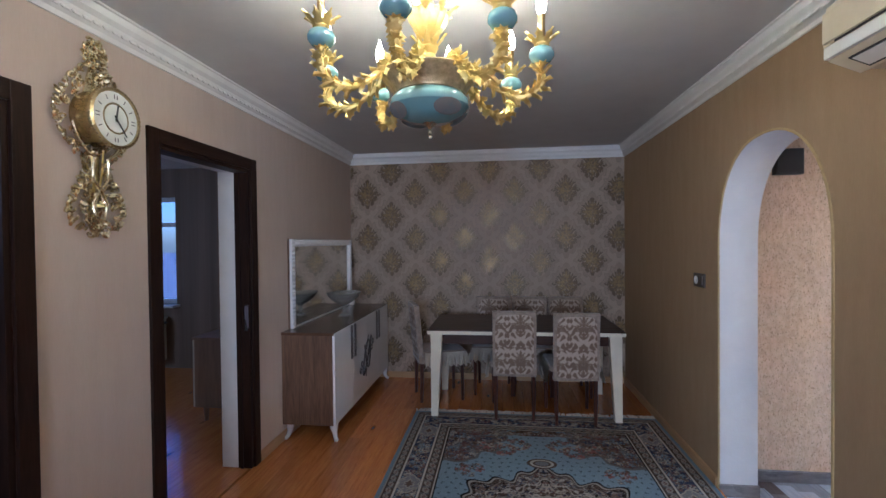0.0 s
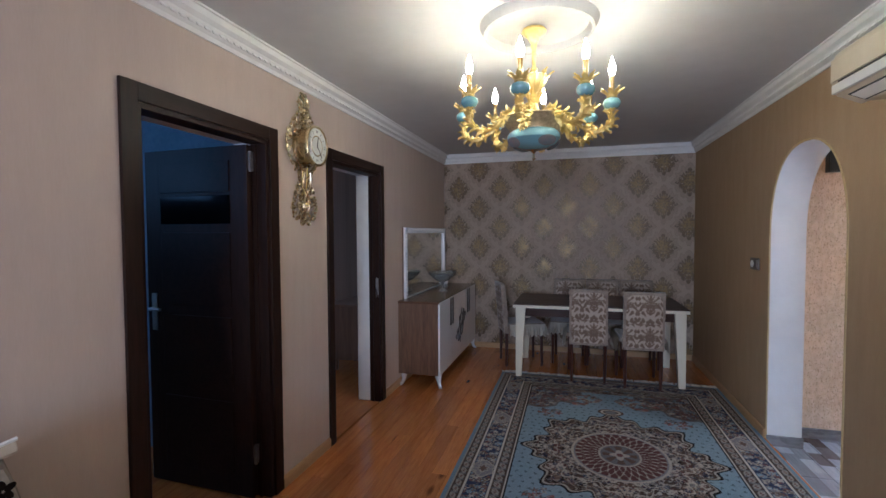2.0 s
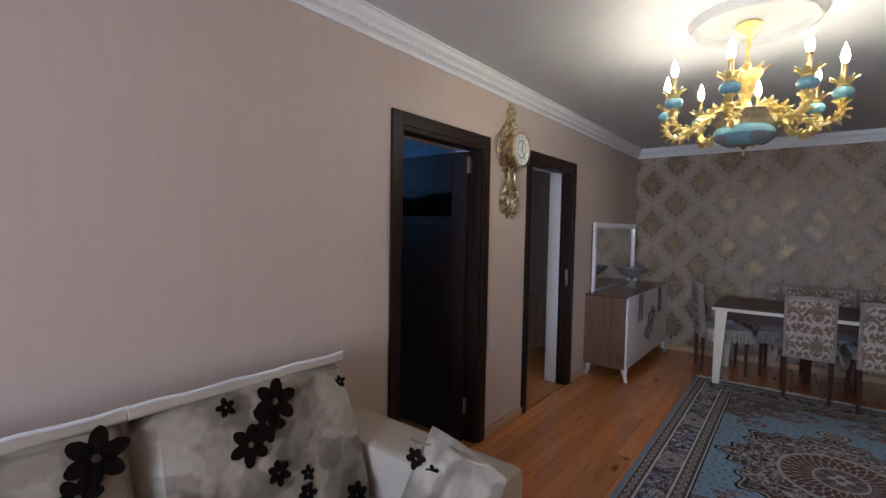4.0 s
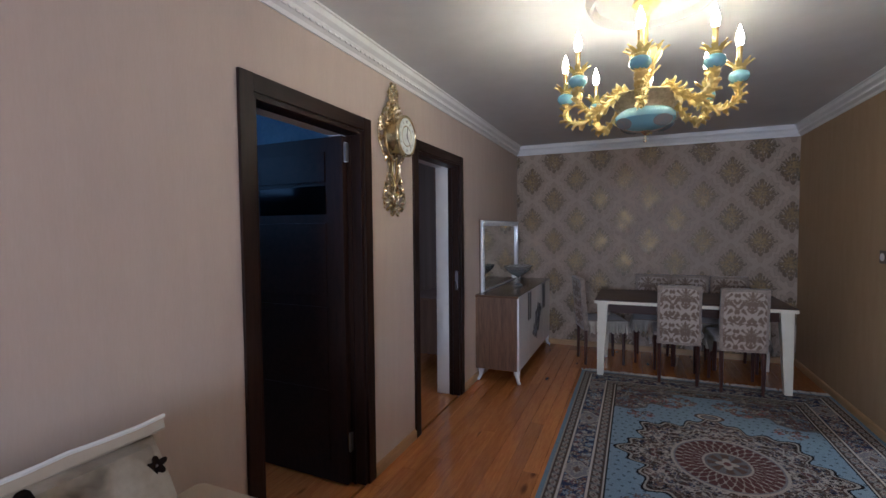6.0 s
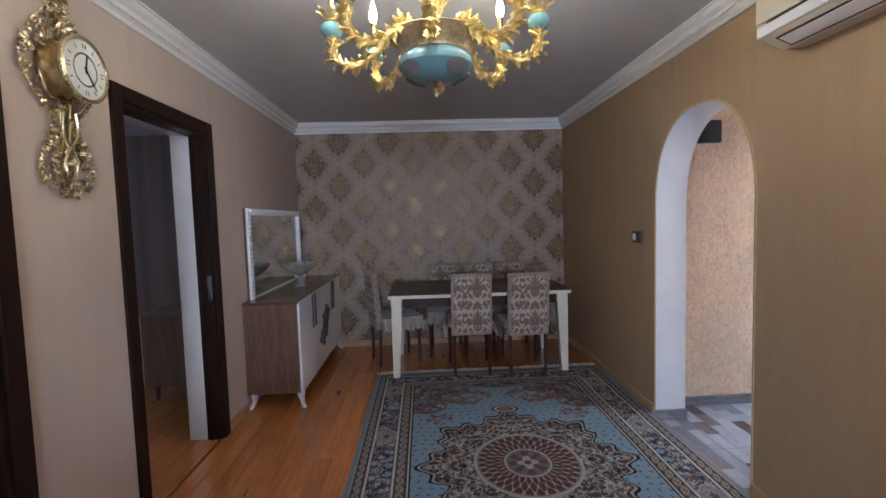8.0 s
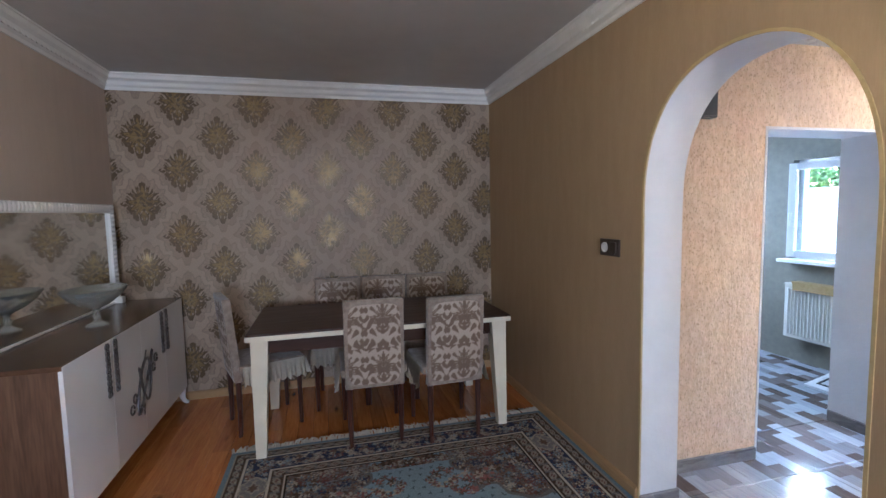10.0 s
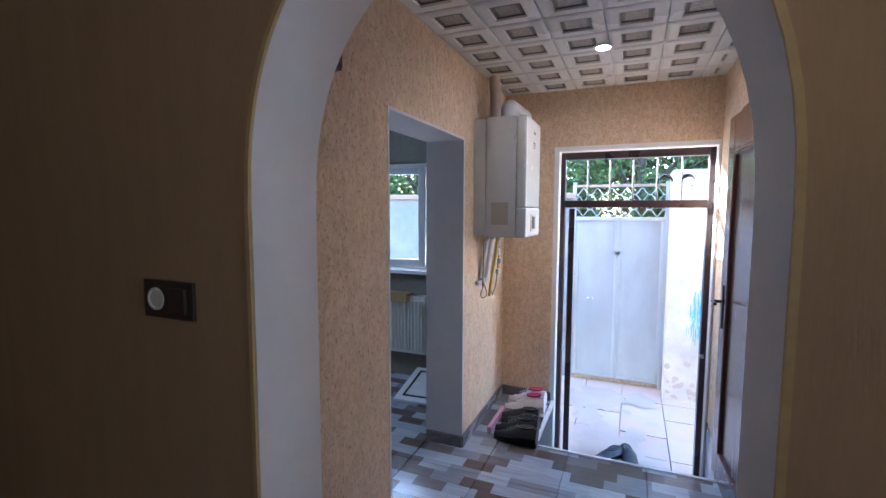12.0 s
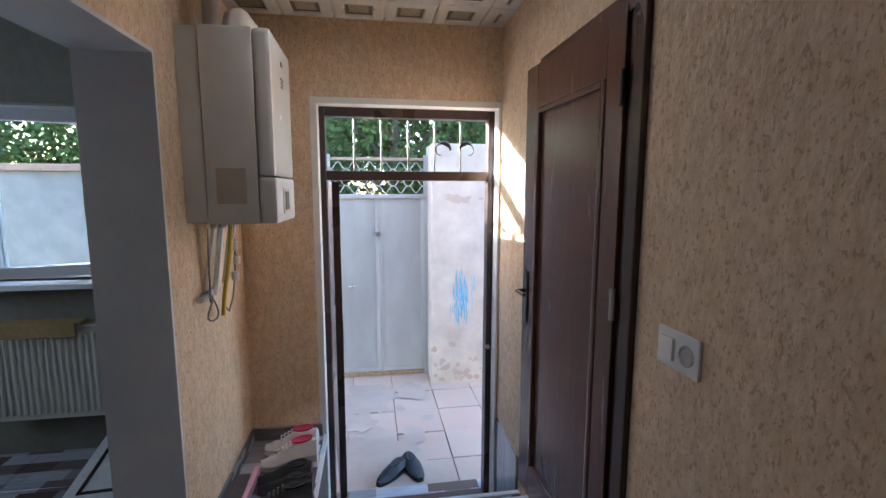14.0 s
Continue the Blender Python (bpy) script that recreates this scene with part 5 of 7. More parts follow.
def dining_chair(place, turn):
    """Facing +y; the origin lies on the floor under the back."""
    c = thing("dining_chair", place, "mahogany dining chair with beige damask back cover and frilled seat", "chair", "chairs round the table", turn)
    w, z0, z1 = 0.355, 0.37, 0.918
    tilt = 0.05

    def sheet(sgn):
        def place_(u, v):
            z = z0 + v * (z1 - z0)
            bulge = 0.010 * (1 - (2 * u - 1) ** 4) * (1 - (2 * v - 1) ** 6)
            round_ = -0.012 * np.clip(np.abs(2 * u - 1) - 0.9, 0, 1) * 10 * 0.5
            x = (u - 0.5) * (w + 0.01 * (1 - v))
            y = sgn * (0.022 + bulge + round_) - tilt * v
            return np.stack([x, y, z], 1)
        return place_
    tinted("back_cover", 72, 110, sheet(-1), fabric_tint(w, z1 - z0), M_CHAIR, c, "beige damask fabric")
    tinted("front_cover", 72, 110, sheet(1), fabric_tint(w, z1 - z0), M_CHAIR, c, "beige damask fabric")
    own = box((-w / 2 - 0.003, -0.026, z0), (w / 2 + 0.003, 0.026, z1 + 0.004), 0.012, seg=3)
    for v in own.verts:
        v.co.y -= tilt * (v.co.z - z0) / (z1 - z0)
    part("backrest", own, mat("beige_fabric_edge", (0.36, 0.295, 0.24), (0.19, 0.14, 0.105), 0.7, scale=26, sheen=0.4) if "beige_fabric_edge" not in bpy.data.materials else bpy.data.materials["beige_fabric_edge"], c, "", True)
    part("seat", box((-0.205, 0.0, 0.435), (0.205, 0.42, 0.485), 0.02, seg=3), bpy.data.materials["beige_fabric_edge"], c, "", True)
    for a, b, n in (((-0.21, 0.02), (-0.21, 0.42), 40), ((-0.21, 0.425), (0.21, 0.425), 44), ((0.21, 0.42), (0.21, 0.02), 40)):
        bmf = bmesh.new()
        rows = []
        for k in range(n + 1):
            t = k / n
            x, y = a[0] + (b[0] - a[0]) * t, a[1] + (b[1] - a[1]) * t
            nx, ny = -(b[1] - a[1]), b[0] - a[0]
            ln = math.hypot(nx, ny)
            col = []
            for j in range(5):
                q = j / 4
                amp = 0.016 * q * math.sin(k * 1.9 + 0.4 * math.sin(k * 0.7)) + 0.024 * q
                col.append(bmf.verts.new((x + nx / ln * amp, y + ny / ln * amp, 0.475 - q * (0.122 + 0.012 * math.sin(k * 1.3)))))
            rows.append(col)
        for p, q in zip(rows, rows[1:]):
            for j in range(4):
                bmf.faces.new((p[j], q[j], q[j + 1], p[j + 1]))
        bmesh.ops.solidify(bmf, geom=bmf.faces[:], thickness=0.002)
        part("frill", bmf, M_LACE, c, "cream gathered lace frill", True)
    for sx in (-1, 1):
        part("leg", tube([(sx * 0.155, -0.004, 0.0), (sx * 0.158, 0.0, 0.2), (sx * 0.158, 0.0, 0.45)], [0.014, 0.017, 0.019], 8), M_CHAIRLEG, c, "", True)
        part("leg", tube([(sx * 0.18, 0.39, 0.0), (sx * 0.18, 0.385, 0.44)], [0.013, 0.019], 8), M_CHAIRLEG, c, "", True)
    return c


ch = dining_chair((0.203, 3.895, 0.011), 0)
for x, y, a in ((0.690, 3.815, 3.0),):
    copy_thing(ch, pose(x, y, 0.011, 0, 0, a))
copy_thing(ch, pose(-0.70, 4.40, 0.0, 0, 0, -70))
for x in (0.02, 0.395, 0.765):
    copy_thing(ch, pose(x, 4.90, 0.0, 0, 0, 180))

# ---- sideboard with mirror ----
CX, CY0, CY1, CZ = -1.154, 3.34, 4.985, 0.832
sb = thing("sideboard", (L + 0.006, CY0, 0), "walnut sideboard with gloss white doors and curved white feet", "sideboard")
cw, cl_ = CX - L - 0.006, CY1 - CY0
part("body", box((0, 0.018, 0.125), (cw - 0.02, cl_ - 0.018, CZ - 0.02), 0.002), M_CABWOOD, sb)
part("side_panel", box((0, 0, 0.125), (cw - 0.018, 0.018, CZ - 0.021), 0.002), M_CABWOOD, sb)
part("side_panel", box((0, cl_ - 0.018, 0.125), (cw - 0.018, cl_, CZ - 0.021), 0.002), M_CABWOOD, sb)
part("top", box((-0.002, -0.004, CZ - 0.021), (cw - 0.003, cl_ + 0.004, CZ), 0.003), M_CABTOP, sb, "walnut laminate top")
splits = [0.003, 0.435, 0.825, 1.215, cl_ - 0.003]
for i, (a, b) in enumerate(zip(splits, splits[1:])):
    dr = part("door", box((cw - 0.019, a + 0.0015, 0.128), (cw, b - 0.0015, CZ - 0.004), 0.002), M_GLOSSWHITE, sb, "gloss white door")
    ys = [b - 0.045] if i == 0 else [a + 0.045] if i in (1, 3) else [b - 0.045] if i == 2 else []
    if i == 2:
        ys = [b - 0.045]
    for y in ys:
        own = bmesh.new()
        for k in range(9):
            z = 0.54 + k * 0.031
            for s in (-1, 1):
                pts = [(cw + 0.006, y + s * (0.004 + 0.016 * math.sin(q * 0.55)), z + 0.016 * (1 - math.cos(q * 0.5))) for q in range(6)]
                tube(pts, 0.0042, 5, own)
            lathe([(0, -0.006), (0.008, 0), (0, 0.006)], 8, own, place=(cw + 0.006, y, z + 0.012))
        tube([(cw + 0.003, y, 0.54), (cw + 0.003, y, 0.82)], 0.004, 5, own)
        part("handle", own, M_SILVER, dr, "ornate dark silver strip handle", True)
own = bmesh.new()
oc, oz = 0.83, 0.46
pts = []
for k in range(97):
    t = 2 * math.pi * k / 96
    y_, z_ = 0.105 * math.sin(3 * t + 0.4), 0.135 * math.sin(4 * t)
    pts.append((cw + 0.004 + 0.002 * math.sin(7 * t), oc + y_ + 0.25 * z_, oz + z_ + 0.25 * y_))
tube(pts, 0.008, 5, own)
for s in (-1, 1):
    for q in range(2):
        pts = [(cw + 0.004, oc + s * (0.15 + 0.045 * q) + 0.024 * math.cos(a), oz + s * (0.045 + 0.05 * q) + 0.026 * math.sin(a)) for a in [z * 0.46 for z in range(14)]]
        tube(pts, 0.0055, 5, own)
    leaf_mesh(own, (cw + 0.003, oc + s * 0.02, oz + s * 0.12), (0, s * 0.35, s), (1, 0, 0), 0.07, 0.014, 0.05)
part("ornament", own, M_SILVER, sb, "dark silver scroll ornament across the doors", True)
for x0, x1 in ((0.02, 1), (cw - 0.05, -1)):
    for y, sy in ((0.05, -1), (cl_ - 0.05, 1)):
        pts = [(x0 + 0.02, y, 0.127), (x0 + 0.02, y + sy * 0.006, 0.10), (x0 + 0.02 - x1 * 0.005, y + sy * 0.002, 0.06), (x0 + 0.02 - x1 * 0.015, y + sy * 0.014, 0.025), (x0 + 0.02 - x1 * 0.028, y + sy * 0.03, 0.009), (x0 + 0.02 - x1 * 0.036, y + sy * 0.038, 0.006)]
        own = tube(pts, [0.032, 0.03, 0.02, 0.016, 0.018, 0.006], 10)
        for v in own.verts:
            v.co.z = max(v.co.z, 0.0)
        part("foot", own, M_GLOSSWHITE, sb, "curved white foot", True)
    part("rail", box((x0, 0.06, 0.112), (x0 + 0.03, cl_ - 0.06, 0.126), 0.003), M_GLOSSWHITE, sb)

MY0, MY1, MZ1 = 3.466, 4.93, 1.548
mr = thing("mirror", (L, MY0, CZ), "wide mirror in a ridged white frame standing on the sideboard", "mirror")
ml, mh, mf = MY1 - MY0, MZ1 - CZ, 0.062
part("backboard", box((0.003, 0, 0.001), (0.018, ml, mh), 0.002), M_CABWOOD, mr)
part("glass", box((0.018, mf - 0.006, 0.012), (0.022, ml - mf + 0.006, mh - mf + 0.006)), M_MIRROR, mr, "mirror glass")
for lo, hi in (((0.018, 0, 0.001), (0.04, mf, mh)), ((0.018, ml - mf, 0.001), (0.04, ml, mh)), ((0.018, mf, mh - mf), (0.04, ml - mf, mh)), ((0.018, mf, 0.001), (0.03, ml - mf, 0.014))):
    fr = part("frame", box(lo, hi, 0.005), M_GLOSSWHITE, mr)
    dy, dz = hi[1] - lo[1], hi[2] - lo[2]
    if dz < 0.02:
        continue
    bmr = bmesh.new()
    n = int(max(dy, dz) / 0.032)
    for k in range(n):
        if dy > dz:
            c = (0.04, lo[1] + (k + 0.5) * dy / n, (lo[2] + hi[2]) / 2)
            sz = (0.011, 0.45 * dy / n, 0.026)
        else:
            c = (0.04, (lo[1] + hi[1]) / 2, lo[2] + (k + 0.5) * dz / n)
            sz = (0.011, 0.026, 0.45 * dz / n)
        own = bmesh.new()
        bmesh.ops.create_uvsphere(own, u_segments=8, v_segments=6, radius=1.0)
        moved(own, Matrix.Translation(c) @ Matrix.Diagonal((*sz, 1)))
        join(bmr, own)
    part("ridge_moulding", bmr, M_GLOSSWHITE, fr, "", True)
# Separate small white thing at the mirror's end, added here as a plain block.
part("foot", box((0.022, ml - 0.06, 0.001), (0.075, ml - 0.01, 0.045), 0.006), M_PLASTIC, mr, "small white block")

bw = thing("crystal_bowl", (-1.345, 4.11, CZ), "footed cut crystal fruit bowl on the sideboard", "bowl")
own = lathe([(0.0, 0.002), (0.055, 0.002), (0.056, 0.010), (0.03, 0.018), (0.014, 0.03), (0.02, 0.045), (0.012, 0.06), (0.018, 0.072), (0.03, 0.078)], 20, lobes=10, depth=0.04)
part("foot", own, M_CRYSTAL, bw, "", True)
own = lathe([(0.03, 0.078), (0.08, 0.095), (0.135, 0.125), (0.165, 0.152), (0.172, 0.158), (0.163, 0.155), (0.13, 0.132), (0.078, 0.103), (0.02, 0.088)], 32, lobes=16, depth=0.035)
moved(own, Matrix.Diagonal((0.86, 1.22, 1, 1)))
part("bowl", own, M_CRYSTAL, bw, "", True)
bw.scale = (1.0, 1.0, 1.4)

# ---- chandelier ----
LC = (-0.137, 1.53)
med = tagged(thing("ceiling_rose", (LC[0] + 0.02, LC[1], H), "white moulded plaster ceiling rose with rings", "ceiling rose"), kind="")
own = lathe([(0.0, -0.012), (0.06, -0.012), (0.15, -0.010), (0.225, -0.008), (0.238, -0.009), (0.243, -0.034), (0.252, -0.044), (0.264, -0.042), (0.272, -0.020), (0.28, -0.012), (0.284, 0.0)], 64)
part("disc", own, M_ROSE, med, "", True)
for k in range(12):
    own = bmesh.new()
    a = 2 * math.pi * k / 12
    d = Vector((math.cos(a), math.sin(a), 0))
    leaf_mesh(own, d * 0.13 + Vector((0, 0, -0.008)), Vector((-d.y, d.x, 0)) + d * 0.3, (0, 0, -1), 0.05, 0.007, 0.02)
    part("leaf_relief", own, M_ROSE, med, "", True)

cd = thing("chandelier", (*LC, 0), "gold chandelier with turquoise porcelain bowl and eight lit candle arms", "chandelier")
part("canopy", lathe([(0.0, 2.478), (0.055, 2.478), (0.06, 2.465), (0.045, 2.45), (0.03, 2.44), (0.02, 2.42), (0.012, 2.41)], 24, lobes=12, depth=0.03), M_GOLD, cd, "", True)
part("stem", lathe([(0.01, 2.42), (0.016, 2.40), (0.01, 2.38), (0.009, 2.30), (0.02, 2.285), (0.012, 2.27), (0.012, 2.03), (0.02, 2.01)], 16), M_GOLD, cd, "", True)
own = lathe([(0.012, 2.175), (0.03, 2.18), (0.045, 2.20), (0.062, 2.23), (0.066, 2.25), (0.06, 2.255), (0.045, 2.235), (0.02, 2.22)], 28, lobes=14, depth=0.06)
for k in range(8):
    a = 2 * math.pi * k / 8
    d = Vector((math.cos(a), math.sin(a), 0))
    leaf_mesh(own, d * 0.05 + Vector((0, 0, 2.23)), d * 0.6 + Vector((0, 0, 1)), -d, 0.052, 0.018, -0.55)
    leaf_mesh(own, d * 0.015 + Vector((0, 0, 2.12)), d * 0.35 + Vector((0, 0, 1)), -d, 0.07, 0.015, -0.4)
part("crown", own, M_GOLD, cd, "gold leaf crown", True)
own = lathe([(0.05, 2.03), (0.075, 2.045), (0.06, 2.06), (0.03, 2.075), (0.02, 2.12), (0.032, 2.14), (0.016, 2.17)], 24)
for k in range(10):
    a = 2 * math.pi * k / 10
    d = Vector((math.cos(a), math.sin(a), 0))
    leaf_mesh(own, d * 0.075 + Vector((0, 0, 2.02)), d * 0.12 + Vector((0, 0, 1)), -d, 0.055, 0.024, -0.15)
part("gallery", own, M_GOLD, cd, "upright gold leaf gallery", True)
part("rim", lathe([(0.104, 1.983), (0.116, 1.987), (0.118, 1.995), (0.126, 2.006), (0.142, 2.028), (0.155, 2.038), (0.160, 2.046), (0.152, 2.052), (0.08, 2.045)], 48, lobes=48, depth=0.012), M_OLDGOLD, cd, "embossed pale gold rim", True)
part("bowl", lathe([(0.02, 1.897), (0.064, 1.902), (0.105, 1.919), (0.130, 1.945), (0.131, 1.963), (0.118, 1.982), (0.104, 1.992)], 48), M_TURQ, cd, "turquoise porcelain bowl", True)
# Four dark ovals put the reflections on the bowl's lower sides into colour.
for k in range(4):
    a = -math.pi / 2 + radians(38) + k * math.pi / 2
    bmc = lathe([(0.0, 0.004), (0.026, 0.003), (0.034, 0.0), (0.0, -0.006)], 16)
    moved(bmc, Matrix.Rotation(a, 4, 'Z') @ Matrix.Translation((0.113, 0, 1.925)) @ Matrix.Rotation(radians(128), 4, 'Y') @ Matrix.Diagonal((0.85, 1.45, 1, 1)))
    part("cameo", bmc, M_BOWL_REFLECTION, cd, "dark oval standing in for a reflection on the bowl", True)
own = lathe([(0.0, 1.846), (0.006, 1.848), (0.009, 1.856), (0.005, 1.864), (0.007, 1.872), (0.004, 1.878), (0.012, 1.888), (0.02, 1.896), (0.034, 1.905), (0.02, 1.912)], 16)
for k in range(6):
    a = 2 * math.pi * k / 6
    d = Vector((math.cos(a), math.sin(a), 0))
    leaf_mesh(own, d * 0.01 + Vector((0, 0, 1.895)), d + Vector((0, 0, 0.3)), (0, 0, -1), 0.03, 0.009, -0.2)
part("finial", own, M_BRASS, cd, "brass finial", True)


def chandelier_arm(parent):
    """One arm along +x with leaves, porcelain ball, leaf cup, candle and bulb."""
    a = [(0.10, 2.035), (0.135, 2.062), (0.165, 2.055), (0.20, 2.022), (0.25, 1.985), (0.30, 1.965), (0.345, 1.968), (0.378, 1.99), (0.388, 2.02), (0.380, 2.045), (0.385, 2.062)]
    pts = [(x, 0.0, z) for x, z in a]
    fine = []
    for i in range(len(pts) - 1):
        for q in range(3):
            t = q / 3
            p0, p1, p2, p3 = (Vector(pts[max(i - 1, 0)]), Vector(pts[i]), Vector(pts[i + 1]), Vector(pts[min(i + 2, len(pts) - 1)]))
            fine.append(0.5 * (2 * p1 + (p2 - p0) * t + (2 * p0 - 5 * p1 + 4 * p2 - p3) * t * t + (3 * p1 - p0 - 3 * p2 + p3) * t ** 3))
    fine.append(Vector(pts[-1]))
    own = tube(fine, [0.0115 + 0.003 * math.sin(i * 0.9) for i in range(len(fine))], 8)
    rn = random.Random(5)
    for i in range(2, len(fine) - 2, 2):
        d = (fine[i + 1] - fine[i - 1]).normalized()
        nrm = Vector((-d.z, 0, d.x))
        for s in (1, -1):
            leaf_mesh(own, fine[i], d * 1.0 + nrm * 0.55 * (1 if s > 0 else -0.8) + Vector((0, rn.uniform(-0.5, 0.5), 0)), nrm * -s, 0.032 + 0.008 * rn.random(), 0.024, -0.5)
        leaf_mesh(own, fine[i], d * 0.9 + Vector((0, 0.8 if i % 2 else -0.8, 0.3)), nrm, 0.032, 0.021, 0.35)
    # scroll end and drop
    sc = [(0.112 + 0.016 * math.cos(t) * (1 - t / 9), 0, 2.066 + 0.016 * math.sin(t) * (1 - t / 9)) for t in [0.5 * k for k in range(13)]]
    tube(sc, 0.005, 6, own)
    lathe([(0, -0.022), (0.007, -0.016), (0.004, -0.006), (0.009, 0.002), (0.003, 0.008)], 8, own, place=(0.31, 0, 1.952))
    lathe([(0, -0.014), (0.005, -0.008), (0.003, 0)], 8, own, place=(0.382, 0, 1.985))
    arm = part("arm", own, M_GOLD, parent, "gold scrolled leaf arm", True)
    bx = 0.385
    part("ball", lathe([(0.01, 2.060), (0.030, 2.066), (0.042, 2.080), (0.043, 2.090), (0.039, 2.102), (0.024, 2.112), (0.01, 2.114)], 20, place=(bx, 0, 0)), M_TURQ, arm, "turquoise porcelain ball", True)
    own = lathe([(0.004, 2.108), (0.024, 2.113), (0.027, 2.118), (0.012, 2.128), (0.012, 2.14)], 14, place=(bx, 0, 0))
    for k in range(7):
        t = 2 * math.pi * k / 7
        d = Vector((math.cos(t), math.sin(t), 0))
        leaf_mesh(own, Vector((bx, 0, 2.115)) + d * 0.014, d * 0.55 + Vector((0, 0, 0.9)), -d, 0.050, 0.0165, -0.5)
    part("leaf_cup", own, M_GOLD, arm, "gold leaf cup", True)
    part("saucer", lathe([(0.012, 2.058), (0.024, 2.066), (0.027, 2.072), (0.02, 2.07)], 14, place=(bx, 0, 0), lobes=7, depth=0.12), M_GOLD, arm, "", True)
    part("candle", lathe([(0.011, 2.12), (0.0115, 2.205), (0.013, 2.207), (0.013, 2.213), (0.009, 2.214)], 12, place=(bx, 0, 0)), M_CANDLE, arm, "", True)
    part("bulb", lathe([(0.006, 2.213), (0.013, 2.222), (0.017, 2.24), (0.015, 2.258), (0.009, 2.278), (0.004, 2.292), (0.0005, 2.302)], 12, place=(bx, 0, 0)), M_BULB, arm, "lit flame-shaped bulb", True)
    return arm


arm0 = chandelier_arm(cd)
for k in range(8):
    m = Matrix.Rotation(radians(-94 + 45 * k), 4, 'Z') @ Matrix.Diagonal((0.965, 0.965, 1.0, 1.0))
    if k == 0:
        arm0.matrix_basis = m
    else:
        copy_thing(arm0, m)

# ---- cartel clock ----
ck = thing("wall_clock", (L, 1.75, 1.545), "ornate openwork brass wall clock with a round pearl dial", "clock")
HALF = [(0.0, 0.025), (0.03, 0.085), (0.06, 0.122), (0.11, 0.138), (0.16, 0.125), (0.22, 0.09), (0.27, 0.064), (0.32, 0.07), (0.36, 0.12), (0.42, 0.168), (0.49, 0.188), (0.56, 0.172), (0.62, 0.125), (0.67, 0.08), (0.71, 0.045), (0.74, 0.058), (0.78, 0.045), (0.815, 0.015)]
hz, hwid = [a for a, _ in HALF], [b for _, b in HALF]
rn = random.Random(11)
own = bmesh.new()


def curl(bm, y, z, r, a0, s, x=0.014, th=0.0055):
    pts = [(x + 0.006 * math.sin(q * 0.5), y + s * r * math.cos(a0 + q * 0.55) * (1 - q * 0.07), z + r * math.sin(a0 + q * 0.55) * (1 - q * 0.07)) for q in range(11)]
    tube(pts, [th * (1.25 - q * 0.07) for q in range(11)], 5, bm)


for side in (1, -1):
    for k in range(34):
        z = 0.012 + k * 0.0238
        w_ = float(np.interp(z, hz, hwid))
        curl(own, side * (w_ - 0.012), z, 0.017, rn.uniform(0, 6.2), side)
        leaf_mesh(own, (0.012, side * (w_ - 0.02), z), (0.1, side * 1.0, rn.uniform(-0.6, 0.8)), (1, 0, 0), 0.034, 0.010, 0.25)
    for k in range(150):
        z = rn.uniform(0.02, 0.79)
        w_ = float(np.interp(z, hz, hwid))
        y = rn.uniform(0.0, max(w_ - 0.015, 0.006))
        if 0.2 < z < 0.34 and y < 0.03:
            continue
        if math.hypot(y, z - 0.485) < 0.115:
            continue
        if rn.random() < 0.55:
            curl(own, side * y, z, rn.uniform(0.011, 0.02), rn.uniform(0, 6.2), side, rn.uniform(0.008, 0.022), 0.0045)
        else:
            leaf_mesh(own, (rn.uniform(0.008, 0.02), side * y, z), (0.15, side * rn.uniform(-0.3, 1), rn.uniform(-1, 1)), (1, 0, 0), 0.034, 0.011, 0.35)
part("fretwork", own, M_BRASS, ck, "openwork scrolls and leaves", True)
own = bmesh.new()
prism([(s * w_, z) for z, w_, s in [(z, w_ * 0.30, 1) for z, w_ in HALF] + [(z, w_ * 0.30, -1) for z, w_ in HALF[::-1]]], "x", 0.002, 0.008, own)
part("backplate", own, M_BRASS, ck)
DIALS = Matrix.Diagonal((1.0, 1.12, 1.12, 1.0))
turn_x = Matrix.Translation((0, 0, 0.485)) @ DIALS @ Matrix.Rotation(radians(90), 4, 'Y')
part("drum", moved(lathe([(0.0, 0.006), (0.098, 0.006), (0.1, 0.02), (0.096, 0.03), (0.096, 0.085), (0.104, 0.09), (0.112, 0.1), (0.110, 0.112), (0.10, 0.116), (0.098, 0.108), (0.0, 0.106)], 48), turn_x), M_DRUM, ck, "polished brass drum and bezel", True)
dial = part("dial", moved(lathe([(0, 0.107), (0.097, 0.107), (0.097, 0.109), (0, 0.109)], 40), turn_x), M_DIAL, ck, "pearl white dial")
for k in range(12):
    a = 2 * math.pi * k / 12
    own = bmesh.new()
    for dy in ((-0.006, 0.006) if k % 3 == 0 else (0.0,)):
        b_ = box((0.1092, dy - 0.0018, 0.070), (0.1100, dy + 0.0018, 0.086))
        join(own, moved(b_, Matrix.Translation((0, 0, 0.485)) @ DIALS @ Matrix.Rotation(a, 4, 'X')))
    part("numeral", own, M_SILVER, dial, "dark numeral bar")
own = bmesh.new()
for k in range(44):
    a = 2 * math.pi * k / 44
    bead = bmesh.new()
    bmesh.ops.create_icosphere(bead, subdivisions=1, radius=0.0048)
    join(own, moved(bead, Matrix.Translation((0.110, 0.122 * math.cos(a), 0.485 + 0.122 * math.sin(a)))))
part("beading", own, M_BRASS, ck, "beaded brass bezel edge", True)
own = bmesh.new()
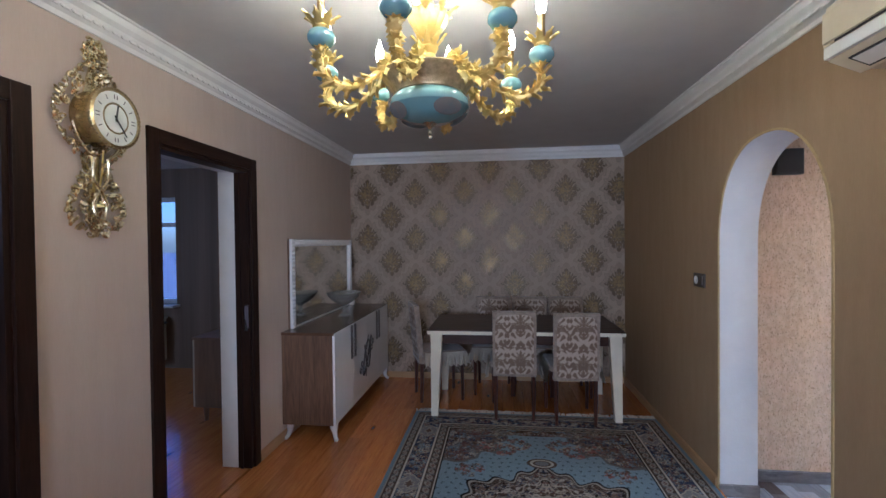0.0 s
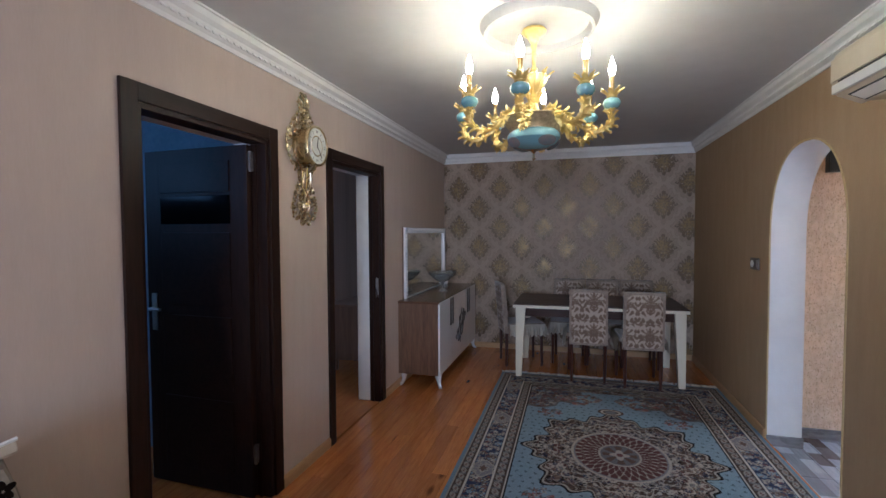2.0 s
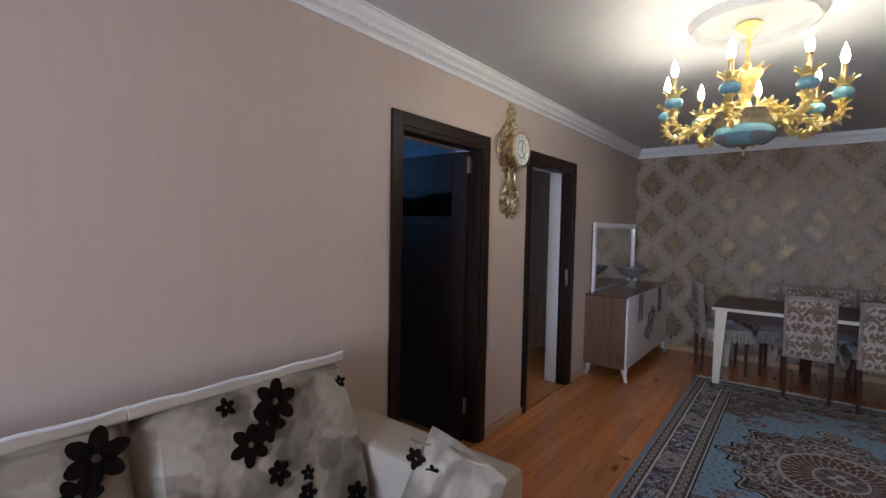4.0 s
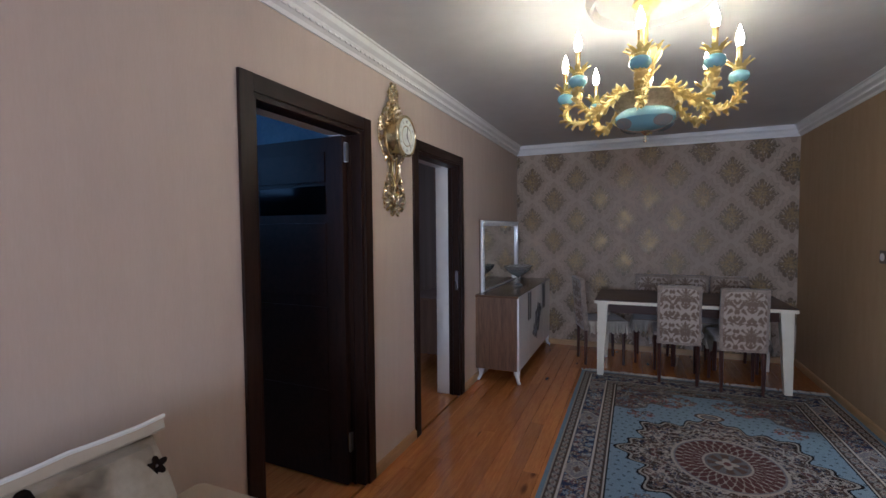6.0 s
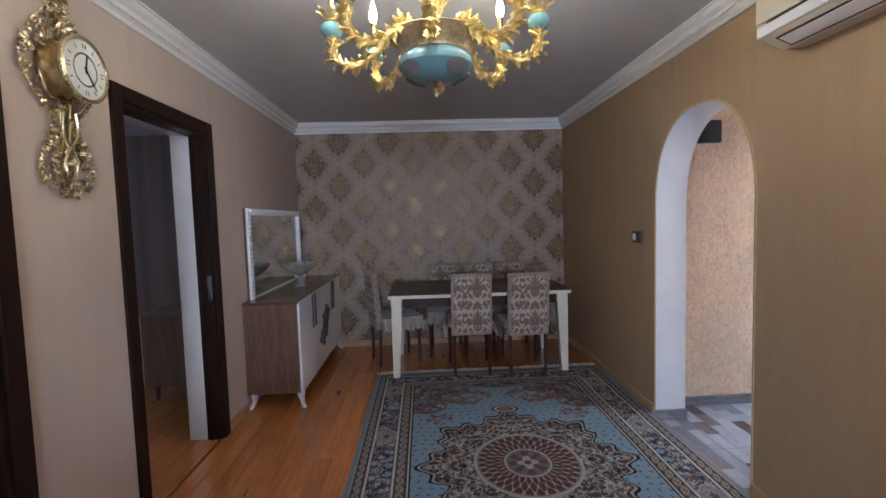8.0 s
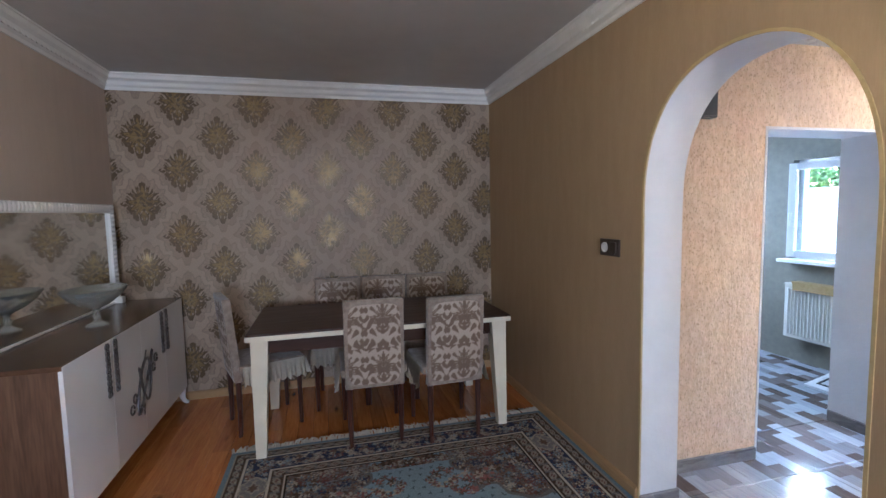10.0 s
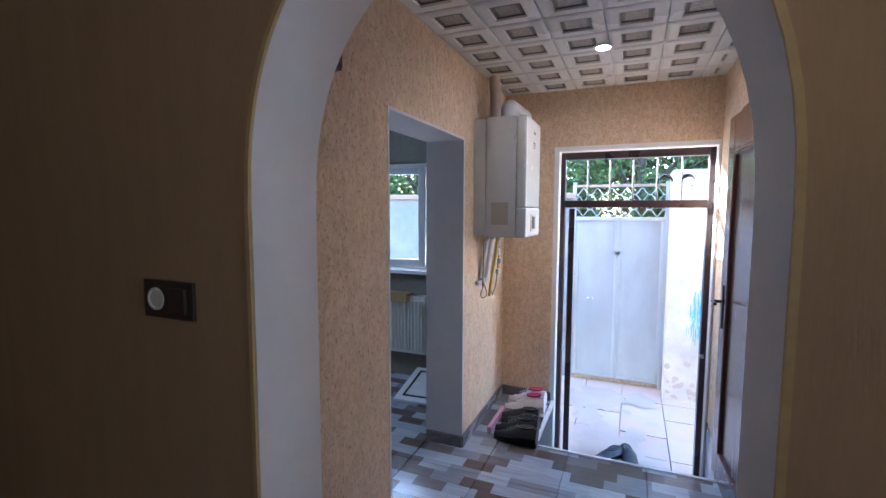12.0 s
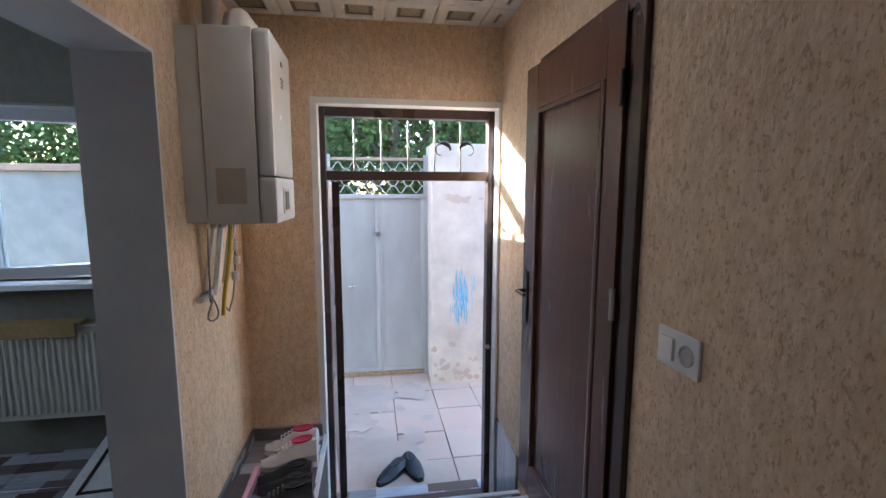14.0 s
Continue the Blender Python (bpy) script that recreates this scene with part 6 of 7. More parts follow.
for s_ in (1, -1):
    tube([(0.03, s_ * 0.118, 0.45), (0.034, s_ * 0.10, 0.39), (0.034, s_ * 0.062, 0.345), (0.036, s_ * 0.03, 0.325), (0.036, s_ * 0.038, 0.28), (0.034, s_ * 0.034, 0.235), (0.032, -s_ * 0.006, 0.19), (0.03, -s_ * 0.035, 0.14), (0.026, -s_ * 0.03, 0.10)], [0.004, 0.005, 0.0055, 0.0052, 0.0052, 0.005, 0.0048, 0.0045, 0.003], 7, own)
    tube([(0.028, s_ * 0.012, 0.16), (0.03, s_ * 0.028, 0.12), (0.028, s_ * 0.024, 0.08), (0.024, 0.0, 0.055)], [0.003, 0.0042, 0.0042, 0.0025], 6, own)
part("ribbon", own, M_BRASS, ck, "crossed polished brass ribbons", True)
part("chapter_ring", moved(lathe([(0.050, 0.1092), (0.054, 0.1102), (0.057, 0.1092)], 36, caps=False), turn_x), M_BRASS, dial, "", True)
for a, ln, w_ in ((radians(-10), 0.05, 0.0035), (radians(-143), 0.076, 0.0028)):
    b_ = box((0.1108, -w_, -0.012), (0.1122, w_, ln), 0.0005)
    moved(b_, Matrix.Translation((0, 0, 0.485)) @ DIALS @ Matrix.Rotation(a, 4, 'X'))
    part("hand", b_, M_BLACK, dial, "black clock hand")
own = tube([(0.02, 0.028, 0.36), (0.02, 0.022, 0.28), (0.02, 0.006, 0.20), (0.02, -0.012, 0.14)], 0.004, 6)
tube([(0.02, -0.028, 0.36), (0.02, -0.022, 0.28), (0.02, 0.0, 0.2)], 0.004, 6, own)
lathe([(0, -0.008), (0.022, -0.004), (0.022, 0.004), (0, 0.008)], 16, own, place=(0.022, 0, 0.13))
part("pendulum", own, M_GOLD, ck, "gold pendulum", True)

# ---- air conditioner ----
ac_ = thing("air_conditioner", (R, 0.97, 2.07), "cream wall-mounted air conditioner with a louvre flap", "air conditioner")
AP = [(0, 0.012), (-0.055, 0.012), (-0.085, 0.0), (-0.178, 0.040), (-0.19, 0.05), (-0.188, 0.075), (-0.2, 0.09), (-0.202, 0.17), (-0.19, 0.225), (-0.16, 0.25), (0, 0.262)]
own = prism(AP, "y", 0.0, 0.805)
part("body", own, M_ACWHITE, ac_, "", True)
part("front_panel", box((-0.208, 0.004, 0.098), (-0.198, 0.80, 0.20), 0.004), M_ACWHITE, ac_)
part("lip", box((-0.202, 0.002, 0.046), (-0.186, 0.803, 0.088), 0.006), M_PLASTIC, ac_, "white lower lip")
# Black strips put the shade of the panel gap and outlet slot into colour.
part("front_gap", box((-0.2022, 0.06, 0.0895), (-0.195, 0.75, 0.0965)), M_BLACK, ac_, "black strip standing in for shade in the gap under the panel")
part("flap", moved(box((-0.028, 0.07, -0.004), (0.028, 0.735, 0.002), 0.0015), Matrix.Translation((-0.132, 0, 0.018)) @ Matrix.Rotation(radians(23.3), 4, 'Y')), M_PLASTIC, ac_, "white louvre flap")
part("outlet", moved(box((-0.035, 0.06, -0.0025), (0.037, 0.745, 0.002)), Matrix.Translation((-0.132, 0, 0.019)) @ Matrix.Rotation(radians(23.3), 4, 'Y')), M_BLACK, ac_, "black sheet standing in for shade in the air outlet slot")
part("end_cap", box((-0.196, -0.004, 0.03), (-0.004, 0.0, 0.24), 0.0015), M_PLASTIC, ac_)

# ---- sofa ----
def pillow(w, h, t, bm=None, n=14, puff=0.5):
    """A stuffed cushion, w along y, h along z, t thick along x."""
    own = bmesh.new()
    grid = {}
    for s in (1, -1):
        for i in range(n + 1):
            for j in range(n + 1):
                u, v = 2 * i / n - 1, 2 * j / n - 1
                rim = abs(u) == 1 or abs(v) == 1
                if rim and s < 0:
                    grid[s, i, j] = grid[1, i, j]
                    continue
                d = (max(0, 1 - u ** 4) * max(0, 1 - v ** 4)) ** puff
                pinch = 1 - 0.05 * (abs(u) * abs(v)) ** 2
                grid[s, i, j] = own.verts.new((s * t / 2 * d, u * w / 2 * pinch, v * h / 2 * pinch))
        for i in range(n):
            for j in range(n):
                q = [grid[s, i, j], grid[s, i + 1, j], grid[s, i + 1, j + 1], grid[s, i, j + 1]]
                own.faces.new(q if s > 0 else q[::-1])
    return join(bm, own)


sf = thing("sofa", (L + 0.03, -0.70, 0), "cream leatherette sofa with black-flowered velvet back cushions", "sofa")
SL = 1.01
part("base", box((0.04, -SL + 0.02, 0.06), (0.88, SL - 0.02, 0.28), 0.02), M_SOFA, sf, "", True)
for s in (1, -1):
    y0, y1 = sorted((s * SL, s * (SL - 0.25)))
    own = box((0.02, y0, 0.05), (0.91, y1, 0.62), 0.045, seg=4)
    part("armrest", own, M_SOFA, sf, "cream leatherette armrest", True)
part("back_frame", box((0.0, -SL + 0.2, 0.05), (0.13, SL - 0.2, 0.68), 0.03, seg=3), M_SOFA, sf, "", True)
for k in range(2):
    part("seat_cushion", box((0.16, -0.755 + k * 0.757, 0.28), (0.90, -0.003 + k * 0.757, 0.44), 0.04, seg=4), M_FLORAL, sf, "", True)
bcs = []
for k in range(2):
    own = pillow(0.78, 0.60, 0.22, puff=0.22)
    bc = part("back_cushion", own, M_FLORAL, sf, "beige watercolour velvet with black flowers", True)
    bc.matrix_basis = Matrix.Translation((0.25, -0.375 + k * 0.765, 0.645)) @ Matrix.Rotation(radians(-22), 4, 'Y')
    bcs.append(bc)
    part("top_band", box((-0.105, -0.385, 0.275), (0.05, 0.385, 0.312), 0.014, seg=3), M_SOFA, bc, "cream piped top band", True)
    part("piping", tube([(0.05, -0.385 + 0.077 * q, 0.309 + 0.003 * math.sin(q * 2)) for q in range(11)], 0.006, 6), M_PLASTIC, bc, "white piping", True)


def flower(y, z, r, x, parent, petals=6, spin=0.0):
    own = bmesh.new()
    for k in range(petals):
        a = spin + 2 * math.pi * k / petals
        d = Vector((0, math.cos(a), math.sin(a)))
        s_ = Vector((0, -d.z, d.y))
        tip = r * (1.0 + 0.08 * math.sin(7 * a + 40 * y))
        ring = [Vector((x, y, z)) + d * (tip * (0.56 + 0.44 * math.copysign(abs(math.cos(q)) ** 0.7, math.cos(q)))) + s_ * r * 0.30 * math.sin(q) * (1 - 0.25 * math.cos(q)) for q in [j * math.pi / 5 for j in range(10)]]
        lo, hi = [own.verts.new(c) for c in ring], [own.verts.new(c + Vector((0.003, 0, 0))) for c in ring]
        own.faces.new(hi)
        own.faces.new(lo[::-1])
        for j in range(10):
            own.faces.new((lo[j], lo[(j + 1) % 10], hi[(j + 1) % 10], hi[j]))
    part("flower", own, M_FLOWER, parent, "black appliqué flower", True)


b1 = bcs[1]
for y, z, r, n, sp in ((0.015, 0.205, 0.078, 6, 0.2), (-0.022, 0.145, 0.062, 5, 0.9), (-0.09, 0.10, 0.066, 6, 0.25), (-0.02, -0.014, 0.042, 6, 0.5), (0.08, -0.055, 0.027, 5, 0.1), (-0.145, 0.232, 0.032, 5, 0.5), (0.305, 0.20, 0.028, 5, 0.3), (0.062, -0.115, 0.036, 6, 0.9), (-0.27, -0.12, 0.06, 6, 0.3), (0.25, -0.2, 0.05, 6, 0.1)):
    flower(y, z, r, 0.1125 if abs(y) < 0.3 else 0.092, b1, n, sp)
for y, z, r, n, sp in ((0.285, 0.205, 0.075, 6, 0.3), (0.24, 0.13, 0.055, 6, 0.0), (-0.2, 0.1, 0.09, 7, 0.1), (-0.05, -0.1, 0.06, 6, 0.8), (0.08, 0.0, 0.05, 6, 0.0)):
    flower(y, z, r, 0.1125 if abs(y) < 0.3 else 0.09, bcs[0], n, sp)
cu = thing("throw_cushion", (-0.73, -0.035, 0.62), "small beige throw cushion with a black flower against the armrest", "cushion", turn=-86)
own = pillow(0.31, 0.36, 0.13)
moved(own, Matrix.Rotation(radians(-14), 4, 'Y') @ Matrix.Rotation(radians(-16), 4, 'X'))
pc = part("cover", own, M_FLORAL, cu, "", True)
flower(-0.10, 0.12, 0.04, 0.030, pc, 6, 0.2)
flower(-0.03, 0.10, 0.026, 0.036, pc, 5, 0.6)
flower(0.02, -0.05, 0.055, 0.056, pc, 6, 0.1)
part("piping", tube([(0.012 * math.sin(q), -0.145 + 0.029 * q, 0.168 - 0.01 * abs(q - 5) / 5) for q in range(11)], 0.004, 6), M_FLORAL, pc)

# ---- hall things ----
bo = thing("gas_boiler", (3.45, 2.85, 1.282), "white wall-hung gas boiler with pipes below and a flue", "boiler")
part("casing", box((0, 0.055, 0), (0.42, 0.248, 0.75), 0.006, seg=2), M_BOILER, bo, "", True)
part("back_frame", box((0.004, 0.251, 0.006), (0.416, 0.33, 0.744), 0.004), M_BOILER, bo, "", True)
part("front_cover", box((0.0, -0.012, 0.19), (0.42, 0.053, 0.75), 0.022, seg=4), M_BOILER, bo, "", True)
part("control_panel", box((0.0, -0.014, 0.0), (0.42, 0.053, 0.186), 0.018, seg=4), M_PLASTIC, bo, "", True)
part("display_frame", box((0.13, -0.0165, 0.035), (0.29, -0.0125, 0.145), 0.001), M_ACWHITE, bo, "cream display surround")
part("display", box((0.17, -0.0185, 0.05), (0.25, -0.013, 0.13), 0.001), M_BLACK, bo, "dark display")
own = box((0.20, -0.0145, 0.66), (0.24, -0.0118, 0.675), bm=box((0.19, -0.0145, 0.60), (0.25, -0.0118, 0.607), bm=box((0.19, -0.0145, 0.585), (0.25, -0.0118, 0.591), bm=box((0.19, -0.0145, 0.57), (0.235, -0.0118, 0.576)))))
part("lettering", own, M_BLACK, bo, "dark lettering bars")
part("data_sticker", box((-0.0015, 0.10, 0.08), (0.001, 0.21, 0.22)), mat("beige_sticker", (0.55, 0.50, 0.40), (0.5, 0.45, 0.36), 0.6), bo, "faded beige data sticker")
own = tube([(0.23, 0.17, 0.745), (0.23, 0.17, 0.80), (0.245, 0.17, 0.845), (0.29, 0.17, 0.865), (0.74, 0.17, 0.88)], 0.05, 20)
part("flue", own, M_PLASTIC, bo, "white flue pipe", True)
part("air_pipe", tube([(0.10, 0.22, 0.745), (0.10, 0.22, 0.90), (0.10, 0.23, 1.02)], 0.035, 14), M_CEMENT, bo, "dull beige air pipe", True)
part("flue_collar", lathe([(0.06, 0.74), (0.062, 0.76), (0.055, 0.765)], 20, place=(0.23, 0.17, 0)), M_PLASTIC, bo, "", True)
for x, y, m, r, ln, bow in ((0.13, 0.27, M_PLASTIC, 0.010, 0.31, 0.004), (0.175, 0.25, M_PLASTIC, 0.014, 0.33, -0.006), (0.215, 0.26, M_PLASTIC, 0.010, 0.31, 0.008), (0.26, 0.24, M_YELLOW, 0.010, 0.44, 0.02), (0.30, 0.25, M_PLASTIC, 0.008, 0.30, -0.004), (0.335, 0.24, M_STEEL, 0.007, 0.26, 0.006)):
    pts = [(x + bow * math.sin(q * 0.9), y + 0.05 * q / 6, 0.01 - ln * q / 6) for q in range(7)]
    part("pipe", tube(pts, r, 8), m, bo, "yellow gas hose" if m is M_YELLOW else "", True)
    part("pipe_nut", lathe([(r, 0), (r * 1.5, 0), (r * 1.5, 0.022), (r, 0.022)], 6, place=(x, y, -0.024)), M_STEEL, bo)
own = tube([(0.03, 0.31, -0.31), (0.24, 0.31, -0.31)], 0.014, 10)
for x in (0.13, 0.175, 0.215):
    lathe([(0.0, -0.018), (0.017, -0.014), (0.017, 0.014), (0.0, 0.018)], 8, own, place=(x, 0.305, -0.30))
part("manifold", own, M_STEEL, bo, "steel pipe manifold", True)
for pts in ([(0.10 + 0.045 * math.cos(a), 0.285 + 0.01 * math.sin(2 * a), -0.36 + 0.055 * math.sin(a)) for a in [1.7 + q * 0.42 for q in range(14)]],
            [(0.11, 0.29, -0.02), (0.085, 0.285, -0.14), (0.08, 0.285, -0.26), (0.075, 0.285, -0.33)],
            [(0.35, 0.25, -0.02), (0.36, 0.26, -0.16), (0.375, 0.27, -0.28), (0.36, 0.28, -0.38), (0.31, 0.285, -0.43), (0.27, 0.285, -0.40)]):
    part("cable", tube(pts, 0.0038, 6), M_SKIRT, bo, "thin grey cable", True)
for x, z in ((0.30, -0.12), (0.335, -0.19), (0.30, -0.26)):
    part("tap", lathe([(0.006, -0.022), (0.016, -0.018), (0.016, 0.018), (0.006, 0.022)], 10, place=(x, 0.245, z)), M_PLASTIC, bo, "white valve", True)

bx_ = thing("junction_box", (1.805, HY1, 1.91), "black electrical box high on the hall wall", "electrical box")
part("housing", box((0, -0.05, 0), (0.16, 0, 0.16), 0.006), M_BLACK, bx_)
part("lid", box((0.008, -0.056, 0.008), (0.152, -0.05, 0.152), 0.003), M_BLACK, bx_)


def shoe(place, turn, upper, sole, label, length=0.26, high=0.09, lining=None, laces=None, group=""):
    """A shoe with the toe along +x."""
    s = thing("shoe", place, label, "shoe", group, turn)
    def body(scale, z0, top):
        own = bmesh.new()
        rows = []
        n = 12
        for k in range(n + 1):
            t = k / n
            wd = length * 0.18 * (0.72 + 0.5 * math.sin(math.pi * (t * 0.8 + 0.18)) - 0.35 * max(0, t - 0.82) / 0.18) * scale
            hh = top * (1.0 - 0.55 * min(1, max(0, (t - 0.35) / 0.4))) if top > 0.03 else top
            if t > 0.9:
                hh *= 0.75
            ring = []
            for j in range(10):
                a = 2 * math.pi * j / 10
                ring.append(own.verts.new(((t - 0.5) * length * (1 if scale <= 1 else 1.03), wd * math.cos(a) * (0.8 if math.sin(a) > 0.5 else 1), z0 + hh * (0.5 + 0.5 * math.sin(a)))))
            rows.append(ring)
        for a, b in zip(rows, rows[1:]):
            for j in range(10):
                own.faces.new((a[j], a[(j + 1) % 10], b[(j + 1) % 10], b[j]))
        own.faces.new(rows[0][::-1])
        own.faces.new(rows[-1])
        return own
    part("upper", body(1.0, 0.014, high), upper, s, "", True)
    part("sole", body(1.06, 0.0, 0.026), sole, s, "", True)
    # Flat disc over the opening; in black it stands in for the opening's shade.
    if lining is not None:
        part("lining", moved(lathe([(0.0, 0.0), (0.9, 0.0), (1.0, 0.35), (0.82, 0.28), (0.0, 0.16)], 14), Matrix.Translation((-length * 0.24, 0, high + (0.012 if lining is M_RED else 0.003))) @ Matrix.Rotation(radians(6), 4, 'Y') @ Matrix.Diagonal((length * 0.20, length * 0.12, 0.03, 1))), lining, s, "flat disc for the lining and the dark opening", True)
    if laces is not None:
        own = bmesh.new()
        for k in range(4):
            x = -0.01 + k * 0.02
            z = high * (1.02 - 0.09 * k) + 0.006
            tube([(x, -0.024, z - 0.012), (x + 0.006, 0, z + 0.003), (x, 0.024, z - 0.012)], 0.0035, 5, own)
        part("laces", own, laces, s, "shoe laces", True)
    return s


shoe((4.03, 2.93, HZ), 84, M_SHOE_W, M_SHOE_W, "white sneaker with crimson lining", 0.285, 0.13, M_RED, M_PLASTIC, "shoes on the ledge")
shoe((3.90, 2.92, HZ), 95, M_SHOE_W, M_SHOE_W, "white sneaker with crimson lining and grey laces", 0.285, 0.13, M_RED, M_PLASTIC, "shoes on the ledge")
for x, y, a in ((3.77, 2.92, 92), (3.68, 2.90, 85)):
    shoe((x, y, HZ), a, M_SHOE_B, M_BLACK, "black leather flat shoe", 0.26, 0.085, M_BLACK, None, "shoes on the ledge")
for x, y, a in ((3.57, 2.90, 96), (3.46, 2.88, 88)):
    shoe((x, y, HZ), a, M_SHOE_B, M_BLACK, "black laced shoe with dull buckle", 0.28, 0.105, M_BLACK, M_SILVER, "shoes on the ledge")
tr = thing("shoe_tray", (3.50, 3.06, HZ), "pink plastic strip tray beside the shoes", "tray")
part("rim", box((0, 0, 0.0), (0.36, 0.025, 0.045), 0.006), M_PINK, tr)
shoe((4.70, 2.36, GZ + 0.004), 138, M_SHOE_N, M_SHOE_N, "charcoal rubber slip-on shoe on the courtyard slabs", 0.28, 0.075, M_BLACK, None, "slip-on shoes")
shoe((4.74, 2.185, GZ + 0.004), 196, M_SHOE_N, M_SHOE_N, "charcoal rubber slip-on shoe on the courtyard slabs", 0.28, 0.075, M_BLACK, None, "slip-on shoes")

# ---- courtyard ----
own = bmesh.new()
for x0, y0, x1, y1 in ((4.2, -120, 160, 120), (-160, -120, 4.2, -10), (-160, 10, 4.2, 120), (-160, -10, -8, 10)):
    own.faces.new([own.verts.new(c) for c in ((x0, y0, GZ - 0.03), (x1, y0, GZ - 0.03), (x1, y1, GZ - 0.03), (x0, y1, GZ - 0.03))])
setting("ground", own, M_CEMENT, "bare cement and earth ground outside", "ground")
# Unseen slab, added to stop daylight leaking in above the hall ceiling.
setting("roof_hall", box((RO - 0.02, HY0 - 0.15, HH + 0.1), (HX + 0.5, 5.85, HH + 0.25)), M_CONCRETE, "unseen slab added over the hall to keep daylight out", "roof")

GX = 6.61
PX = 6.27
own = box((PX, 0.2, GZ - 0.03), (PX + 0.5, 1.845, 1.90), 0.02, seg=3)
pil = setting("wall_pillar", own, M_LIME, "limewashed gate pillar and wall with a blue paint splash", "wall")
rn = random.Random(21)
own = bmesh.new()
for k in range(95):
    y = 1.52 + rn.gauss(0, 0.055)
    z = rn.gauss(0.29, 0.12) - 0.5 * abs(y - 1.52)
    ln = 0.02 + rn.random() ** 2 * 0.16
    wd_ = rn.uniform(0.002, 0.007)
    own.faces.new([own.verts.new((PX - 0.0015 - k * 0.00001, y + a, z + b)) for a, b in ((-wd_, -ln / 2), (wd_ * 0.4, -ln / 2 - 0.02), (wd_, ln / 2), (-wd_ * 0.6, ln / 2 + 0.02))])
part("paint_splash", own, M_BLUEPAINT, pil, "splash of blue paint")
own = bmesh.new()
for k in range(26):
    a = rn.uniform(0, 6.28)
    cy_, cz_ = 1.55 + rn.gauss(0, 0.09), 1.33 + rn.gauss(0, 0.02)
    r_ = rn.uniform(0.012, 0.04)
    own.faces.new([own.verts.new((PX - 0.0015 - k * 0.00001, cy_ + r_ * 1.6 * math.cos(q) * rn.uniform(0.6, 1), cz_ + r_ * 0.6 * math.sin(q))) for q in [j * 6.28 / 7 for j in range(7)]])
for k in range(40):
    cy_, cz_ = rn.uniform(1.2, 1.82), GZ + 0.04 + abs(rn.gauss(0, 0.16))
    r_ = rn.uniform(0.01, 0.05)
    own.faces.new([own.verts.new((PX - 0.002 - k * 0.00001, cy_ + r_ * math.cos(q) * rn.uniform(0.5, 1), cz_ + r_ * 0.8 * math.sin(q) * rn.uniform(0.6, 1))) for q in [j * 6.28 / 9 for j in range(9)]])
part("chipped_plaster", own, M_CEMENT, pil, "worn bare plaster patches")
own = box((GX, 2.92, GZ - 0.03), (GX + 0.2, 8.5, 1.60), 0.01)
cw2 = setting("wall_courtyard", own, M_CONCRETE, "grey rendered courtyard wall with terracotta coping", "wall")
part("coping", box((GX - 0.05, 2.9, 1.60), (GX + 0.25, 8.5, 1.67), 0.012), M_TERRA, cw2, "terracotta coping")
gt = thing("metal_gate", (GX, 1.87, GZ), "pale grey sheet metal double gate with scrollwork above", "gate")
for k in range(2):
    y0 = 0.02 + k * 0.505
    lf_ = part("gate_leaf", box((0.0, y0, -0.02), (0.025, y0 + 0.504, 2.03), 0.0), M_GATE, gt, "painted sheet metal leaf")
    part("stile", box((-0.012, y0, 0.06), (0.0, y0 + 0.035, 2.03), 0.003), M_GATE, lf_)
    part("stile", box((-0.012, y0 + 0.465, 0.06), (0.0, y0 + 0.50, 2.03), 0.003), M_GATE, lf_)
    part("rail", box((-0.011, y0 + 0.035, 0.06), (0.0, y0 + 0.465, 0.10), 0.003), M_GATE, lf_)
part("bottom_rail", box((-0.016, 0.02, 0.004), (0.03, 1.03, 0.05), 0.004), mat("rusty_rail_paint", (0.36, 0.27, 0.18), (0.22, 0.13, 0.07), 0.8, scale=25), gt, "rust-stained bottom rail")
part("head_rail", box((-0.03, 0, 2.03), (0.04, 1.03, 2.075), 0.004), M_GATE, gt)
part("gate_post", box((-0.02, -0.022, 0), (0.05, 0.018, 2.5), 0.004), M_GATE, gt)
part("gate_post", box((-0.02, 1.03, 0), (0.05, 1.07, 2.5), 0.004), M_GATE, gt)
part("head_rail", box((-0.02, 0.018, 2.44), (0.04, 1.03, 2.47), 0.004), M_TERRA, gt, "rusty upper rail")
part("handle", tube([(-0.012, 0.86, 1.06), (-0.05, 0.86, 1.06), (-0.05, 0.80, 1.06), (-0.012, 0.80, 1.06)], 0.008, 6), M_STEEL, gt, "", True)
part("bolt", box((-0.03, 0.50, 1.62), (-0.01, 0.56, 1.66), 0.003), M_STEEL, gt)
for row in range(2):
    for s_ in (1, -1):
        pts = [(0.01 + 0.006 * s_, 0.02 + q * 1.01 / 48, 2.165 + row * 0.18 + s_ * 0.08 * math.sin(q * math.pi / 8) ** 3) for q in range(49)]
        part("scroll", tube(pts, 0.0055, 5), M_GATE, gt, "", True)

# paving slabs
own = bmesh.new()
for k in range(26):
    cx_, cy_ = rn.uniform(4.6, 6.3), rn.uniform(1.95, 3.0)
    r_ = rn.uniform(0.05, 0.30)
    own.faces.new([own.verts.new((cx_ + r_ * rn.uniform(0.6, 1.1) * math.cos(q), cy_ + r_ * rn.uniform(0.5, 0.9) * math.sin(q), GZ + 0.0045 + k * 0.0002)) for q in [j * 6.2832 / 18 for j in range(18)]])
setting("cement_patch", own, M_CEMENT, "pale cement smeared over the paving", "paving")


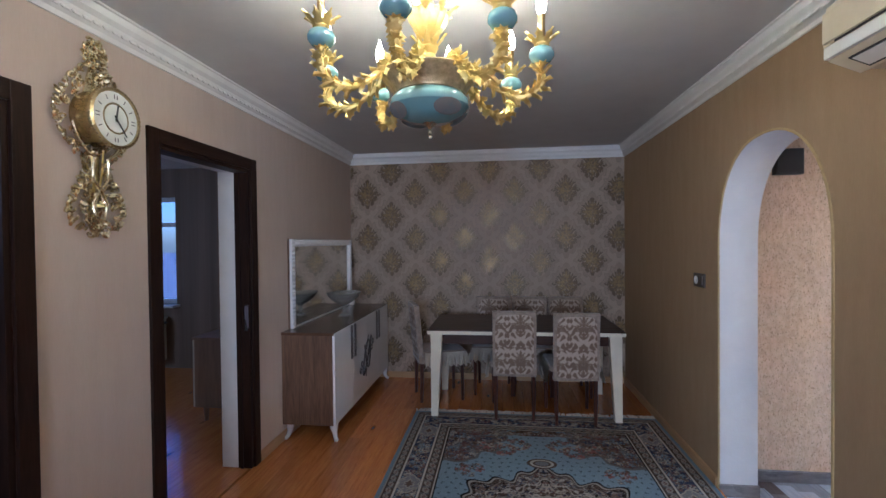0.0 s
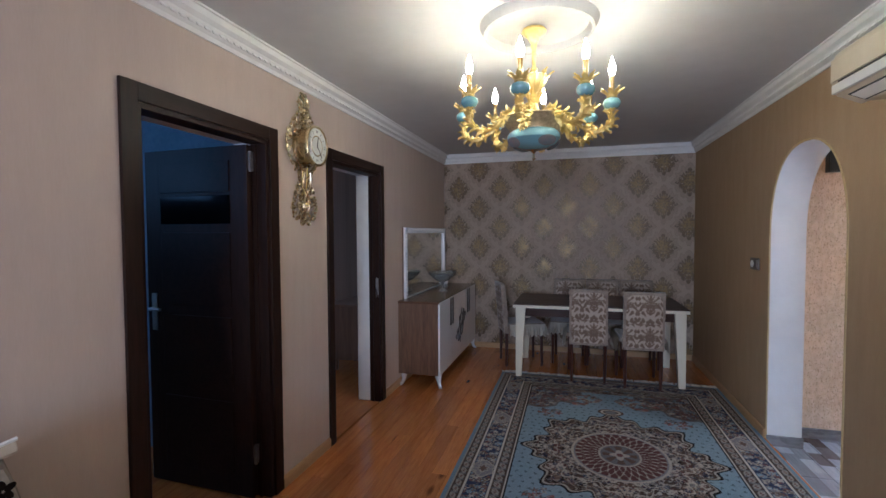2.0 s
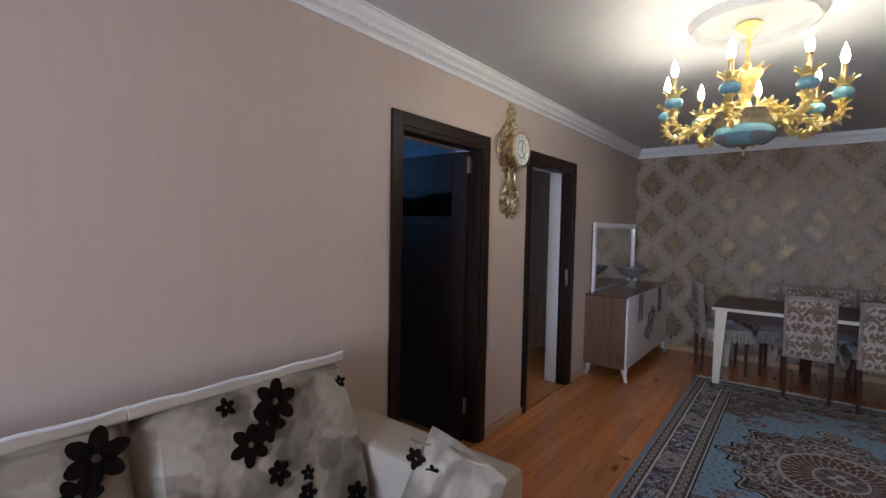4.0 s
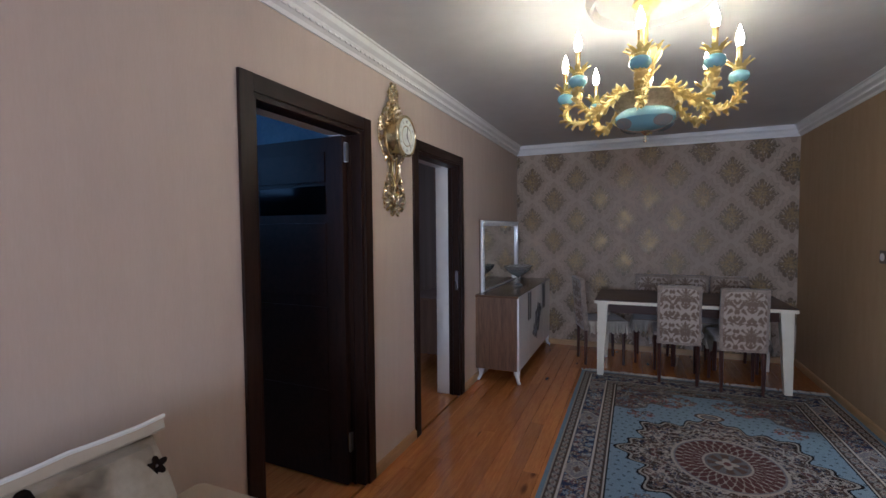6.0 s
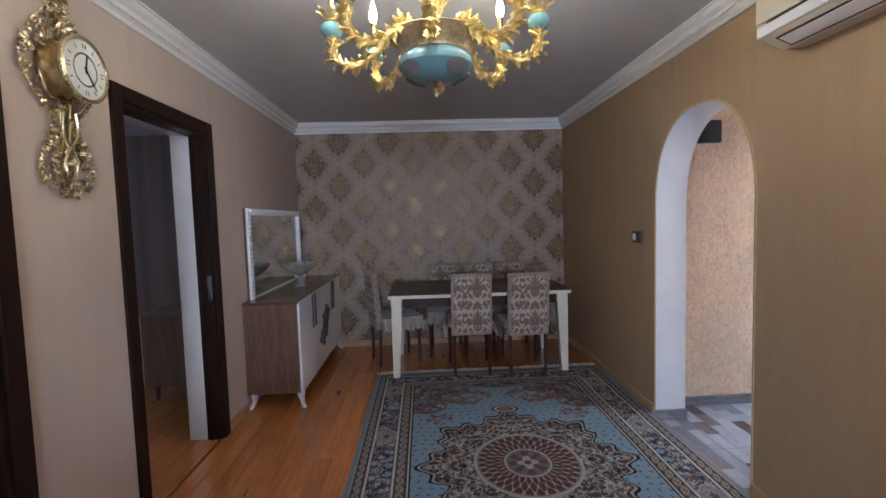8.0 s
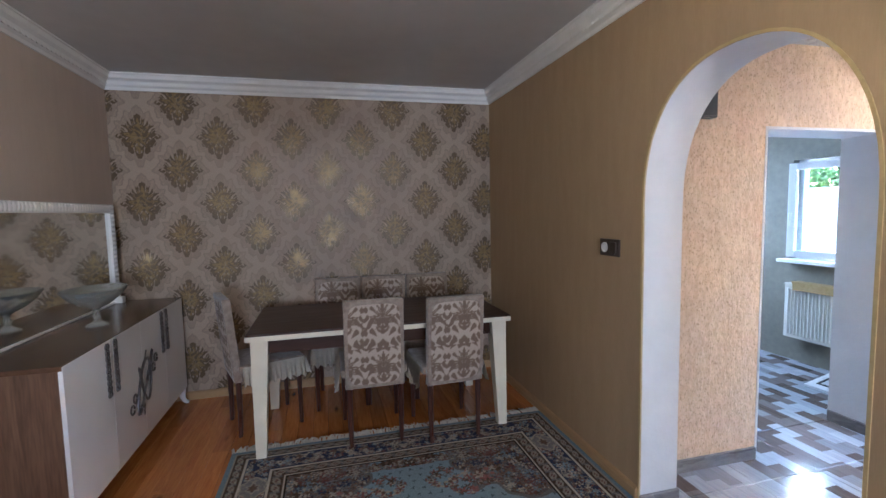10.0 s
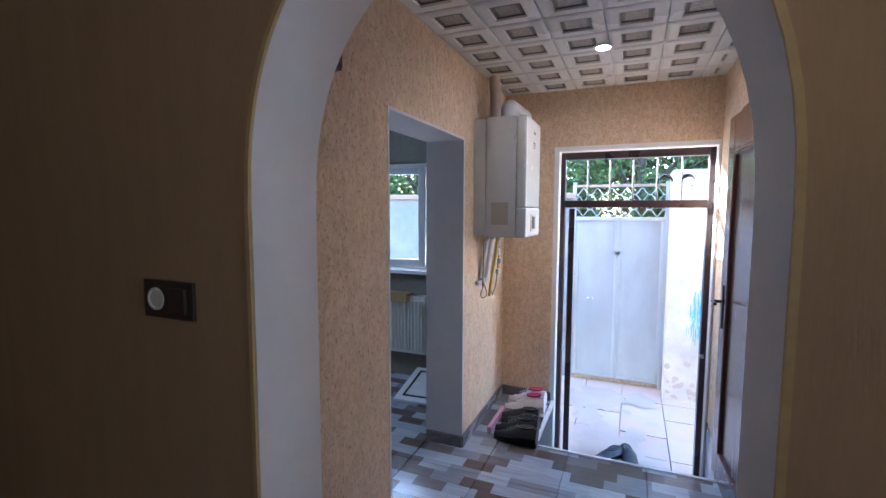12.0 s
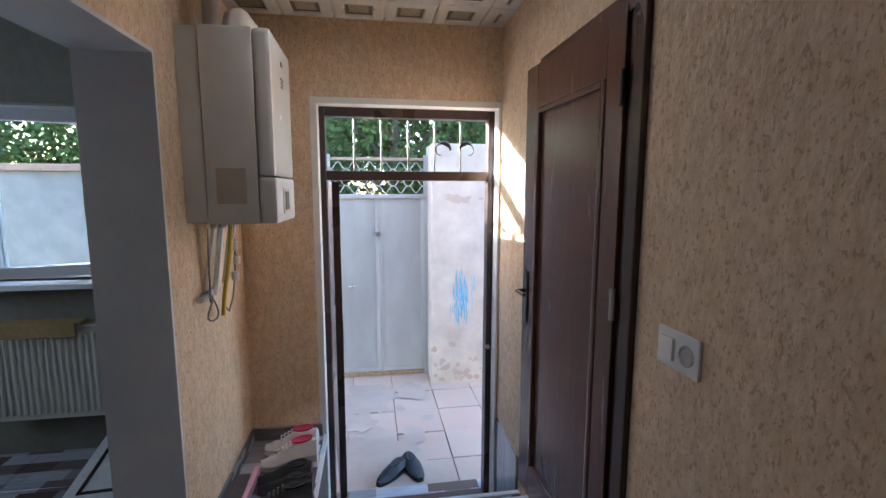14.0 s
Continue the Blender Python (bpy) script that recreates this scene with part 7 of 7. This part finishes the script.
# ---- trees behind the wall ----
def tree(place, height, spread, seed, n, label):
    t = thing("tree", place, label, "tree", "garden trees")
    r_ = random.Random(seed)
    own = tube([(0, 0, 0), (0.04, 0.03, height * 0.3), (-0.03, 0.05, height * 0.6), (0.02, 0, height * 0.85)], [0.11, 0.085, 0.055, 0.02], 8)
    tips = []
    for k in range(11):
        a, z = r_.uniform(0, 6.28), height * r_.uniform(0.3, 0.75)
        e_ = Vector((math.cos(a) * spread * r_.uniform(0.5, 0.95), math.sin(a) * spread * r_.uniform(0.5, 0.95), z + height * r_.uniform(0.05, 0.25)))
        tube([(0, 0.03, z), e_ * 0.5 + Vector((0, 0, z * 0.55)), e_], [0.04, 0.025, 0.008], 6, own)
        tips.append(e_)
    part("trunk", own, M_BARK, t, "", True)
    vs, fs = [], []
    for k in range(n):
        c = tips[r_.randrange(len(tips))] + Vector((r_.gauss(0, 0.33), r_.gauss(0, 0.33), r_.gauss(0, 0.33))) * spread * 0.55
        if place[0] + c.x < GX + 0.35:
            continue
        if c.z < height * 0.22:
            c.z = height * 0.22 + r_.random() * 0.4
        d = Vector((r_.gauss(0, 1), r_.gauss(0, 1), r_.gauss(-0.3, 0.7))).normalized()
        s_ = d.cross(Vector((r_.gauss(0, 1), r_.gauss(0, 1), r_.gauss(0, 1)))).normalized()
        ln, wd = r_.uniform(0.055, 0.115), r_.uniform(0.02, 0.036)
        b_ = len(vs)
        vs += [c, c + d * ln * 0.5 + s_ * wd, c + d * ln, c + d * ln * 0.5 - s_ * wd]
        fs.append((b_, b_ + 1, b_ + 2, b_ + 3))
    me = bpy.data.meshes.new("crown")
    me.from_pydata(vs, [], fs)
    me.materials.append(M_LEAF)
    cr = new("crown", me)
    cr.parent = t
    tagged(cr, "dense green leaves", kind="stuff")
    return t


# y 9.9: unseen, added to block kitchen sun; y 7.5 also screens the door.
for i, (x, y, h_, s_, n) in enumerate(((7.9, 2.1, 4.3, 1.3, 8000), (8.1, 3.9, 4.4, 1.4, 8000), (7.9, 5.7, 3.9, 1.3, 7000), (8.0, 7.5, 3.4, 1.3, 9000), (10.6, 1.4, 4.6, 1.7, 11000), (10.7, 3.2, 4.8, 1.7, 12000), (10.9, 5.2, 4.4, 1.7, 11000), (10.6, 8.4, 3.6, 1.6, 9000), (8.3, 0.2, 4.4, 1.4, 6000), (9.6, 3.0, 5.0, 1.7, 6000), (9.6, 4.9, 4.6, 1.5, 5000), (7.9, 9.9, 5.8, 1.6, 14000))):
    tree((x, y, GZ - 0.04), h_, s_, 30 + i, n, "leafy green garden tree in a row that also screens the sun")

# ---- floor boards, tiles and slabs, piece by piece ----
def plank_mesh(length, width):
    b = box((0, 0, -0.018), (width - 0.0012, length - 0.0015, 0.0), 0.0)
    top = [e_ for e_ in b.edges if all(v.co.z > -0.001 for v in e_.verts)]
    bmesh.ops.bevel(b, geom=top, offset=0.0012, segments=1, affect='EDGES')
    me = bpy.data.meshes.new("plank")
    bmesh.ops.recalc_face_normals(b, faces=b.faces)
    b.to_mesh(me)
    b.free()
    me.materials.append(M_PLANK)
    return me


PW = 0.0992
rn = random.Random(4)
for i in range(30):
    y = S - rn.uniform(0.0, 1.6)
    while y < F:
        ln = rn.choice((1.8, 2.2, 2.6))
        a, b_ = max(y, S), min(y + ln, F)
        if b_ - a > 0.05:
            key = "plank_%d" % round((b_ - a) * 1000)
            me = bpy.data.meshes.get(key) or plank_mesh(b_ - a, PW)
            me.name = key
            p_ = new("plank", me)
            p_.parent = floor
            p_.location = (L + i * PW, a, 0.0)
        y += ln


def tile_mesh(w, d, t, gap, material, bevel=0.002):
    b = box((gap / 2, gap / 2, -t), (w - gap / 2, d - gap / 2, 0.0))
    top = [e_ for e_ in b.edges if all(v.co.z > -0.0001 for v in e_.verts)]
    bmesh.ops.bevel(b, geom=top, offset=bevel, segments=1, affect='EDGES')
    me = bpy.data.meshes.new("tile")
    bmesh.ops.recalc_face_normals(b, faces=b.faces)
    b.to_mesh(me)
    b.free()
    me.materials.append(material)
    return me


TS = 0.44
cache = {}
TXO, TYO = EDGE - 0.012, 2.545


def lay(x0, y0, x1, y1, parent):
    i0, i1 = math.floor((x0 - TXO) / TS), math.ceil((x1 - TXO) / TS)
    j0, j1 = math.floor((y0 - TYO) / TS), math.ceil((y1 - TYO) / TS)
    for i in range(i0, i1):
        for j in range(j0, j1):
            ax, bx2 = max(TXO + i * TS, x0), min(TXO + (i + 1) * TS, x1)
            ay, by2 = max(TYO + j * TS, y0), min(TYO + (j + 1) * TS, y1)
            if bx2 - ax < 0.015 or by2 - ay < 0.015:
                continue
            key = (round(bx2 - ax, 3), round(by2 - ay, 3))
            if key not in cache:
                cache[key] = tile_mesh(*key, 0.010, 0.003, M_TILE)
            t_ = new("tile", cache[key])
            t_.parent = parent
            t_.location = (ax, ay, HZ)


lay(RO, HY0, TXO, 3.42, hall_floor)
lay(R + 0.002, AY0 + 0.01, RO, AY1 - 0.01, hall_floor)
lay(TXO, LEDGE + 0.012, HX, HY1, hall_floor)
lay(RO + 0.05, 3.42, KXW, 5.6, hall_floor)

courtyard = bpy.data.objects["ground"]
PS = 0.42
pme = [tile_mesh(PS, PS, 0.03, 0.006, M_PAVER, 0.003), tile_mesh(PS, PS / 2, 0.03, 0.012, M_PAVER, 0.004)]
for i in range(6):
    for j in range(9):
        p_ = new("paving_slab", pme[0])
        p_.parent = courtyard
        p_.location = (4.46 + i * PS, 0.6 + j * PS, GZ + rn.uniform(-0.004, 0.002))
        p_.rotation_euler = (rn.uniform(-0.004, 0.004), rn.uniform(-0.004, 0.004), 0)
